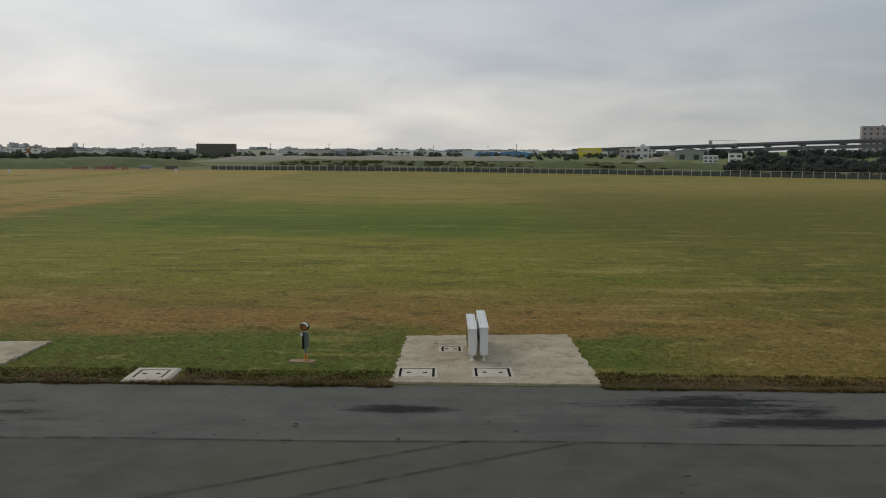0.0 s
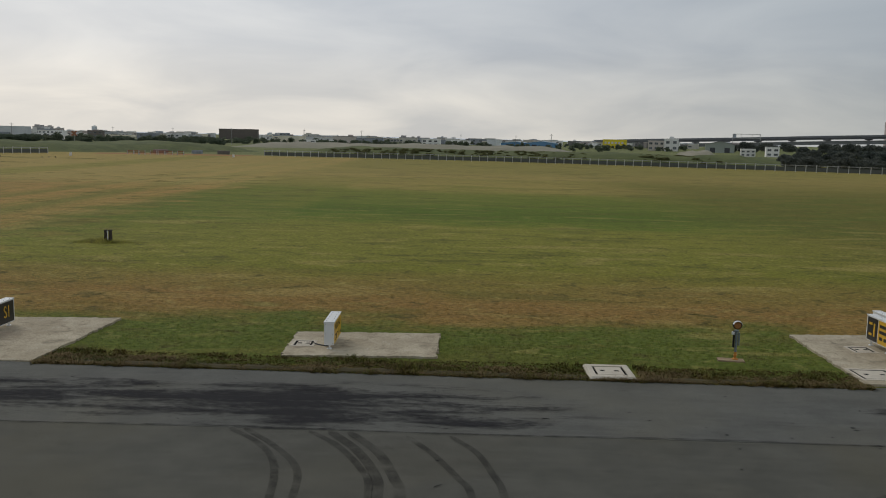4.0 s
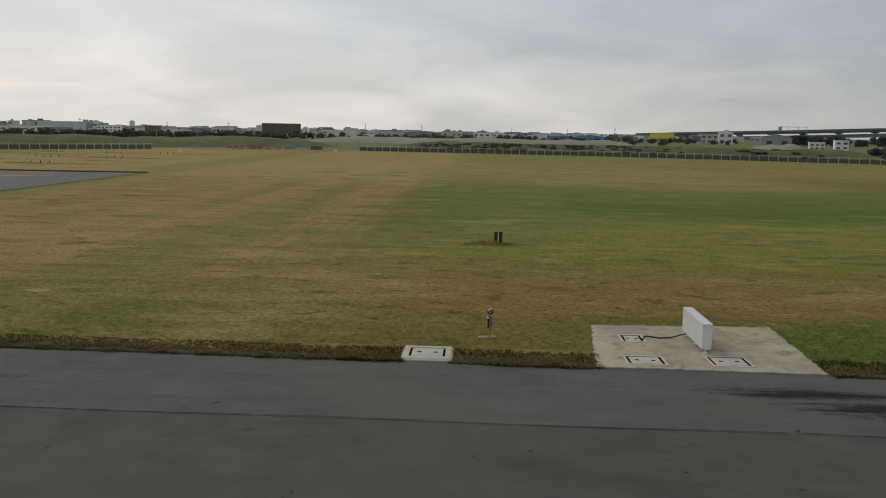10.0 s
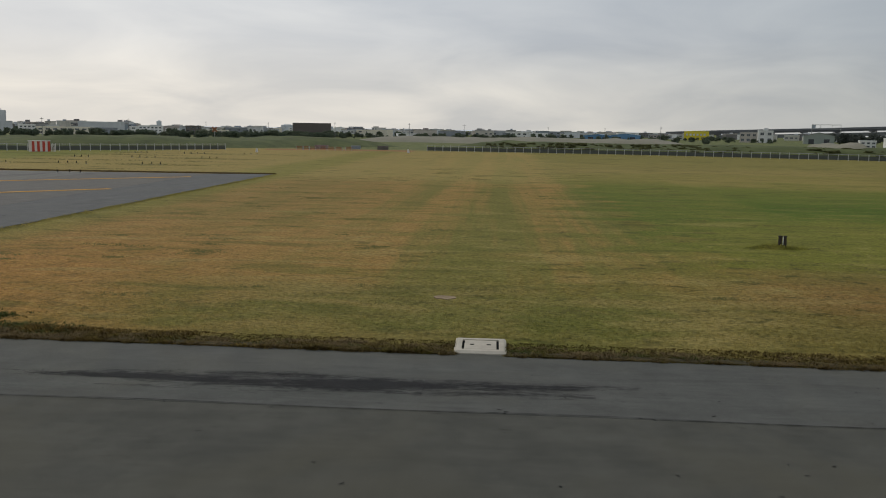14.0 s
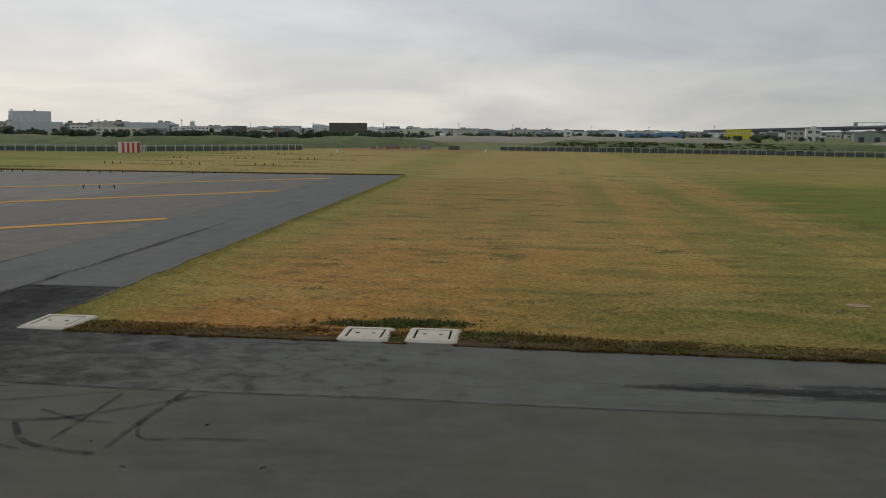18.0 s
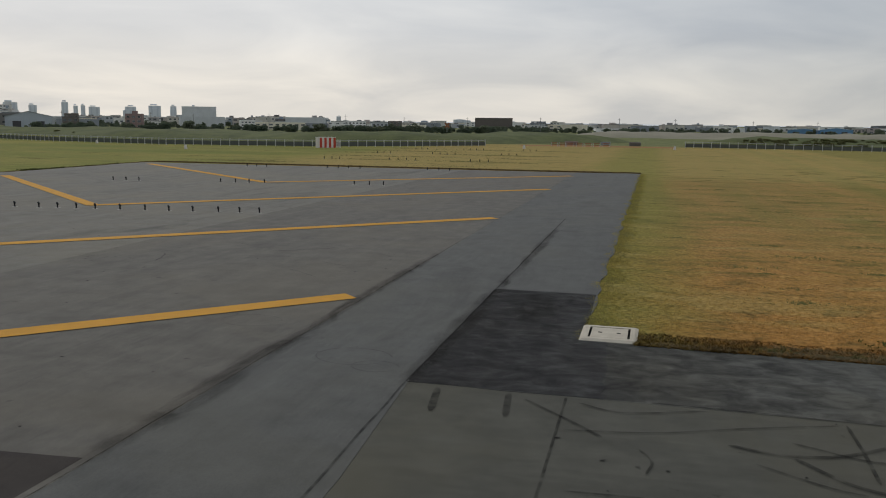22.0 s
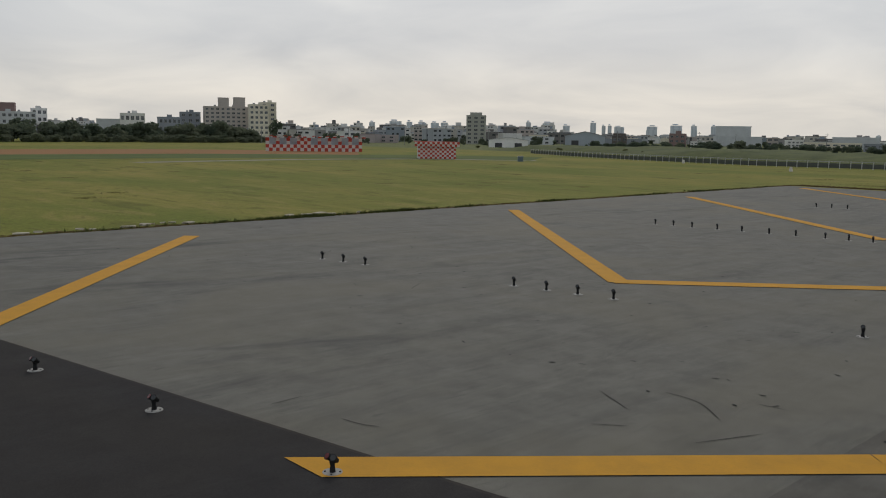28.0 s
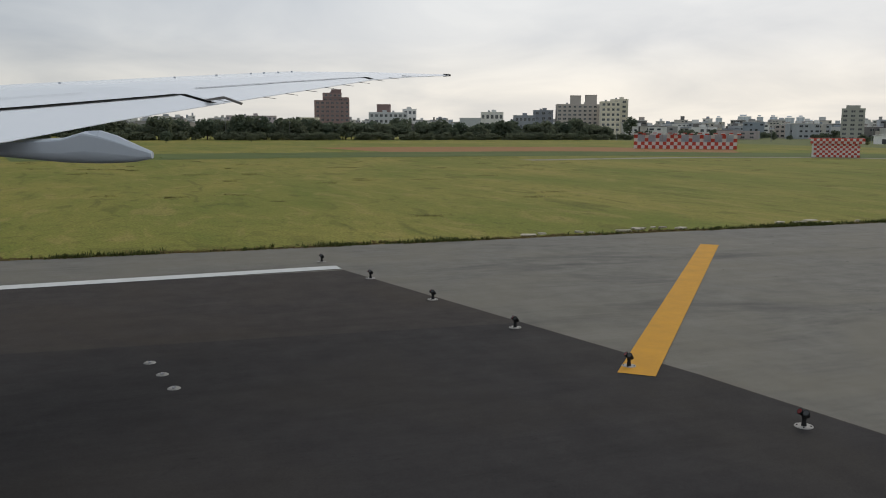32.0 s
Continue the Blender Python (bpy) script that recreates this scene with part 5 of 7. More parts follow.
def block(x, y, w, dep, h, turn, tone, storeys, cols, label):
    """Flat-roofed building: walls, string courses, parapet, roof slab, window grid, roof tank."""
    rnd = random.Random(round(x * 3 + y))
    ob = empty("apartment_building" if storeys > 4 else "house", pose(x, y, 0, 0, 0, turn + rnd.uniform(-7, 7)), label, "building")
    bm = bmesh.new()
    box(bm, -w / 2, w / 2, -dep / 2, dep / 2, -1.0, h - 0.5)
    part("wall", bm, WALLS[tone], ob)
    bm = bmesh.new()
    t = 0.3
    for b in ((-w / 2 - 0.1, w / 2 + 0.1, -dep / 2 - 0.1, -dep / 2 + t), (-w / 2 - 0.1, w / 2 + 0.1, dep / 2 - t, dep / 2 + 0.1), (-w / 2 - 0.1, -w / 2 + t, -dep / 2 + t, dep / 2 - t), (w / 2 - t, w / 2 + 0.1, -dep / 2 + t, dep / 2 - t)):
        box(bm, *b, h - 0.5, h)
    part("parapet", bm, WALLS[tone], ob)
    bm = bmesh.new()
    box(bm, -w / 2 + t, w / 2 - t, -dep / 2 + t, dep / 2 - t, h - 0.5, h - 0.35)
    part("roof", bm, ROOFS["grey"], ob)
    sh = (h - 0.6) / storeys
    if storeys >= 5 and cols:
        for s in range(1, storeys):
            bm = bmesh.new()
            box(bm, -w / 2 - 0.06, w / 2 + 0.06, -dep / 2 - 0.12, -dep / 2, s * sh - 0.12, s * sh + 0.12)
            part("string_course", bm, WALLS[tone], ob)
    for s in range(storeys):
        for c in range(cols):
            cw = w / cols
            window(ob, -w / 2 + (c + 0.5) * cw, -dep / 2 - 0.02, (s + 0.55) * sh, min(cw * rnd.uniform(0.5, 0.62), 2.4), sh * 0.48)
    if cols and h > 7 and rnd.random() < 0.75:
        tx = rnd.uniform(-0.3, 0.3) * w
        bm = bmesh.new()
        cyl(bm, 0.8, 0.8, h - 0.4, h + 1.1, 10, at=(tx, 0))
        cyl(bm, 0.8, 0.1, h + 1.1, h + 1.4, 10, at=(tx, 0))
        part("roof_tank", bm, M_ALU, ob)
        bm = bmesh.new()
        box(bm, -tx * 0.6 - 1.5, -tx * 0.6 + 1.5, -1.5, 1.5, h - 0.4, h + 1.6)
        part("stair_head", bm, WALLS[tone], ob)
    return ob


def hall(x, y, w, dep, h, turn, tone, label):
    """Shed with a low gable roof, ribs, a dark door."""
    ob = empty("warehouse", pose(x, y, 0, 0, 0, turn), label, "building")
    e = h * 0.72
    bm = bmesh.new()
    v = [bm.verts.new(p) for p in ((-w / 2, -dep / 2, -1), (w / 2, -dep / 2, -1), (w / 2, -dep / 2, e), (0, -dep / 2, h - 0.1), (-w / 2, -dep / 2, e), (-w / 2, dep / 2, -1), (w / 2, dep / 2, -1), (w / 2, dep / 2, e), (0, dep / 2, h - 0.1), (-w / 2, dep / 2, e))]
    for f in ((0, 1, 2, 3, 4), (9, 8, 7, 6, 5), (0, 4, 9, 5), (1, 6, 7, 2), (0, 5, 6, 1)):
        bm.faces.new([v[i] for i in f])
    part("wall", bm, WALLS[tone], ob)
    for s in (-1, 1):
        bm = bmesh.new()
        a = [bm.verts.new(p) for p in ((0, -dep / 2 - 0.4, h - 0.08), (s * (w / 2 + 0.4), -dep / 2 - 0.4, e - 0.15), (s * (w / 2 + 0.4), dep / 2 + 0.4, e - 0.15), (0, dep / 2 + 0.4, h - 0.08))]
        f = bm.faces.new(a if s < 0 else a[::-1])
        r = bmesh.ops.extrude_face_region(bm, geom=[f])
        bmesh.ops.translate(bm, vec=(0, 0, 0.2), verts=[q for q in r["geom"] if isinstance(q, bmesh.types.BMVert)])
        bmesh.ops.recalc_face_normals(bm, faces=bm.faces[:])
        part("roof_pitch", bm, ROOFS["lightblue" if tone == "blue" else "white" if tone == "white" else "grey"], ob)
    for k in (-0.25, 0.25):
        bm = bmesh.new()
        box(bm, k * w - w * 0.09, k * w + w * 0.09, -dep / 2 - 0.06, -dep / 2 + 0.1, 0, e * 0.6)
        part("door", bm, ROOFS["dark"], ob)
    return ob


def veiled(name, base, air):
    """Mottled skyline walls, paled to paint in haze; the backdrop hills alone glow as lit air."""
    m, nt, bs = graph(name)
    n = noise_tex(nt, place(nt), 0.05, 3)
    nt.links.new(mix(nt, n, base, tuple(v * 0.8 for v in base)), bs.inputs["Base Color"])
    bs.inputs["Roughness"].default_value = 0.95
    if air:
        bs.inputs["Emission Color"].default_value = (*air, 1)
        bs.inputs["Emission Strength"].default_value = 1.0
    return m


# distance haze is painted into these pale grey-blue base colours
M_FAR, M_FARGLASS = veiled("skyline_wall_hazed", (0.70, 0.74, 0.78), None), veiled("skyline_glass_hazed", (0.60, 0.64, 0.69), None)
# emission added to the hills in place of lit air before them
M_HILL = veiled("far_hill_glow", (0.2, 0.22, 0.24), (0.36, 0.38, 0.41))


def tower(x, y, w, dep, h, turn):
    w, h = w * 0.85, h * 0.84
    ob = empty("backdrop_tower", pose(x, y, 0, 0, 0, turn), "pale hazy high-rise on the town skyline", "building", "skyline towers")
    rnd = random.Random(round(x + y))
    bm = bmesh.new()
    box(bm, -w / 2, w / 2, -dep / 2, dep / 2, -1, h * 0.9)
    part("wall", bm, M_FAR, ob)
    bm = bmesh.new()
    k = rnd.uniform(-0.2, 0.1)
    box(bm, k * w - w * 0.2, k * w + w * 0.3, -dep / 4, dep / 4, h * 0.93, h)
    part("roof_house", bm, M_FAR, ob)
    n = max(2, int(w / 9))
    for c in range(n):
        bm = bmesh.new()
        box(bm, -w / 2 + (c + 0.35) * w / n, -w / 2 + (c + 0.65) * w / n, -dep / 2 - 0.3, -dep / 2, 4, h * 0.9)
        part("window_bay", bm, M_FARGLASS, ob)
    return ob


M_POST = surface("fence_post_paint", (0.45, 0.45, 0.42), rough=0.7)


def hoarding(x, y, w, dep, h, turn):
    yh = empty("yellow_hoarding", pose(x, y, 0, 0, 0, turn), "bright yellow hoarding wall with faint lettering", "hoarding")
    bm = bmesh.new()
    box(bm, -w / 2, w / 2, 0, dep, 0, h)
    part("board", bm, surface("hoarding_yellow", (0.72, 0.58, 0.03), (0.6, 0.48, 0.03), 0.3, 3, 0.6, amount=0.4, relief=0), yh)
    for k in range(6):
        bm = bmesh.new()
        box(bm, w * (-0.42 + k * 0.14), w * (-0.34 + k * 0.14), -0.05, 0, h * 0.5, h * 0.72)
        part("writing_bar", bm, WALLS["pale"], yh)
    for s in (-0.45, 0, 0.45):
        bm = bmesh.new()
        box(bm, s * w - 0.2, s * w + 0.2, dep, dep + 0.4, -0.2, h - 0.2)
        part("post", bm, M_POST, yh)


def gantry(x, y, w, dep, h, turn):
    gan = empty("sign_gantry", pose(x, y, 0, 0, 0, turn), "grey steel billboard frame above the viaduct", "gantry")
    a, b = -w / 2, w / 2
    for bx in ((a, b, -0.3, 0.3, h - 0.5, h), (a, b, -0.3, 0.3, h - 4.6, h - 4.1), (a - 0.3, a + 0.3, -0.3, 0.3, -0.3, h), (b - 0.3, b + 0.3, -0.3, 0.3, -0.3, h), (a * 0.4 - 0.2, a * 0.4 + 0.2, -0.2, 0.2, h - 4.1, h - 0.5), (b * 0.4 - 0.2, b * 0.4 + 0.2, -0.2, 0.2, h - 4.1, h - 0.5)):
        bm = bmesh.new()
        box(bm, *bx)
        part("beam", bm, M_POST, gan)
    bm = bmesh.new()
    box(bm, a + 0.3, a * 0.75, -0.15, 0.15, h - 4.1, h - 0.4)
    part("panel", bm, WALLS["steel"], gan)


block(-242.5, 913.4, 39.9, 18.0, 10.7, 10.7, "brown", 6, 0, "dark brown slab block of flats")
block(-191.2, 891.3, 14.8, 14.0, 7.5, 7.7, "slate", 3, 4, "dark grey-blue flat-roofed block")
block(528.3, 1021.5, 54.9, 26.0, 35.8, -27.3, "pink", 6, 8, "pinkish grey apartment block with roof railings")
block(-652.1, 302.9, 32.9, 16.0, 23.6, 61.2, "taupe", 8, 9, "taupe apartment slab with roof stair towers")
block(-656.9, 302.5, 7.7, 9.0, 30.1, 61.4, "taupe", 10, 0, "taupe roof stair tower of the apartments")
block(-651.5, 312.3, 7.7, 9.0, 30.5, 60.4, "taupe", 10, 0, "taupe roof stair tower of the apartments")
block(-624.0, 311.7, 13.1, 14.0, 25.0, 59.2, "cream", 7, 4, "cream apartment block with stacked balconies")
block(-630.8, 323.7, 11.2, 18.0, 26.9, 58.6, "cream", 8, 2, "plain cream apartment block gable")
block(-778.8, 147.9, 27.1, 16.0, 27.4, 77.0, "brick", 8, 7, "red-brown stepped apartment tower")
block(-780.9, 152.1, 20.1, 13.0, 30.0, 76.7, "brick", 9, 5, "red-brown upper tier of the tower")
block(-784.5, 149.6, 14.3, 11.0, 33.6, 77.0, "brick", 10, 4, "red-brown upper tier of the tower")
block(-786.7, 153.6, 7.7, 8.0, 36.6, 76.7, "brick", 11, 0, "red-brown stair tower top")
block(-482.4, 388.8, 12.2, 16.0, 18.4, 45.8, "olive", 7, 3, "grey-olive office block with dark window bands")
block(-484.7, 390.8, 7.2, 8.0, 20.3, 45.8, "olive", 8, 0, "roof plant room of the office block")
block(-606.7, 213.7, 14.4, 12.0, 16.2, 66.9, "white", 3, 5, "white gabled house with a row of windows")
block(-625.8, 206.6, 14.1, 12.0, 12.7, 68.3, "pale", 2, 0, "pale blue-grey shed behind trees")
block(-664.2, 279.8, 13.9, 14.0, 19.3, 63.5, "slate", 5, 3, "dark grey cluster of flats")
block(-634.2, 250.1, 14.1, 14.0, 14.9, 64.8, "slate", 3, 5, "dark grey low-rise block of flats")
block(-606.4, 93.6, 13.0, 12.0, 11.7, 78.5, "cream", 3, 5, "cream villa with dark roof edge")
block(-730.8, 77.4, 35.5, 14.0, 14.1, 82.2, "pink", 4, 12, "long pinkish low-rise with roof clutter")
block(-709.7, 174.4, 28.0, 14.0, 17.2, 73.3, "pale", 4, 8, "pale low-rise flats with roof clutter")
block(-729.7, 177.2, 9.7, 10.0, 23.6, 73.5, "brick", 6, 0, "red-brown temple-like roof pavilion")
block(-723.9, 195.9, 9.8, 10.0, 20.2, 71.8, "white", 4, 3, "white flats with roof tanks")
block(-305.9, 463.0, 8.2, 12.0, 5.5, 27.0, "white", 3, 4, "white rendered two-storey house")
block(-297.2, 489.4, 31.0, 16.0, 4.3, 24.9, "cream", 2, 8, "long cream factory building")
block(-321.6, 588.0, 27.7, 30.0, 7.8, 23.1, "pale", 3, 0, "large pale hall with flat roof")
block(-260.9, 461.7, 12.5, 14.0, 4.1, 22.4, "slate", 2, 4, "teal-grey low flat-roofed shed")
block(-260.8, 526.0, 13.8, 14.0, 5.7, 19.9, "white", 3, 6, "white terraced town houses")
block(-236.5, 534.2, 8.8, 12.0, 6.0, 17.3, "brown", 3, 3, "brown brick town house")
block(-417.9, 607.0, 32.3, 30.0, 7.5, 29.8, "pale", 3, 0, "long pale hall with grey roof")
block(-350.4, 437.5, 7.8, 12.0, 4.0, 32.6, "white", 3, 4, "white terraced town houses")
block(-27.9, 598.0, 11.9, 14.0, 5.0, -4.0, "white", 2, 3, "white low flat-roofed hall")
block(138.4, 594.6, 9.4, 12.0, 8.4, -16.5, "white", 2, 2, "small white house with grey roof")
block(134.2, 616.7, 11.6, 12.0, 7.1, -15.6, "taupe", 2, 3, "low taupe farm building")
block(128.5, 410.4, 6.7, 9.0, 3.7, -17.4, "white", 2, 3, "white villa among dark trees")
block(142.3, 416.4, 6.0, 9.0, 4.8, -18.9, "white", 2, 2, "white villa among dark trees")
block(-378.3, 400.4, 8.1, 10.0, 6.2, 36.5, "brown", 2, 3, "low dark brick workshop building")
block(-362.5, 435.6, 8.9, 12.0, 8.3, 32.8, "brick", 3, 3, "red-walled low town house")
block(-391.6, 418.9, 7.1, 10.0, 8.0, 35.2, "brown", 2, 3, "low brown building with pale post")
hall(-379.0, 308.4, 19.1, 18.0, 5.0, 43.9, "white", "long white shed with a low roof")
hall(-381.5, 372.7, 21.2, 24.0, 8.5, 38.8, "steel", "grey steel warehouse with low gable")
hall(39.8, 711.0, 23.1, 28.0, 4.0, -8.8, "blue", "blue warehouse with pale blue roof")
hall(59.5, 692.4, 22.0, 28.0, 4.8, -10.6, "blue", "blue warehouse with pale blue roof")
hall(164.0, 568.0, 18.1, 20.0, 7.4, -18.0, "green", "grey-green shed with dark door")
block(-452.1, 663.3, 27.9, 20.0, 16.1, 28.6, "pale", 2, 0, "long pale flat-roofed hall")
hoarding(128.6, 752.0, 20.7, 0.5, 7.6, -12.5)
gantry(297.8, 912.7, 27.5, 1.0, 16.7, -18.1)
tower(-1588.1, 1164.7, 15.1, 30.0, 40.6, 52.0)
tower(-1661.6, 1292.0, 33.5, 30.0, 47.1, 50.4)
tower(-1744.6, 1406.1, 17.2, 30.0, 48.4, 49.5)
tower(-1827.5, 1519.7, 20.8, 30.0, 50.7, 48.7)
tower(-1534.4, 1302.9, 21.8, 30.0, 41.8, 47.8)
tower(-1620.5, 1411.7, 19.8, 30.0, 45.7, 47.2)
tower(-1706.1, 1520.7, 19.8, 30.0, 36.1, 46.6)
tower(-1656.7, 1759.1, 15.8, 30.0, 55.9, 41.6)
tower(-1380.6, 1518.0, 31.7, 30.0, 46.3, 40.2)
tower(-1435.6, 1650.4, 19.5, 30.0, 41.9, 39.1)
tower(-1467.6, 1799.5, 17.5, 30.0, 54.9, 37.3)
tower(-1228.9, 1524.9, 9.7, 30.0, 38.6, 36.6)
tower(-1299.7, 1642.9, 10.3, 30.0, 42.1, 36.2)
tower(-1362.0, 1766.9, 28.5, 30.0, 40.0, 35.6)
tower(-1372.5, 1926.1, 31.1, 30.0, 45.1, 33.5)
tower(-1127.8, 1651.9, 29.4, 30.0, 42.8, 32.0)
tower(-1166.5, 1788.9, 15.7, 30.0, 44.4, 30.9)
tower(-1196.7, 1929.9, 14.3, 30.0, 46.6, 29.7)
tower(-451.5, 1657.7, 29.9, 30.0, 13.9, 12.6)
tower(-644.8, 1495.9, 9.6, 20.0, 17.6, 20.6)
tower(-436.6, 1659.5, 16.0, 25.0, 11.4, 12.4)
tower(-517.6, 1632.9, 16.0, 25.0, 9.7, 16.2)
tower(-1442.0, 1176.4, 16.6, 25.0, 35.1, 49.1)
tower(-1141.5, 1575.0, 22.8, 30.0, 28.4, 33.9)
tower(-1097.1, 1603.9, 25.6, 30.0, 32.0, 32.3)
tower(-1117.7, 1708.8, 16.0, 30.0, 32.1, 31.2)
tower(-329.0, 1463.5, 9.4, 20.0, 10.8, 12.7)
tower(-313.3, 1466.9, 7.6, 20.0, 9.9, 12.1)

# mid-rise town behind, then scattered low houses
rm = random.Random(33)
for i in range(60):
    az, dist = radians(rm.uniform(-100, 20)), rm.uniform(880, 1350)
    block(-60 + math.sin(az) * dist, math.cos(az) * dist, rm.uniform(7, 18), rm.uniform(8, 14), rm.uniform(5.0, 8.0) * (0.82 if az > radians(-25) else 1.0) + (rm.uniform(2, 6) if az < radians(-42) else 0), -math.degrees(az) + rm.uniform(-25, 25), rm.choice(("white", "white", "pale", "pale", "cream", "steel")), 3, 0, "pale mid-rise town block far off")
rh = random.Random(21)
O = Vector((-60, 0, 0))
for i in range(110):
    az, dist = radians(rh.uniform(-99, 17)), rh.choice((rh.uniform(560, 720), rh.uniform(700, 1000)))
    if radians(2) < az < radians(16):
        dist = max(dist, 790)
    if radians(-13.1) < az < radians(-9.5):  # open ground before the brown block
        dist += 420
    p = O + Vector((math.sin(az), math.cos(az), 0)) * dist
    h = (rh.uniform(3.4, 6.0) + max(0, dist - 650) * 0.005) * (0.84 if az > radians(-25) else 1.0) + (1.6 if az < radians(-42) else 0)
    block(p.x, p.y, rh.uniform(9, 24), rh.uniform(8, 14), h, -math.degrees(az) + rh.uniform(-25, 25), rh.choice(("white", "white", "cream", "pale", "taupe", "pink", "slate", "brown")), 2, rh.choice((0, 2, 3)), rh.choice(("low town house with flat roof", "low rendered house with roof clutter", "small workshop building of the town")))



def town_rows(name, spots, label):
    """Close-packed low houses that nobody could count: walls, roof lips, roof huts, window bays."""
    wall, dark = ([], []), ([], [])
    unit = np.array([(x, y, z) for z in (0, 1) for x, y in ((-0.5, -0.5), (0.5, -0.5), (0.5, 0.5), (-0.5, 0.5))], float)
    quads = ((0, 1, 5, 4), (1, 2, 6, 5), (2, 3, 7, 6), (3, 0, 4, 7), (4, 5, 6, 7), (3, 2, 1, 0))

    def put(store, m, size, at):
        o = len(store[0])
        store[0].extend(tuple(m @ Vector((u[0] * size[0] + at[0], u[1] * size[1] + at[1], u[2] * size[2] + at[2]))) for u in unit)
        store[1].extend(tuple(o + i for i in f) for f in quads)

    rnd = random.Random(len(spots))
    for x, y, w, d, h, turn in spots:
        m = pose(x, y, 0, 0, 0, turn)
        put(wall, m, (w, d, h + 0.5), (0, 0, -0.5))
        put(wall, m, (w + 0.5, d + 0.5, 0.35), (0, 0, h))
        if rnd.random() < 0.7:
            k = rnd.uniform(-0.3, 0.3)
            put(wall, m, (w * rnd.uniform(0.18, 0.4), d * 0.4, rnd.uniform(0.6, 0.22 * h + 0.5)), (k * w, 0, h + 0.35))
        n, rows = max(2, int(w / 3.4)), max(1, int(h / 3.1))
        for r in range(rows):
            for c in range(n):
                if rnd.random() < 0.8:
                    put(dark, m, (w / n * rnd.uniform(0.4, 0.7), 0.2, 1.3), (-w / 2 + (c + 0.5) * w / n, -d / 2 - 0.04, (r + 0.35) * h / rows))
    ob = from_data(name, *wall, M_TOWN)
    from_data("window_bays", *dark, M_PANE, ob)
    return tagged(ob, label, "town", kind="stuff")


def town_wall():
    m, nt, bs = graph("town_render")
    geo, ramp = nt.nodes.new("ShaderNodeNewGeometry"), nt.nodes.new("ShaderNodeValToRGB")
    ramp.color_ramp.interpolation = "CONSTANT"
    el = ramp.color_ramp.elements
    el[0].color, el[1].color, el[1].position = (0.66, 0.66, 0.64, 1), (0.20, 0.19, 0.18, 1), 0.88
    for p, c in ((0.18, (0.56, 0.53, 0.47)), (0.34, (0.44, 0.46, 0.48)), (0.50, (0.74, 0.73, 0.70)), (0.62, (0.36, 0.35, 0.34)), (0.74, (0.50, 0.44, 0.40)), (0.82, (0.30, 0.34, 0.38))):
        el.new(p).color = (*c, 1)
    nt.links.new(geo.outputs["Random Per Island"], ramp.inputs[0])
    stain = noise_tex(nt, place(nt), 0.4, 4)
    nt.links.new(mix(nt, 1.0, ramp.outputs[0], mix(nt, stain, (0.75,) * 3, (1.1,) * 3), "MULTIPLY"), bs.inputs["Base Color"])
    bs.inputs["Roughness"].default_value = 0.9
    return m


M_TOWN = town_wall()
rd = random.Random(77)


def quarter(n, a0, a1, d0, d1, h0, h1):
    out = []
    for i in range(n):
        az, dist = radians(rd.uniform(a0, a1)), rd.uniform(d0, d1)
        if radians(-13.1) < az < radians(-9.5):
            dist += 420
        out.append((-60 + math.sin(az) * dist, math.cos(az) * dist, rd.uniform(6, 17), rd.uniform(7, 12), rd.uniform(h0, h1) * rd.uniform(0.75, 1.1), -math.degrees(az) + rd.uniform(-30, 30)))
    return out


town_rows("town_rows", quarter(300, -100, -41, 640, 950, 7.0, 12.0) + quarter(260, -100, -41, 950, 1300, 11.0, 18.0), "crowded pale low-rise town houses far behind the field")
town_rows("town_rows", quarter(110, -41, -22, 760, 1150, 5.0, 8.6) + quarter(150, -22, 22, 800, 1150, 3.6, 6.3), "low pale town houses in a haze far off")


# trees
def leaf_mat(name, c0, c1):
    m, nt, bs = graph(name)
    geo, info = nt.nodes.new("ShaderNodeNewGeometry"), nt.nodes.new("ShaderNodeObjectInfo")
    col = mix(nt, geo.outputs["Random Per Island"], c0, c1)
    col = mix(nt, 1.0, col, mix(nt, info.outputs["Random"], (0.75, 0.8, 0.8), (1.25, 1.15, 1.1)), "MULTIPLY")
    nt.links.new(col, bs.inputs["Base Color"])
    bs.inputs["Roughness"].default_value = 0.75
    bs.inputs["Specular IOR Level"].default_value = 0.2
    thin, both = nt.nodes.new("ShaderNodeBsdfTranslucent"), nt.nodes.new("ShaderNodeMixShader")
    nt.links.new(col, thin.inputs["Color"])
    both.inputs[0].default_value = 0.45
    nt.links.new(bs.outputs[0], both.inputs[1])
    nt.links.new(thin.outputs[0], both.inputs[2])
    nt.links.new(both.outputs[0], nt.nodes["Material Output"].inputs[0])
    return m


# leaf tones lifted and greyed, so the colour itself carries distance haze
M_LEAF = leaf_mat("tree_leaves", (0.098, 0.126, 0.090), (0.200, 0.230, 0.155))
M_SCRUB = leaf_mat("scrub_leaves", (0.105, 0.120, 0.048), (0.190, 0.200, 0.090))
# darker, bluer leaves: the slate cast of haze is put into the colour
M_SHADY = leaf_mat("grove_leaves_hazed", (0.064, 0.078, 0.074), (0.130, 0.146, 0.124))
M_BARK = surface("tree_bark", (0.09, 0.075, 0.06), rough=0.95)


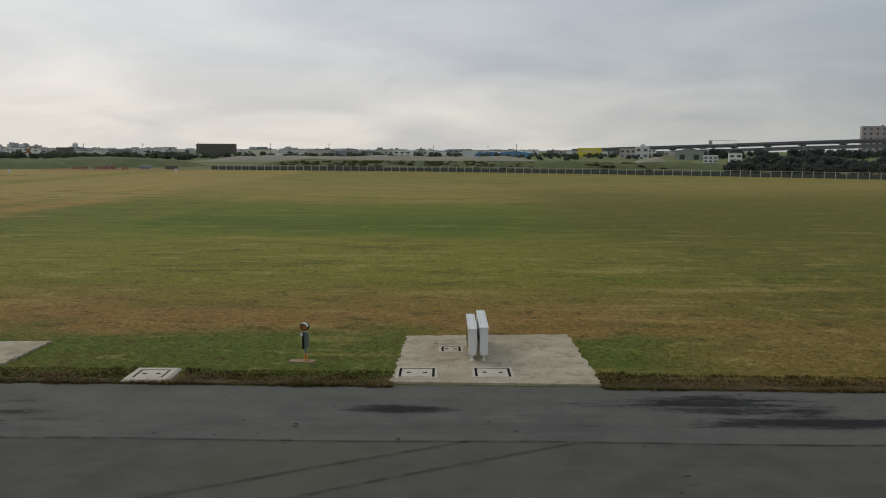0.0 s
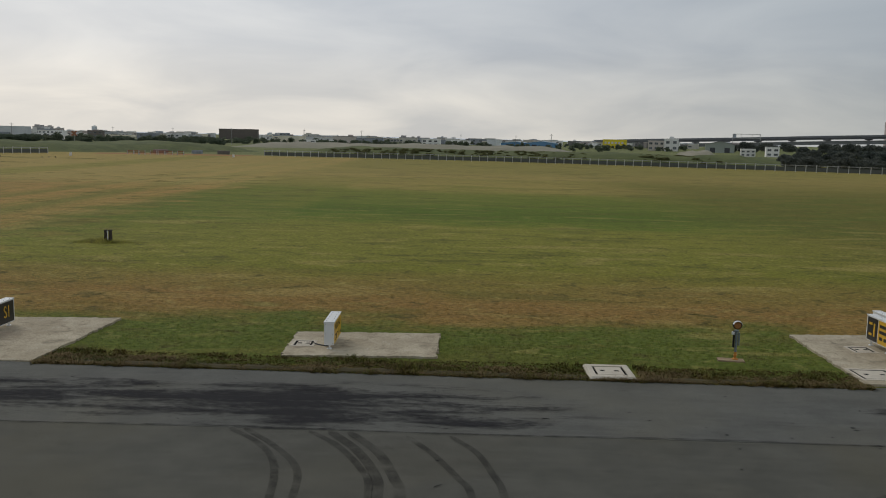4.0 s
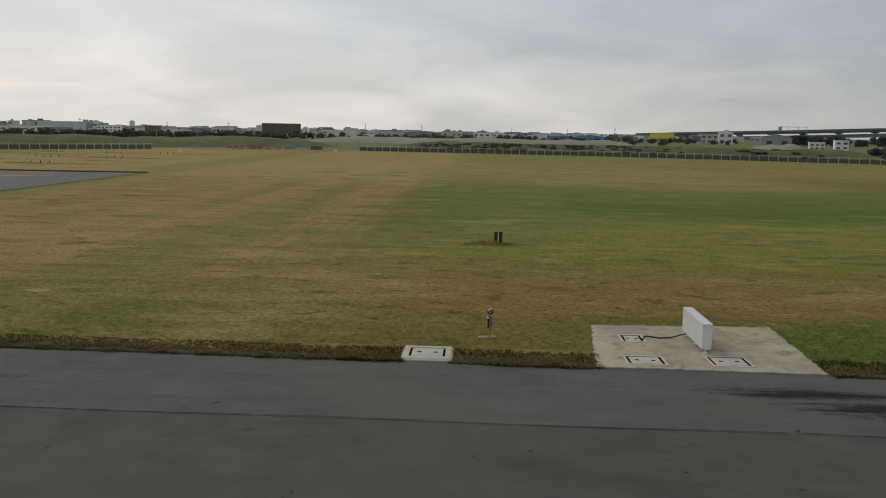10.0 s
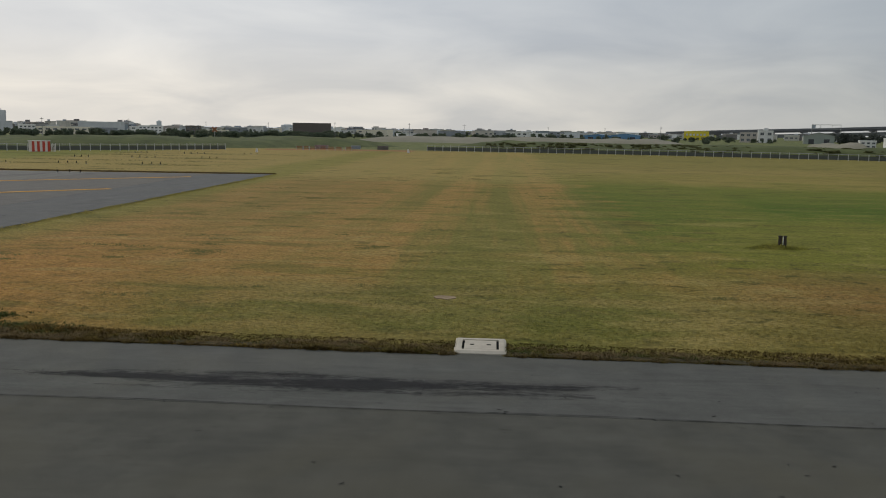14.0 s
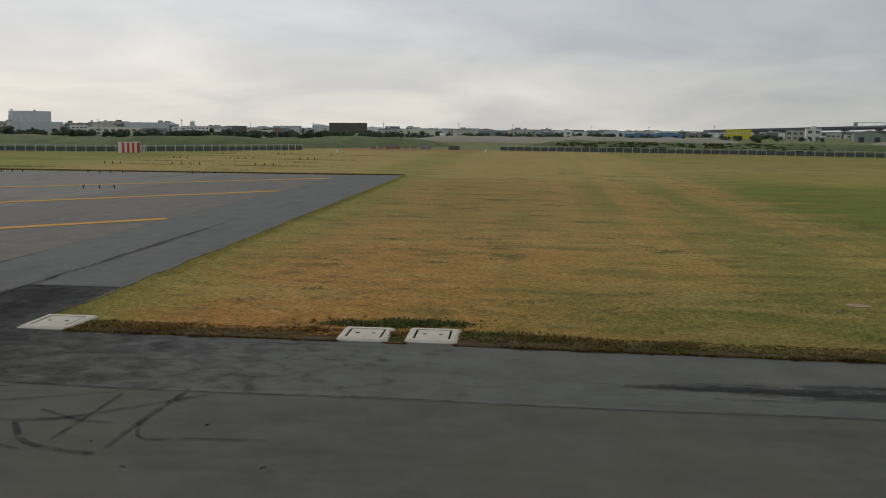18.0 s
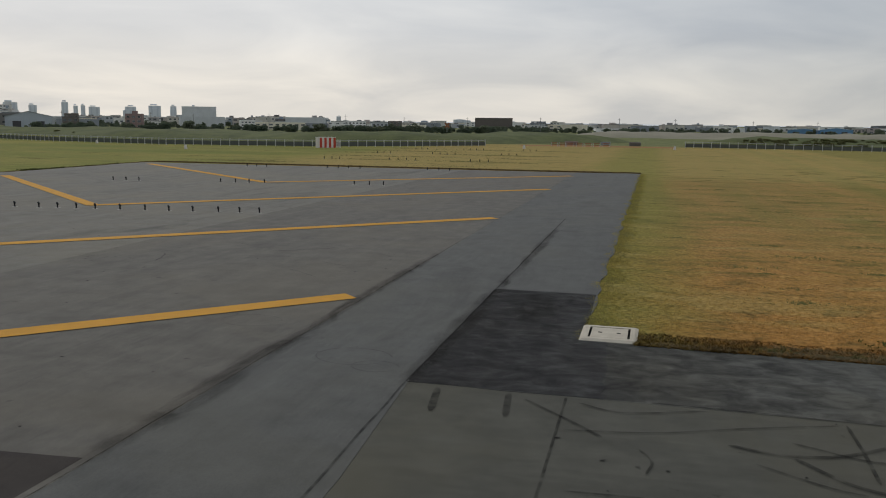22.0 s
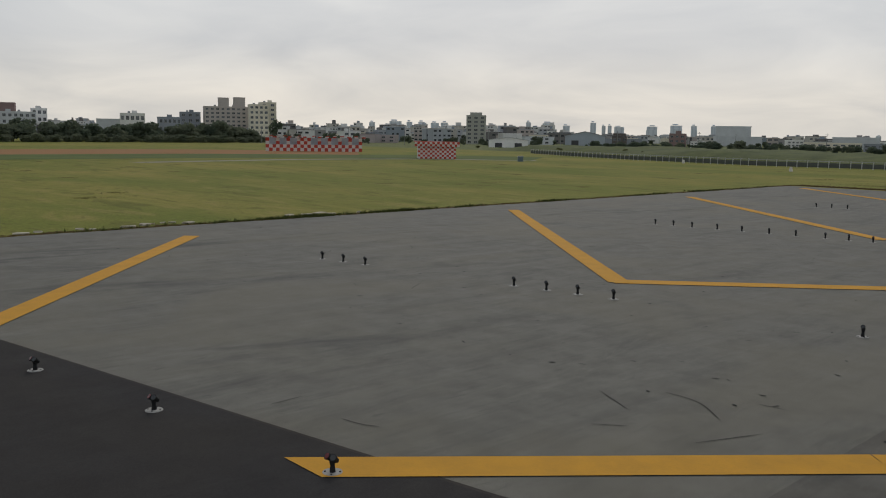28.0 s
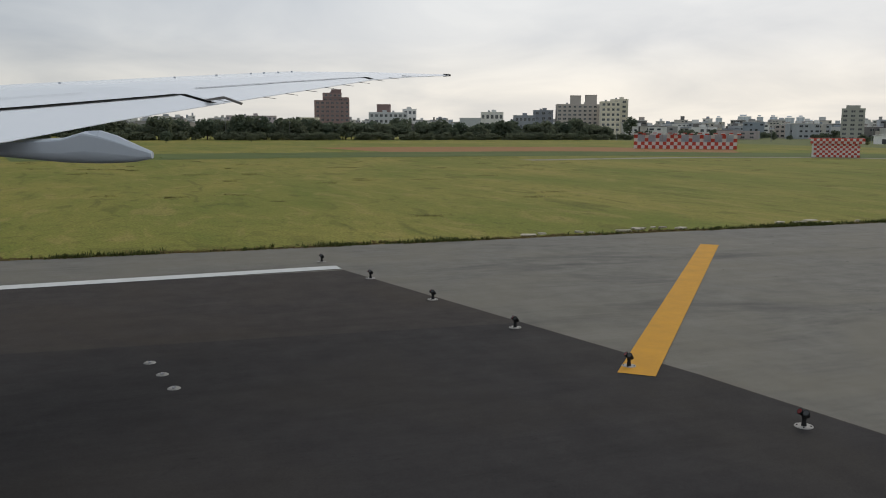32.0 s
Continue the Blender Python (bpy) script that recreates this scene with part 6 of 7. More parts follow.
def tree_meshes(seed, tall, spread):
    """A trunk with limbs, and a crown of leaf clumps set on uneven lobes with gaps."""
    rnd = np.random.default_rng(seed)
    bm = bmesh.new()
    cyl(bm, 0.22, 0.12, -0.3, tall * 0.5, 8)
    lobes = []
    for k in range(12):
        a, r = rnd.uniform(0, math.tau), spread * rnd.uniform(0.15, 0.62)
        z = tall * rnd.uniform(0.22, 0.84)
        lobes.append((r * math.cos(a), r * math.sin(a), z, spread * rnd.uniform(0.24, 0.42)))
        if k < 5:
            d = Vector((lobes[-1][0], lobes[-1][1], z - tall * 0.35))
            mm = Matrix.Translation((0, 0, tall * 0.33)) @ d.to_track_quat("Z", "Y").to_matrix().to_4x4()
            cyl(bm, 0.09, 0.03, 0, d.length, 6, m=mm)
    lobes.append((0, 0, tall * 0.8, spread * 0.38))
    trunk = plain(bm)
    trunk.materials.append(M_BARK)
    V = []
    for lx, ly, lz, lr in lobes:
        n = int(52 * (lr / (spread * 0.33)) ** 2) + 20
        d = rnd.normal(0, 1, (n, 3))
        d /= np.linalg.norm(d, axis=1)[:, None]
        c = np.array((lx, ly, lz)) + d * lr * rnd.uniform(0.6, 1.12, (n, 1)) * np.array((1, 1, 0.8))
        for p in c:
            s = rnd.uniform(0.22, 0.55) * spread / 4
            u = rnd.normal(0, 1, 3)
            u /= np.linalg.norm(u)
            w = np.cross(u, rnd.normal(0, 1, 3))
            w /= np.linalg.norm(w)
            V += [p - u * s - w * s * 0.3, p + w * s * 0.7 - u * 0.1 * s, p + u * s + w * s * 0.2, p - w * s * 0.6 + u * 0.2 * s]
    me = bpy.data.meshes.new("crown")
    me.from_pydata([tuple(v) for v in V], [], [(i, i + 1, i + 2, i + 3) for i in range(0, len(V), 4)])
    me.update()
    me.materials.append(M_LEAF)
    return trunk, me


TREES = [tree_meshes(s, 7.5, sp) for s, sp in ((1, 3.8), (2, 4.6), (3, 3.2), (4, 5.2))]


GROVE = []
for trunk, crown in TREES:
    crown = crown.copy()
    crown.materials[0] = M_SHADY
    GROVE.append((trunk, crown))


def tree(x, y, scale, k, squat=1.0, label="dark green broadleaf tree at the field's far edge", kinds=TREES):
    ob = empty("tree", pose(x, y, 0, 0, 0, (x * 37 + y * 91) % 360) @ Matrix.Diagonal((scale, scale, scale * squat, 1)), label, "tree", "far trees")
    for n, me in zip(("trunk", "crown"), kinds[k % 4]):
        mesh_child(n, me, ob, Matrix())


rt = random.Random(4)
for i in range(120):  # belt beyond the runway's far side
    u = i / 119
    tree(-496 + rt.uniform(-14, 14) - 26 * u, -45 + 290 * u + rt.uniform(-3, 3), rt.uniform(1.0, 1.6) + 0.6 * max(0, noise.noise((i * 0.13, 2.0, 0))), i, rt.uniform(0.65, 0.95))
for i in range(70):  # grove under the viaduct
    u = i / 69
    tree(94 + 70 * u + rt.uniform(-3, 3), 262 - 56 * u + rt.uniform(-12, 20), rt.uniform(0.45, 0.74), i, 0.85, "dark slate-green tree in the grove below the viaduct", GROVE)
for i in range(26):  # hedge behind the west berm
    tree(-330 + 7 * i + rt.uniform(-3, 3), 330 + 3.2 * i + rt.uniform(-6, 6), rt.uniform(0.5, 0.85), i, 0.8)


def foliage_mass(name, spots, label, leaves=M_LEAF):
    """Far bushes and trees that nobody could count, joined into one mesh."""
    verts, faces = [], []
    for k, (x, y, z, sc, sq) in enumerate(spots):
        me = TREES[k % 4][1]
        co = np.empty(len(me.vertices) * 3)
        me.vertices.foreach_get("co", co)
        co = co.reshape(-1, 3) * (sc, sc, sc * sq)
        a = (x * 7.3 + y * 3.1) % math.tau
        c, s = math.cos(a), math.sin(a)
        co = np.stack((co[:, 0] * c - co[:, 1] * s + x, co[:, 0] * s + co[:, 1] * c + y, co[:, 2] + z), 1)
        o = sum(len(v) for v in verts)
        verts.append(co)
        faces.append(np.arange(len(co)).reshape(-1, 4) + o)
    v, f = np.concatenate(verts), np.concatenate(faces)
    me = bpy.data.meshes.new(name)
    me.vertices.add(len(v))
    me.vertices.foreach_set("co", v.reshape(-1))
    me.loops.add(f.size)
    me.loops.foreach_set("vertex_index", f.reshape(-1).astype(np.int32))
    me.polygons.add(len(f))
    me.polygons.foreach_set("loop_start", np.arange(0, f.size, 4, dtype=np.int32))
    me.update(calc_edges=True)
    me.materials.append(leaves)
    return tagged(new(name, me), label, "foliage", kind="stuff")


foliage_mass("belt_scrub", [(-478 + rt.uniform(-6, 6) - 26 * i / 109, -50 + 300 * i / 109 + rt.uniform(-3, 3), -0.6, rt.uniform(0.45, 0.85), 0.75) for i in (rt.uniform(0, 109) for k in range(190))], "dark scrubby bushes before the tree belt")
spots = []
for i in range(70):
    spots.append((rt.uniform(-330, -110), 252 + rt.uniform(-22, 34), 0.6, rt.uniform(0.10, 0.30), 0.6))
for i in range(900):  # thickets on the mound
    x = rt.uniform(-48, 64)
    thick = noise.noise((x * 0.05, 3.1, 0)) + 0.5 * noise.noise((x * 0.21, 8.0, 0))
    if thick > rt.uniform(-0.5, 0.35):
        v = rt.uniform(-1, 1)
        spots.append((x, 253 - 0.22 * max(0, x) + 15 * v, 0.2 + 1.5 * (1 - v * v), rt.uniform(0.12, 0.30), 0.42))
foliage_mass("bank_scrub", spots, "low scrub bushes growing over the banks", M_SCRUB)
spots = []
for i in range(640):
    az, dist = radians(rt.uniform(-100, 19)), rt.choice((rt.uniform(470, 700), rt.uniform(650, 900)))
    spots.append((-60 + math.sin(az) * dist, math.cos(az) * dist, -0.5, rt.uniform(0.35, 0.7) * (1.35 if az < radians(-42) else 1.0), rt.uniform(0.75, 1.0)))
for i in range(170):  # thicker near the sand bank
    az, dist = radians(rt.uniform(-22, 3)), rt.uniform(470, 570)
    spots.append((-60 + math.sin(az) * dist, math.cos(az) * dist, -0.5, rt.uniform(0.28, 0.62), rt.uniform(0.75, 1.0)))
foliage_mass("town_trees", spots, "dark trees scattered among the town's houses")
foliage_mass("hedge_west", [(-340 + 2.4 * i + rt.uniform(-3, 3), 322 + 1.2 * i + rt.uniform(-8, 8), -0.5, rt.uniform(0.4, 0.75), 0.8) for i in range(90)], "dark hedge of bushes behind the west bank")
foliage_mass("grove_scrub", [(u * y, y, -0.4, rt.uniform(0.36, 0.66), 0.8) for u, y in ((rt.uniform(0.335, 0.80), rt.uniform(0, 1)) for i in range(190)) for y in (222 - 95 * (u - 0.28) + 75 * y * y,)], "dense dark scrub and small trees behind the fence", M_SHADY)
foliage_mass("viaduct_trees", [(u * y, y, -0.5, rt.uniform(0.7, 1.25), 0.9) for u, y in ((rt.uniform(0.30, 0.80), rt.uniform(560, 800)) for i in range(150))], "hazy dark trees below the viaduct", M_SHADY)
tree(-520, 262, 1.55, 2, 1.2, "tall dark tree beside the apartments")
for x, y, s in ((-418, 4, 0.65), (-432, 36, 0.5), (-405, -14, 0.55)):
    tree(x, y, s, 1, 0.9, "lone bush in rough grass")

# berms and spoil heaps behind the fence
M_BERM = surface("berm_grass", (0.130, 0.145, 0.052), (0.042, 0.055, 0.024), 0.16, 1.1, 0.95, amount=0.9, relief=0.0)
M_SAND = surface("spoil_sand", (0.30, 0.275, 0.21), (0.185, 0.175, 0.115), 0.06, 0.7, 0.95, amount=0.8, relief=0.0)
M_LUSH = surface("lush_grass", (0.110, 0.145, 0.030), (0.060, 0.082, 0.020), 0.09, 0.9, 0.95, amount=0.9, relief=0.0)
M_EARTH = surface("bare_earth", (0.34, 0.150, 0.060), (0.20, 0.140, 0.045), 0.12, 1.0, 0.95, amount=0.8, relief=0.0)


def berm(pts, width, height, material, label, seed=0, steep=1.0):
    """A long uneven bank along a line."""
    P = [Vector(p) for p in curve_pts(pts, 26)]
    bm = bmesh.new()
    rows = []
    for i, p in enumerate(P):
        d = (P[min(i + 1, len(P) - 1)] - P[max(i - 1, 0)]).normalized()
        n = Vector((-d.y, d.x))
        end = min(1.0, i / 8, (len(P) - 1 - i) / 8)
        row = []
        for k in range(9):
            u = k / 4 - 1
            prof = max(0.0, 1 - abs(u) ** (1.5 + steep)) * end
            wv = 0.78 + 0.35 * noise.noise((p.x * 0.03 + seed, p.y * 0.03, u * 1.5)) + 0.22 * noise.noise((p.x * 0.13, p.y * 0.13 + seed, u * 3))
            q = p + n * (u * width * 0.5 * (0.9 + 0.2 * noise.noise((p.x * 0.05, seed, u))))
            row.append(bm.verts.new((q.x, q.y, prof * height * wv - 0.1)))
        rows.append(row)
    for a, b in zip(rows, rows[1:]):
        for k in range(8):
            f = bm.faces.new((a[k], a[k + 1], b[k + 1], b[k]))
            f.smooth = True
    bmesh.ops.recalc_face_normals(bm, faces=bm.faces[:])
    if sum(f.normal.z for f in bm.faces) < 0:
        bmesh.ops.reverse_faces(bm, faces=bm.faces[:])
    return tagged(part("berm", bm, material), label, "bank", kind="structure")


berm([(-330, 262), (-270, 262), (-214, 240), (-178, 232), (-145, 240), (-118, 268), (-95, 300)], 58, 3.0, M_BERM, "long grassy bank behind the perimeter fence", 1, 3)
berm([(-60, 262), (-25, 256), (10, 252), (45, 246), (78, 236)], 40, 3.0, M_BERM, "overgrown grassy mound behind the fence", 2)
berm([(-20, 300), (20, 292), (62, 284), (96, 270)], 46, 2.5, M_BERM, "rough grassy mound with scrub", 3)
berm([(-110, 420), (-60, 415), (-10, 400), (44, 386)], 90, 3.2, M_SAND, "wide flat-topped sandy spoil bank", 4, 3)
berm([(84, 352), (76, 312), (67, 262)], 13, 3.5, M_SAND, "bare earth ramp down the mound", 5)
for pts, w, lab in (([(-316, 46), (-322, 80), (-316, 116), (-292, 150)], 52, "strip of bare red-brown earth in the grass"), ([(-240, 60), (-246, 100), (-240, 128), (-222, 150)], 5, "pale worn track in the grass"), ([(-105, 222), (-88, 226), (-66, 226)], 12, "bare earth of the works site")):
    o = ribbon("earth_strip", curve_pts(pts, 8), w, 0.0, M_EARTH if w > 8 else M_SAND)
    tagged(o, lab, "earth", kind="structure")
tagged(ribbon("rough_grass", curve_pts([(-268, -30), (-278, 40), (-276, 96), (-262, 128), (-248, 150), (-232, 162)], 8), 34, 0.004, M_LUSH), "band of rank darker green grass", "grass", kind="structure")

# perimeter fence: posts, rail and dark panels
M_PANEL = surface("fence_panel_dark", (0.085, 0.092, 0.085), (0.15, 0.155, 0.13), 0.8, 6, 0.8, amount=0.7, relief=0.0)
bm = bmesh.new()
box(bm, -0.09, 0.09, -0.09, 0.09, -0.1, 1.55, 0.0)
ME_POST = plain(bm)
ME_POST.materials.append(M_POST)


def fence(pts, label):
    P = [Vector(p) for p in pts]
    ob = empty("perimeter_fence", pose(P[0].x, P[0].y, 0), label, "fence")
    run = [P[0]]
    for a, b in zip(P, P[1:]):
        n = max(1, round((b - a).length / 2.15))
        run += [a.lerp(b, k / n) for k in range(1, n + 1)]
    bm = bmesh.new()
    box(bm, -0.5, 0.5, -0.03, 0.03, 0.12, 1.05)
    panel = plain(bm)
    panel.materials.append(M_PANEL)
    bm = bmesh.new()
    box(bm, -0.5, 0.5, -0.05, 0.05, 1.36, 1.46)
    rail = plain(bm)
    rail.materials.append(M_POST)
    for a, b in zip(run, run[1:]):
        mid, d = (a + b) / 2 - P[0], b - a
        q = math.degrees(math.atan2(d.y, d.x))
        mesh_child("post", ME_POST, ob, pose(*(a - P[0]), 0, 0, 0, q))
        for n, me in (("panel", panel), ("rail", rail)):
            mesh_child(n, me, ob, pose(mid.x, mid.y, 0, 0, 0, q) @ Matrix.Diagonal((d.length * 0.97, 1, 1, 1)))
    mesh_child("post", ME_POST, ob, pose(*(run[-1] - P[0]), 0))


fence([(128, 152), (90, 175), (55, 196), (20, 212), (-5, 221), (-35, 226), (-63, 231)], "perimeter fence with pale posts and dark panels")
fence([(-112, 210), (-130, 190), (-145, 178), (-178, 172), (-214, 180), (-247, 194), (-275, 208)], "perimeter fence with pale posts and dark panels along a bank")

# ---- painted shelters on the airfield ----
M_CRED = surface("checker_red", (0.50, 0.07, 0.045), (0.36, 0.06, 0.04), 0.8, 8, 0.7, amount=0.5, relief=0.0)
M_CWHITE = surface("checker_white", (0.68, 0.64, 0.60), (0.52, 0.48, 0.44), 0.8, 8, 0.7, amount=0.5, relief=0.0)


def checker_wall(ob, w, z0, z1, y, nx, nz, name="checker_panel", lean=0.0, phase=0, holes=()):
    bm = bmesh.new()
    box(bm, -0.5, 0.5, -0.05, 0.05, -0.5, 0.5)
    me_r = plain(bm)
    me_r.materials.append(M_CRED)
    me_w = me_r.copy()
    me_w.materials[0] = M_CWHITE
    cw, ch = w / nx, (z1 - z0) / nz
    for i in range(nx):
        for j in range(nz):
            if (i, j) in holes:
                continue
            me = me_r if (i + j + phase) % 2 else me_w
            mesh_child(name, me, ob, pose(-w / 2 + (i + 0.5) * cw, y - lean * (j + 0.5) * ch, z0 + (j + 0.5) * ch) @ Matrix.Diagonal((cw, 1, ch, 1)))


# checkered hut with flared eaves
hut = empty("checkered_hut", pose(-240.5, 134.8, 0, 0, 0, 52), "red and white checkered equipment hut with flared eaves", "hut")
bm = bmesh.new()
box(bm, -4.6, 4.6, 0.05, 4.0, -0.2, 3.2)
part("body", bm, M_CWHITE, hut)
checker_wall(hut, 9.2, 0.0, 2.95, 0.0, 16, 6)
checker_wall(hut, 10.8, 2.95, 4.0, -0.45, 18, 2, "eave_panel", 0.25, 1)
bm = bmesh.new()
box(bm, -5.4, 5.4, -0.3, 4.6, 3.95, 4.1)
part("roof", bm, M_CRED, hut)
# long checkered antenna frame
arr = empty("checkered_screen", pose(-313.0, 148.5, 0, 0, 0, 56), "long red and white checkered screen with open bays and canopy", "screen")
holes = {(i, j) for j in (2, 3) for i in range(1, 27) if i % 3 and i not in (10, 11)}
checker_wall(arr, 30.0, 0.0, 4.2, 0.0, 28, 4, holes=holes)
bm = bmesh.new()
box(bm, -15, 15, 1.6, 1.7, -0.1, 4.2)
part("back_wall", bm, WALLS["steel"], arr, "grey back wall")
for k in range(14):
    bm = bmesh.new()
    box(bm, -15 + k * 2.3, -15 + k * 2.3 + 1.15, -1.0, 0.2, 4.2, 4.6, m=None)
    part("canopy_panel", bm, M_CRED if k % 2 else M_CWHITE, arr)
    bm = bmesh.new()
    box(bm, -13.85 + k * 2.2, -13.85 + k * 2.2 + 1.1, -0.9, 0.2, 4.6, 4.85)
    part("canopy_panel", bm, M_CWHITE if k % 2 else M_CRED, arr)
for k in range(12):
    bm = bmesh.new()
    box(bm, -14.8 + k * 2.69, -14.6 + k * 2.69, 0.3, 0.5, -0.1, 4.3)
    part("post", bm, M_POST, arr)
# striped shelter
shel = empty("striped_shelter", pose(-139.5, 174.0, 0, 0, 0, 33), "small shelter striped in dark red and white", "shelter")
for k in range(8):
    bm = bmesh.new()
    box(bm, -2.5 + k * 0.5, -2.0 + k * 0.5, -0.06, 0.06, 0, 2.15)
    part("stripe_panel", bm, M_CWHITE if k % 2 == 0 else M_CRED, shel)
bm = bmesh.new()
box(bm, -2.5, 1.5, 0.06, 2.2, -0.1, 2.1)
part("body", bm, M_CWHITE, shel)
bm = bmesh.new()
box(bm, -2.6, 1.6, -0.15, 2.3, 2.15, 2.25)
part("roof", bm, M_CWHITE, shel)
for k in range(4):
    bm = bmesh.new()
    box(bm, 1.7 + k * 0.25, 1.82 + k * 0.25, 0, 0.12, -0.1, 1.5 + 0.2 * (k % 2))
    part("stake", bm, M_CWHITE, shel)
bb = empty("field_cabinet", pose(-219, 141, 0, 0, 0, 50), "small blue-grey field cabinet on the grass", "cabinet")
bm = bmesh.new()
box(bm, -0.6, 0.6, -0.4, 0.4, -0.05, 1.1, 0.03)
part("body", bm, surface("cabinet_paint", (0.12, 0.17, 0.20), rough=0.6), bb)
bm = bmesh.new()
box(bm, -0.68, 0.68, -0.48, 0.48, 1.1, 1.18, 0.02)
part("lid", bm, M_ALU, bb)
for x, y in ((-100, 196), (-160, 150), (-66, 210), (-196, 172)):
    mk = empty("white_marker", pose(x, y, 0), "small white airfield marker in grass", "marker", "white markers")
    bm = bmesh.new()
    cyl(bm, 0.35, 0.22, -0.05, 0.8, 10)
    part("cone", bm, M_CWHITE, mk)

# works site: barriers, spoil, machines' stores
M_ORANGEB = surface("barrier_orange", (0.34, 0.15, 0.08), rough=0.8)
rw = random.Random(6)
for k in range(7):
    ob = empty("works_barrier", pose(-96 + k * 2.2, 220 + rw.uniform(-2, 3), 0, 0, 0, rw.uniform(-20, 20)), "orange works barrier beside bare earth", "barrier", "works barriers")
    for zz in (0.35, 0.75):
        bm = bmesh.new()
        box(bm, -0.9, 0.9, -0.03, 0.03, zz, zz + 0.2)
        part("board", bm, M_ORANGEB, ob)
    for s in (-0.8, 0.8):
        bm = bmesh.new()
        box(bm, s - 0.05, s + 0.05, -0.2, 0.2, -0.03, 1.0)
        part("leg", bm, M_POST, ob)
for x, y, w, h, tone in ((-93, 236, 3.6, 1.0, "brick"), (-84, 240, 2.6, 0.9, "slate"), (-76, 238, 3.0, 1.0, "brown")):
    ob = empty("site_container", pose(x, y, 0, 0, 0, 5), "weathered site container on the works site", "container", "site containers")
    bm = bmesh.new()
    box(bm, -w / 2, w / 2, -1.2, 1.2, -0.1, h, 0.05)
    part("shell", bm, WALLS[tone], ob)
    for k in range(int(w / 0.6)):
        bm = bmesh.new()
        box(bm, -w / 2 + 0.3 + k * 0.6, -w / 2 + 0.5 + k * 0.6, -1.26, -1.2, 0.1, h - 0.15)
        part("rib", bm, WALLS[tone], ob)
ob = empty("cross_marker", pose(-142, 292, 3.2, 0, 0, 25), "orange-red crossed marker boards on the bank", "marker")
for s in (-45, 45):
    bm = bmesh.new()
    box(bm, -1.1, 1.1, -0.06 + s * 0.001, 0.06 + s * 0.001, -0.3, 0.3, m=Matrix.Translation((0, 0, 1.5)) @ Matrix.Rotation(radians(s), 4, "Y"))
    part("board", bm, M_ORANGEB, ob)
bm = bmesh.new()
box(bm, -0.08, 0.08, 0.06, 0.2, -1.0, 1.5)
part("stake", bm, M_POST, ob)

# yellow hoarding and the viaduct
via = empty("viaduct", pose(0, 0, 0), "grey concrete road viaduct on piers behind trees", "viaduct")
M_VIA = surface("viaduct_concrete", (0.20, 0.205, 0.21), (0.14, 0.145, 0.15), 0.1, 1.2, 0.9, amount=0.7, relief=0)
deck = [(150, 995, 6.0), (205, 982, 8.4), (259, 966, 10.4), (322, 947, 12.8), (387, 922, 15.6), (459, 888, 18.2), (530, 850, 20), (620, 800, 21)]
for a, b in zip(deck, deck[1:]):
    a, b = Vector(a), Vector(b)
    mid, d = (a + b) / 2, b - a
    q = d.to_track_quat("X", "Z").to_matrix().to_4x4()
    for n, bx, mt in (("deck", (-d.length / 2 - 0.4, d.length / 2 + 0.4, -5, 5, -1.1, 0), M_VIA), ("girder", (-d.length / 2 - 0.4, d.length / 2 + 0.4, -3.6, 3.6, -3.0, -1.1), M_VIA), ("parapet", (-d.length / 2, d.length / 2, 4.8, 5.1, 0, 1.1), M_VIA), ("parapet", (-d.length / 2, d.length / 2, -5.1, -4.8, 0, 1.1), M_VIA)):
        bm = bmesh.new()
        box(bm, *bx, m=Matrix.Translation(mid) @ q)
        part(n, bm, mt, via)
    if a.x > 200:  # slip road on lower columns
        bm = bmesh.new()
        box(bm, -d.length / 2, d.length / 2, -14, -7, -8.4, -5.6, m=Matrix.Translation(mid) @ q)
        part("slip_road", bm, M_VIA, via)
        bm = bmesh.new()
        box(bm, -d.length / 2, d.length / 2, -14.3, -14, -5.6, -4.6, m=Matrix.Translation(mid) @ q)
        part("parapet", bm, M_VIA, via)
    for p in (a, mid):
        bm = bmesh.new()
        box(bm, p.x - 1.1, p.x + 1.1, p.y - 1.1, p.y + 1.1, -0.5, p.z - 4.1)
        part("pier", bm, M_VIA, via)
        bm = bmesh.new()
        box(bm, p.x - 3.6, p.x + 3.6, p.y - 1.5, p.y + 1.5, p.z - 4.2, p.z - 2.9)
        part("pier_head", bm, M_VIA, via)
# utility poles
bm = bmesh.new()
cyl(bm, 0.16, 0.10, -0.3, 8.8, 8)
ME_POLE = plain(bm)
ME_POLE.materials.append(surface("pole_concrete", (0.28, 0.28, 0.27), rough=0.9))
bm = bmesh.new()
box(bm, -0.8, 0.8, -0.06, 0.06, 8.0, 8.15)
ME_ARM = plain(bm)
ME_ARM.materials.append(M_POST)
rq = random.Random(9)
for k in range(26):
    az, dist = radians(-95 + k * 4.3 + rq.uniform(-1, 1)), rq.uniform(430, 620)
    ob = empty("utility_pole", pose(-60 + math.sin(az) * dist, math.cos(az) * dist, 0, 0, 0, rq.uniform(0, 90)), "slim grey utility pole among houses", "pole", "utility poles")
    mesh_child("shaft", ME_POLE, ob, Matrix())
    mesh_child("crossarm", ME_ARM, ob, Matrix())

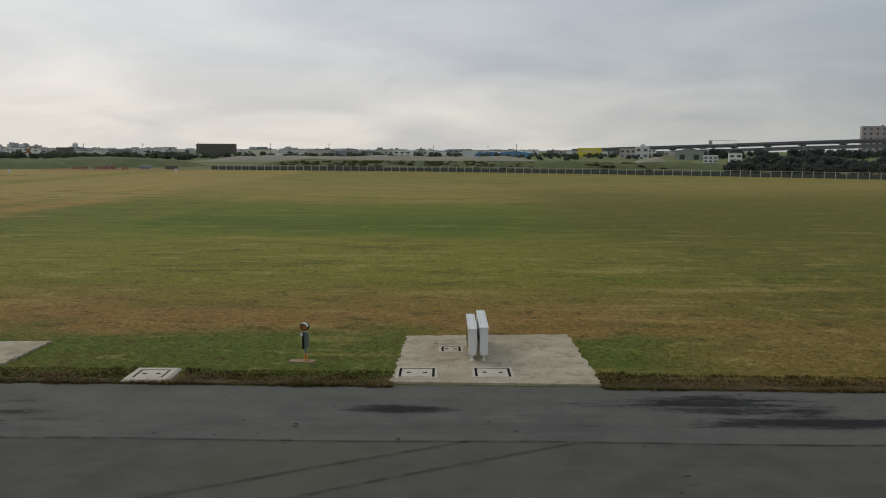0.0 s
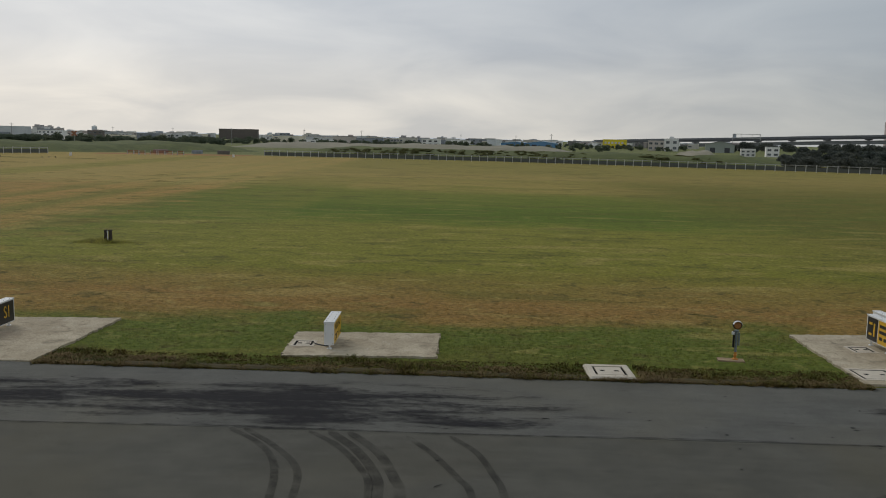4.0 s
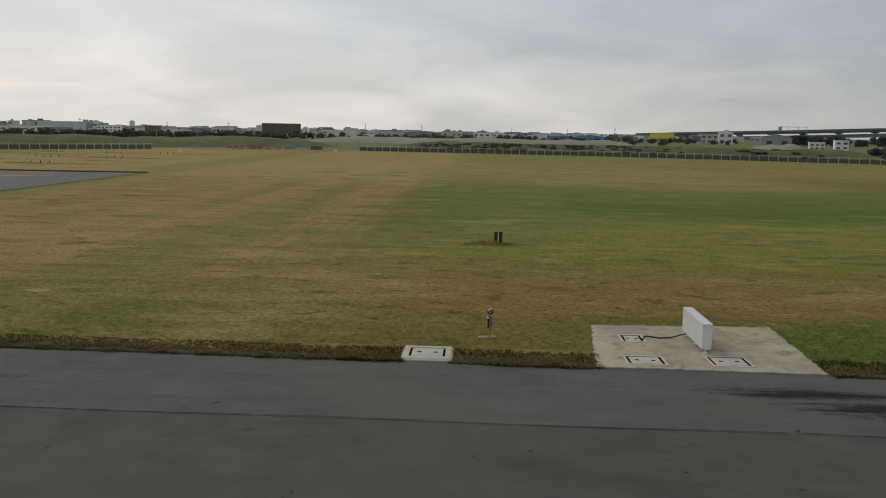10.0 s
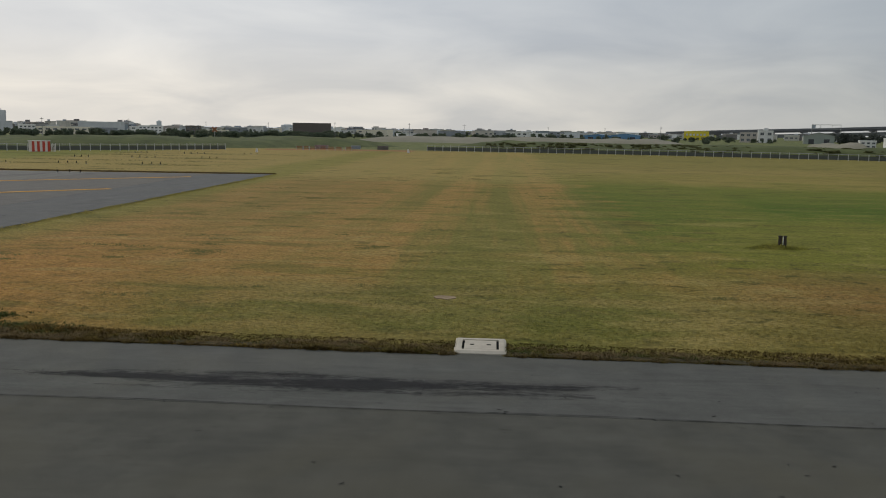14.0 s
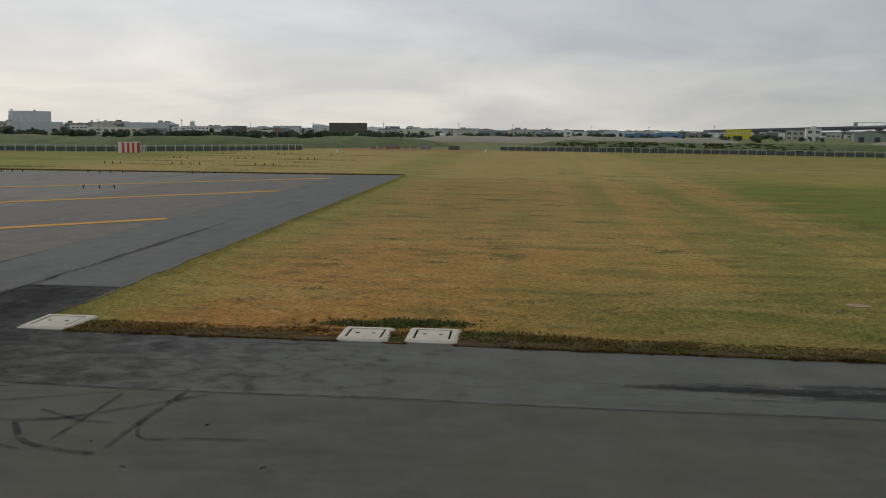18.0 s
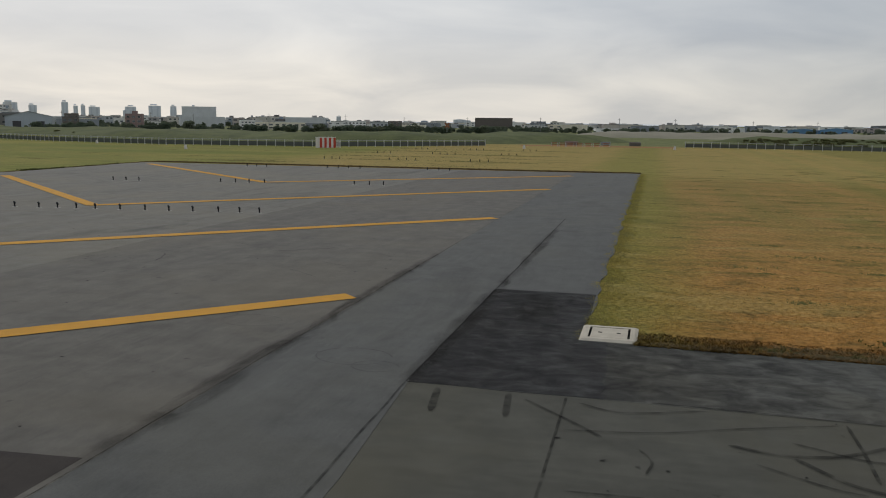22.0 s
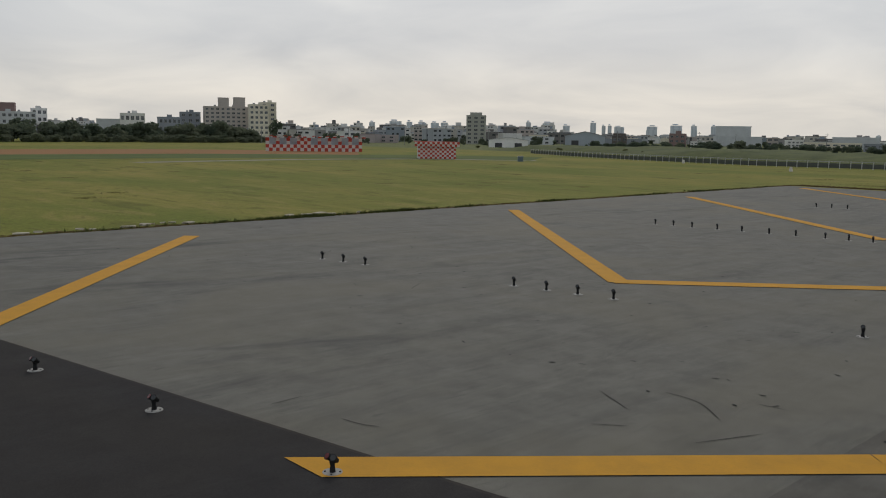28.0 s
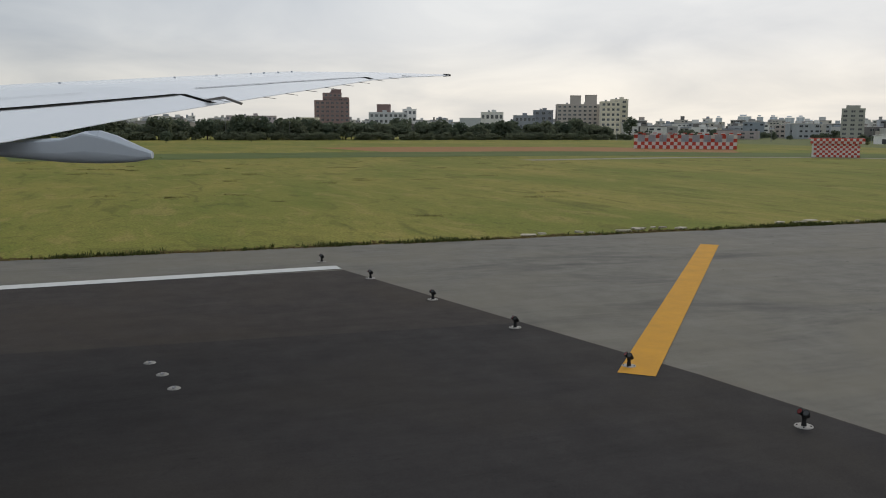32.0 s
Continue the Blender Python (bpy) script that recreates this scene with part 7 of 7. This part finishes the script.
# low hills on the horizon; their own glow stands in for haze
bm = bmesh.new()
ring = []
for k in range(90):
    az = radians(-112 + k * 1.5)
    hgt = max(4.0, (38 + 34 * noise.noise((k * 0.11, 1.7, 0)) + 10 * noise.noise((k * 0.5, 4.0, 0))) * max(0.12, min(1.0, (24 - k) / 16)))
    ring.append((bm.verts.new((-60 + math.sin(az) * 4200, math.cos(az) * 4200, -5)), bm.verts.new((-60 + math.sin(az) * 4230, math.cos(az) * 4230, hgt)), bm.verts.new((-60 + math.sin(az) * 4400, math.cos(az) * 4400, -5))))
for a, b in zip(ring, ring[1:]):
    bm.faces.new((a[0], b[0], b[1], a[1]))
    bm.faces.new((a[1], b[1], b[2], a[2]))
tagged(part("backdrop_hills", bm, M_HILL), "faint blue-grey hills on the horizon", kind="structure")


# ---- the aircraft's wing, where it stands at the end of the turn ----
M_WING = surface("wing_paint", (0.93, 0.94, 0.955), (0.88, 0.895, 0.915), 0.5, 6.0, 0.24, amount=0.5, relief=0.02)
for m in (M_WING,):
    skin = m.node_tree.nodes["Principled BSDF"]
    skin.inputs["Coat Weight"].default_value, skin.inputs["Coat Roughness"].default_value, skin.inputs["Coat IOR"].default_value = 1.0, 0.12, 1.7
M_FAIRING = surface("fairing_paint", (0.50, 0.54, 0.59), (0.45, 0.49, 0.54), 0.6, 8.0, 0.4, amount=0.4, relief=0.02)
M_TAUPE = surface("bare_metal_taupe", (0.20, 0.185, 0.17), (0.13, 0.12, 0.11), 4.0, 30.0, 0.5)
yw = radians(69.553)
AIR = Matrix(((-math.sin(yw), -math.cos(yw), 0, -96.745), (math.cos(yw), -math.sin(yw), 0, -9.786), (0, 0, 1, 5.78), (0, 0, 0, 1)))  # x outboard, y forward, z up from the eye
wing = empty("aircraft_wing", AIR, "pale grey airliner wing with flap and raked tip", "wing")
# outboard distance, trailing edge forward and up, chord, flap chord
ST = [(11.0, 8.65, -0.72, 8.0, 3.4), (14.0, 7.11, -0.25, 6.9, 2.42), (16.0, 6.10, 0.10, 6.2, 1.64), (18.4, 4.90, 0.47, 5.4, 1.13), (18.8, 4.70, 0.53, 5.3, 1.09), (18.9, 4.66, 0.543, 5.265, 0.0), (25.0, 2.06, 1.37, 3.1, 0.0), (27.0, 1.0, 1.58, 1.9, 0.0), (28.5, -0.21, 1.72, 0.45, 0.0)]


def wing_z(u, c, zt, top):
    th = 0.105 * c * (1 - 0.15) * (2.2 * u * (1 - u) ** 0.5 * (1.0 if top else 0.75)) * 0.62
    return zt + 0.035 * c * u + (th if top else -th) + (0.008 if top else -0.008)


def loft_wing(name, stations, span, material, top_drop=0.0):
    """A skin between two shares of the chord, closed all round. span(c, flap) gives the shares, 0 at the trailing edge."""
    bm = bmesh.new()
    rings = []
    for d, ft, zt, c, fl in stations:
        a, b = span(c, fl)
        us = [a + (b - a) * k / 14 for k in range(15)]
        ring = [bm.verts.new((d, ft + c * u, wing_z(u, c, zt, True) - top_drop)) for u in us]
        ring += [bm.verts.new((d, ft + c * u, wing_z(u, c, zt, False))) for u in us[::-1]]
        rings.append(ring)
    n = len(rings[0])
    for r0, r1 in zip(rings, rings[1:]):
        for i in range(n):
            f = bm.faces.new((r0[i], r0[(i + 1) % n], r1[(i + 1) % n], r1[i]))
            f.smooth = i != n // 2 - 1 and i != n - 1
    bm.faces.new(rings[0])
    bm.faces.new(rings[-1][::-1])
    bmesh.ops.recalc_face_normals(bm, faces=bm.faces[:])
    for f in bm.faces:
        if not f.smooth:
            for e in f.edges:
                e.smooth = False
    return part(name, bm, material, wing)


loft_wing("wing_box", ST, lambda c, fl: (fl / c + 0.010 if fl else 0.0, 1.0), M_WING)
loft_wing("flap", ST[:5], lambda c, fl: (0.0, fl / c - 0.006), M_WING, 0.004)
bm = bmesh.new()
rows = []
for d, ft, zt, c, fl in ST[:5]:
    for_u = [(fl / c) - 0.012, (fl / c) + 0.017]
    rows.append([bm.verts.new((d, ft + c * u, wing_z(u, c, zt, True) + 0.010)) for u in for_u])
for a, b in zip(rows, rows[1:]):
    bm.faces.new((a[0], a[1], b[1], b[0]))
part("flap_gap", bm, M_GAP, wing, "dark gap ahead of the flap")


def skin_line(name, pts, w):
    """A thin dark panel joint on the upper skin; pts: outboard distance and share of the chord."""
    bm = bmesh.new()
    rows = []
    for d, u in pts:
        k = next(i for i in range(len(ST) - 1) if ST[i][0] <= d <= ST[i + 1][0])
        s = (d - ST[k][0]) / (ST[k + 1][0] - ST[k][0])
        ft, zt, c = (ST[k][j] + (ST[k + 1][j] - ST[k][j]) * s for j in (1, 2, 3))
        rows.append([bm.verts.new((d, ft + c * u + o, wing_z(u, c, zt, True) + 0.012)) for o in (-w / 2, w / 2)])
    for a, b in zip(rows, rows[1:]):
        bm.faces.new((a[0], a[1], b[1], b[0]))
    part(name, bm, M_GAP, wing)


skin_line("panel_joint", [(14.5, 0.52), (15.3, 0.48), (16.0, 0.44), (17.0, 0.42), (17.8, 0.40)], 0.018)
skin_line("aileron_joint", [(19.8, 0.295), (20.5, 0.28), (21.5, 0.26), (22.5, 0.24), (23.5, 0.20), (24.5, 0.17), (25.2, 0.13)], 0.05)
skin_line("flap_end_gap", [(18.46, 0.015), (18.6, 0.09), (18.75, 0.16), (18.88, 0.205)], 0.20)
skin_line("aileron_end_gap", [(24.98, 0.005), (25.06, 0.05), (25.14, 0.10), (25.2, 0.13)], 0.22)
bm = bmesh.new()
outline = ((5.14, 0.585), (4.72, 0.655), (4.34, 0.52), (4.37, 0.475), (4.72, 0.60), (5.06, 0.555))
near, off = [bm.verts.new((18.46, f, z)) for f, z in outline], [bm.verts.new((18.60, f, z)) for f, z in outline]
bm.faces.new(near)
bm.faces.new(off[::-1])
for i in range(6):
    bm.faces.new((near[i], near[(i + 1) % 6], off[(i + 1) % 6], off[i]))
bmesh.ops.recalc_face_normals(bm, faces=bm.faces[:])
part("flap_end_plate", bm, M_TAUPE, wing, "dark grey-brown flap end plate")
# flap track fairing
bm = bmesh.new()
rings = []
# forward distance, keel, shoulder and ridge heights, half width: slab sides under a sloping, chamfered back
for f, zb, zs, zr, hw in ((5.01, -0.545, -0.455, -0.425, 0.07), (5.30, -0.604, -0.360, -0.300, 0.13), (5.60, -0.624, -0.245, -0.160, 0.18), (5.88, -0.634, -0.165, -0.075, 0.21), (6.12, -0.632, -0.118, -0.085, 0.23), (6.50, -0.622, -0.230, -0.200, 0.25), (7.60, -0.525, -0.300, -0.260, 0.29), (9.0, -0.42, -0.18, -0.10, 0.28), (10.6, -0.26, -0.16, -0.12, 0.08)):
    h = zs - zb
    half = [(0.0, zb), (-0.45, zb + 0.03 * h), (-0.80, zb + 0.16 * h), (-0.97, zb + 0.42 * h), (-1.0, zs - 0.06 * h), (-0.94, zs), (-0.25, zr), (0.0, zr + 0.005)]
    ring = half + [(-o, z) for o, z in half[-2:0:-1]]
    rings.append([bm.verts.new((14.68 + hw * o, f, z)) for o, z in ring])
for r0, r1 in zip(rings, rings[1:]):
    for i in range(len(r0)):
        bm.faces.new((r0[i], r0[(i + 1) % len(r0)], r1[(i + 1) % len(r0)], r1[i])).smooth = i in (0, 1, 2, 11, 12, 13)
bm.faces.new(rings[0])
bm.faces.new(rings[-1][::-1])
bmesh.ops.recalc_face_normals(bm, faces=bm.faces[:])
part("flap_fairing", bm, M_FAIRING, wing, "blue-grey canoe-shaped flap fairing")
for k in range(9):
    d = 20.0 + k * 0.85
    s = (d - 18.8) / 6.2
    ft, zt = 4.70 + (2.06 - 4.70) * s, 0.53 + (1.37 - 0.53) * s
    bm = bmesh.new()
    cyl(bm, 0.008, 0.004, 0, 0.30, 6, m=Matrix.Translation((d, ft, zt)) @ Matrix.Rotation(radians(97), 4, "X") @ Matrix.Rotation(radians(10), 4, "Y"))
    part("static_wick", bm, M_BLACK, wing)
for d in (18.95, 21.5, 22.6, 23.6, 24.0, 24.45, 24.9):
    s = (d - 18.8) / 6.2
    ft, zt, c = 4.70 - 2.64 * s, 0.53 + 0.84 * s, 5.3 - 2.2 * s
    bm = bmesh.new()
    box(bm, d - 0.004, d + 0.004, ft + c * 0.72, ft + c * 0.72 + 0.055, wing_z(0.72, c, zt, True) - 0.01, wing_z(0.72, c, zt, True) + 0.022)
    part("vortex_generator", bm, M_FAIRING, wing)
bm = bmesh.new()
cyl(bm, 0.05, 0.03, -0.12, 0.12, 10, m=Matrix.Translation((28.48, -0.1, 1.73)) @ Matrix.Rotation(radians(90), 4, "X"))
part("tip_light", bm, M_BLACK, wing, "dark tip light")
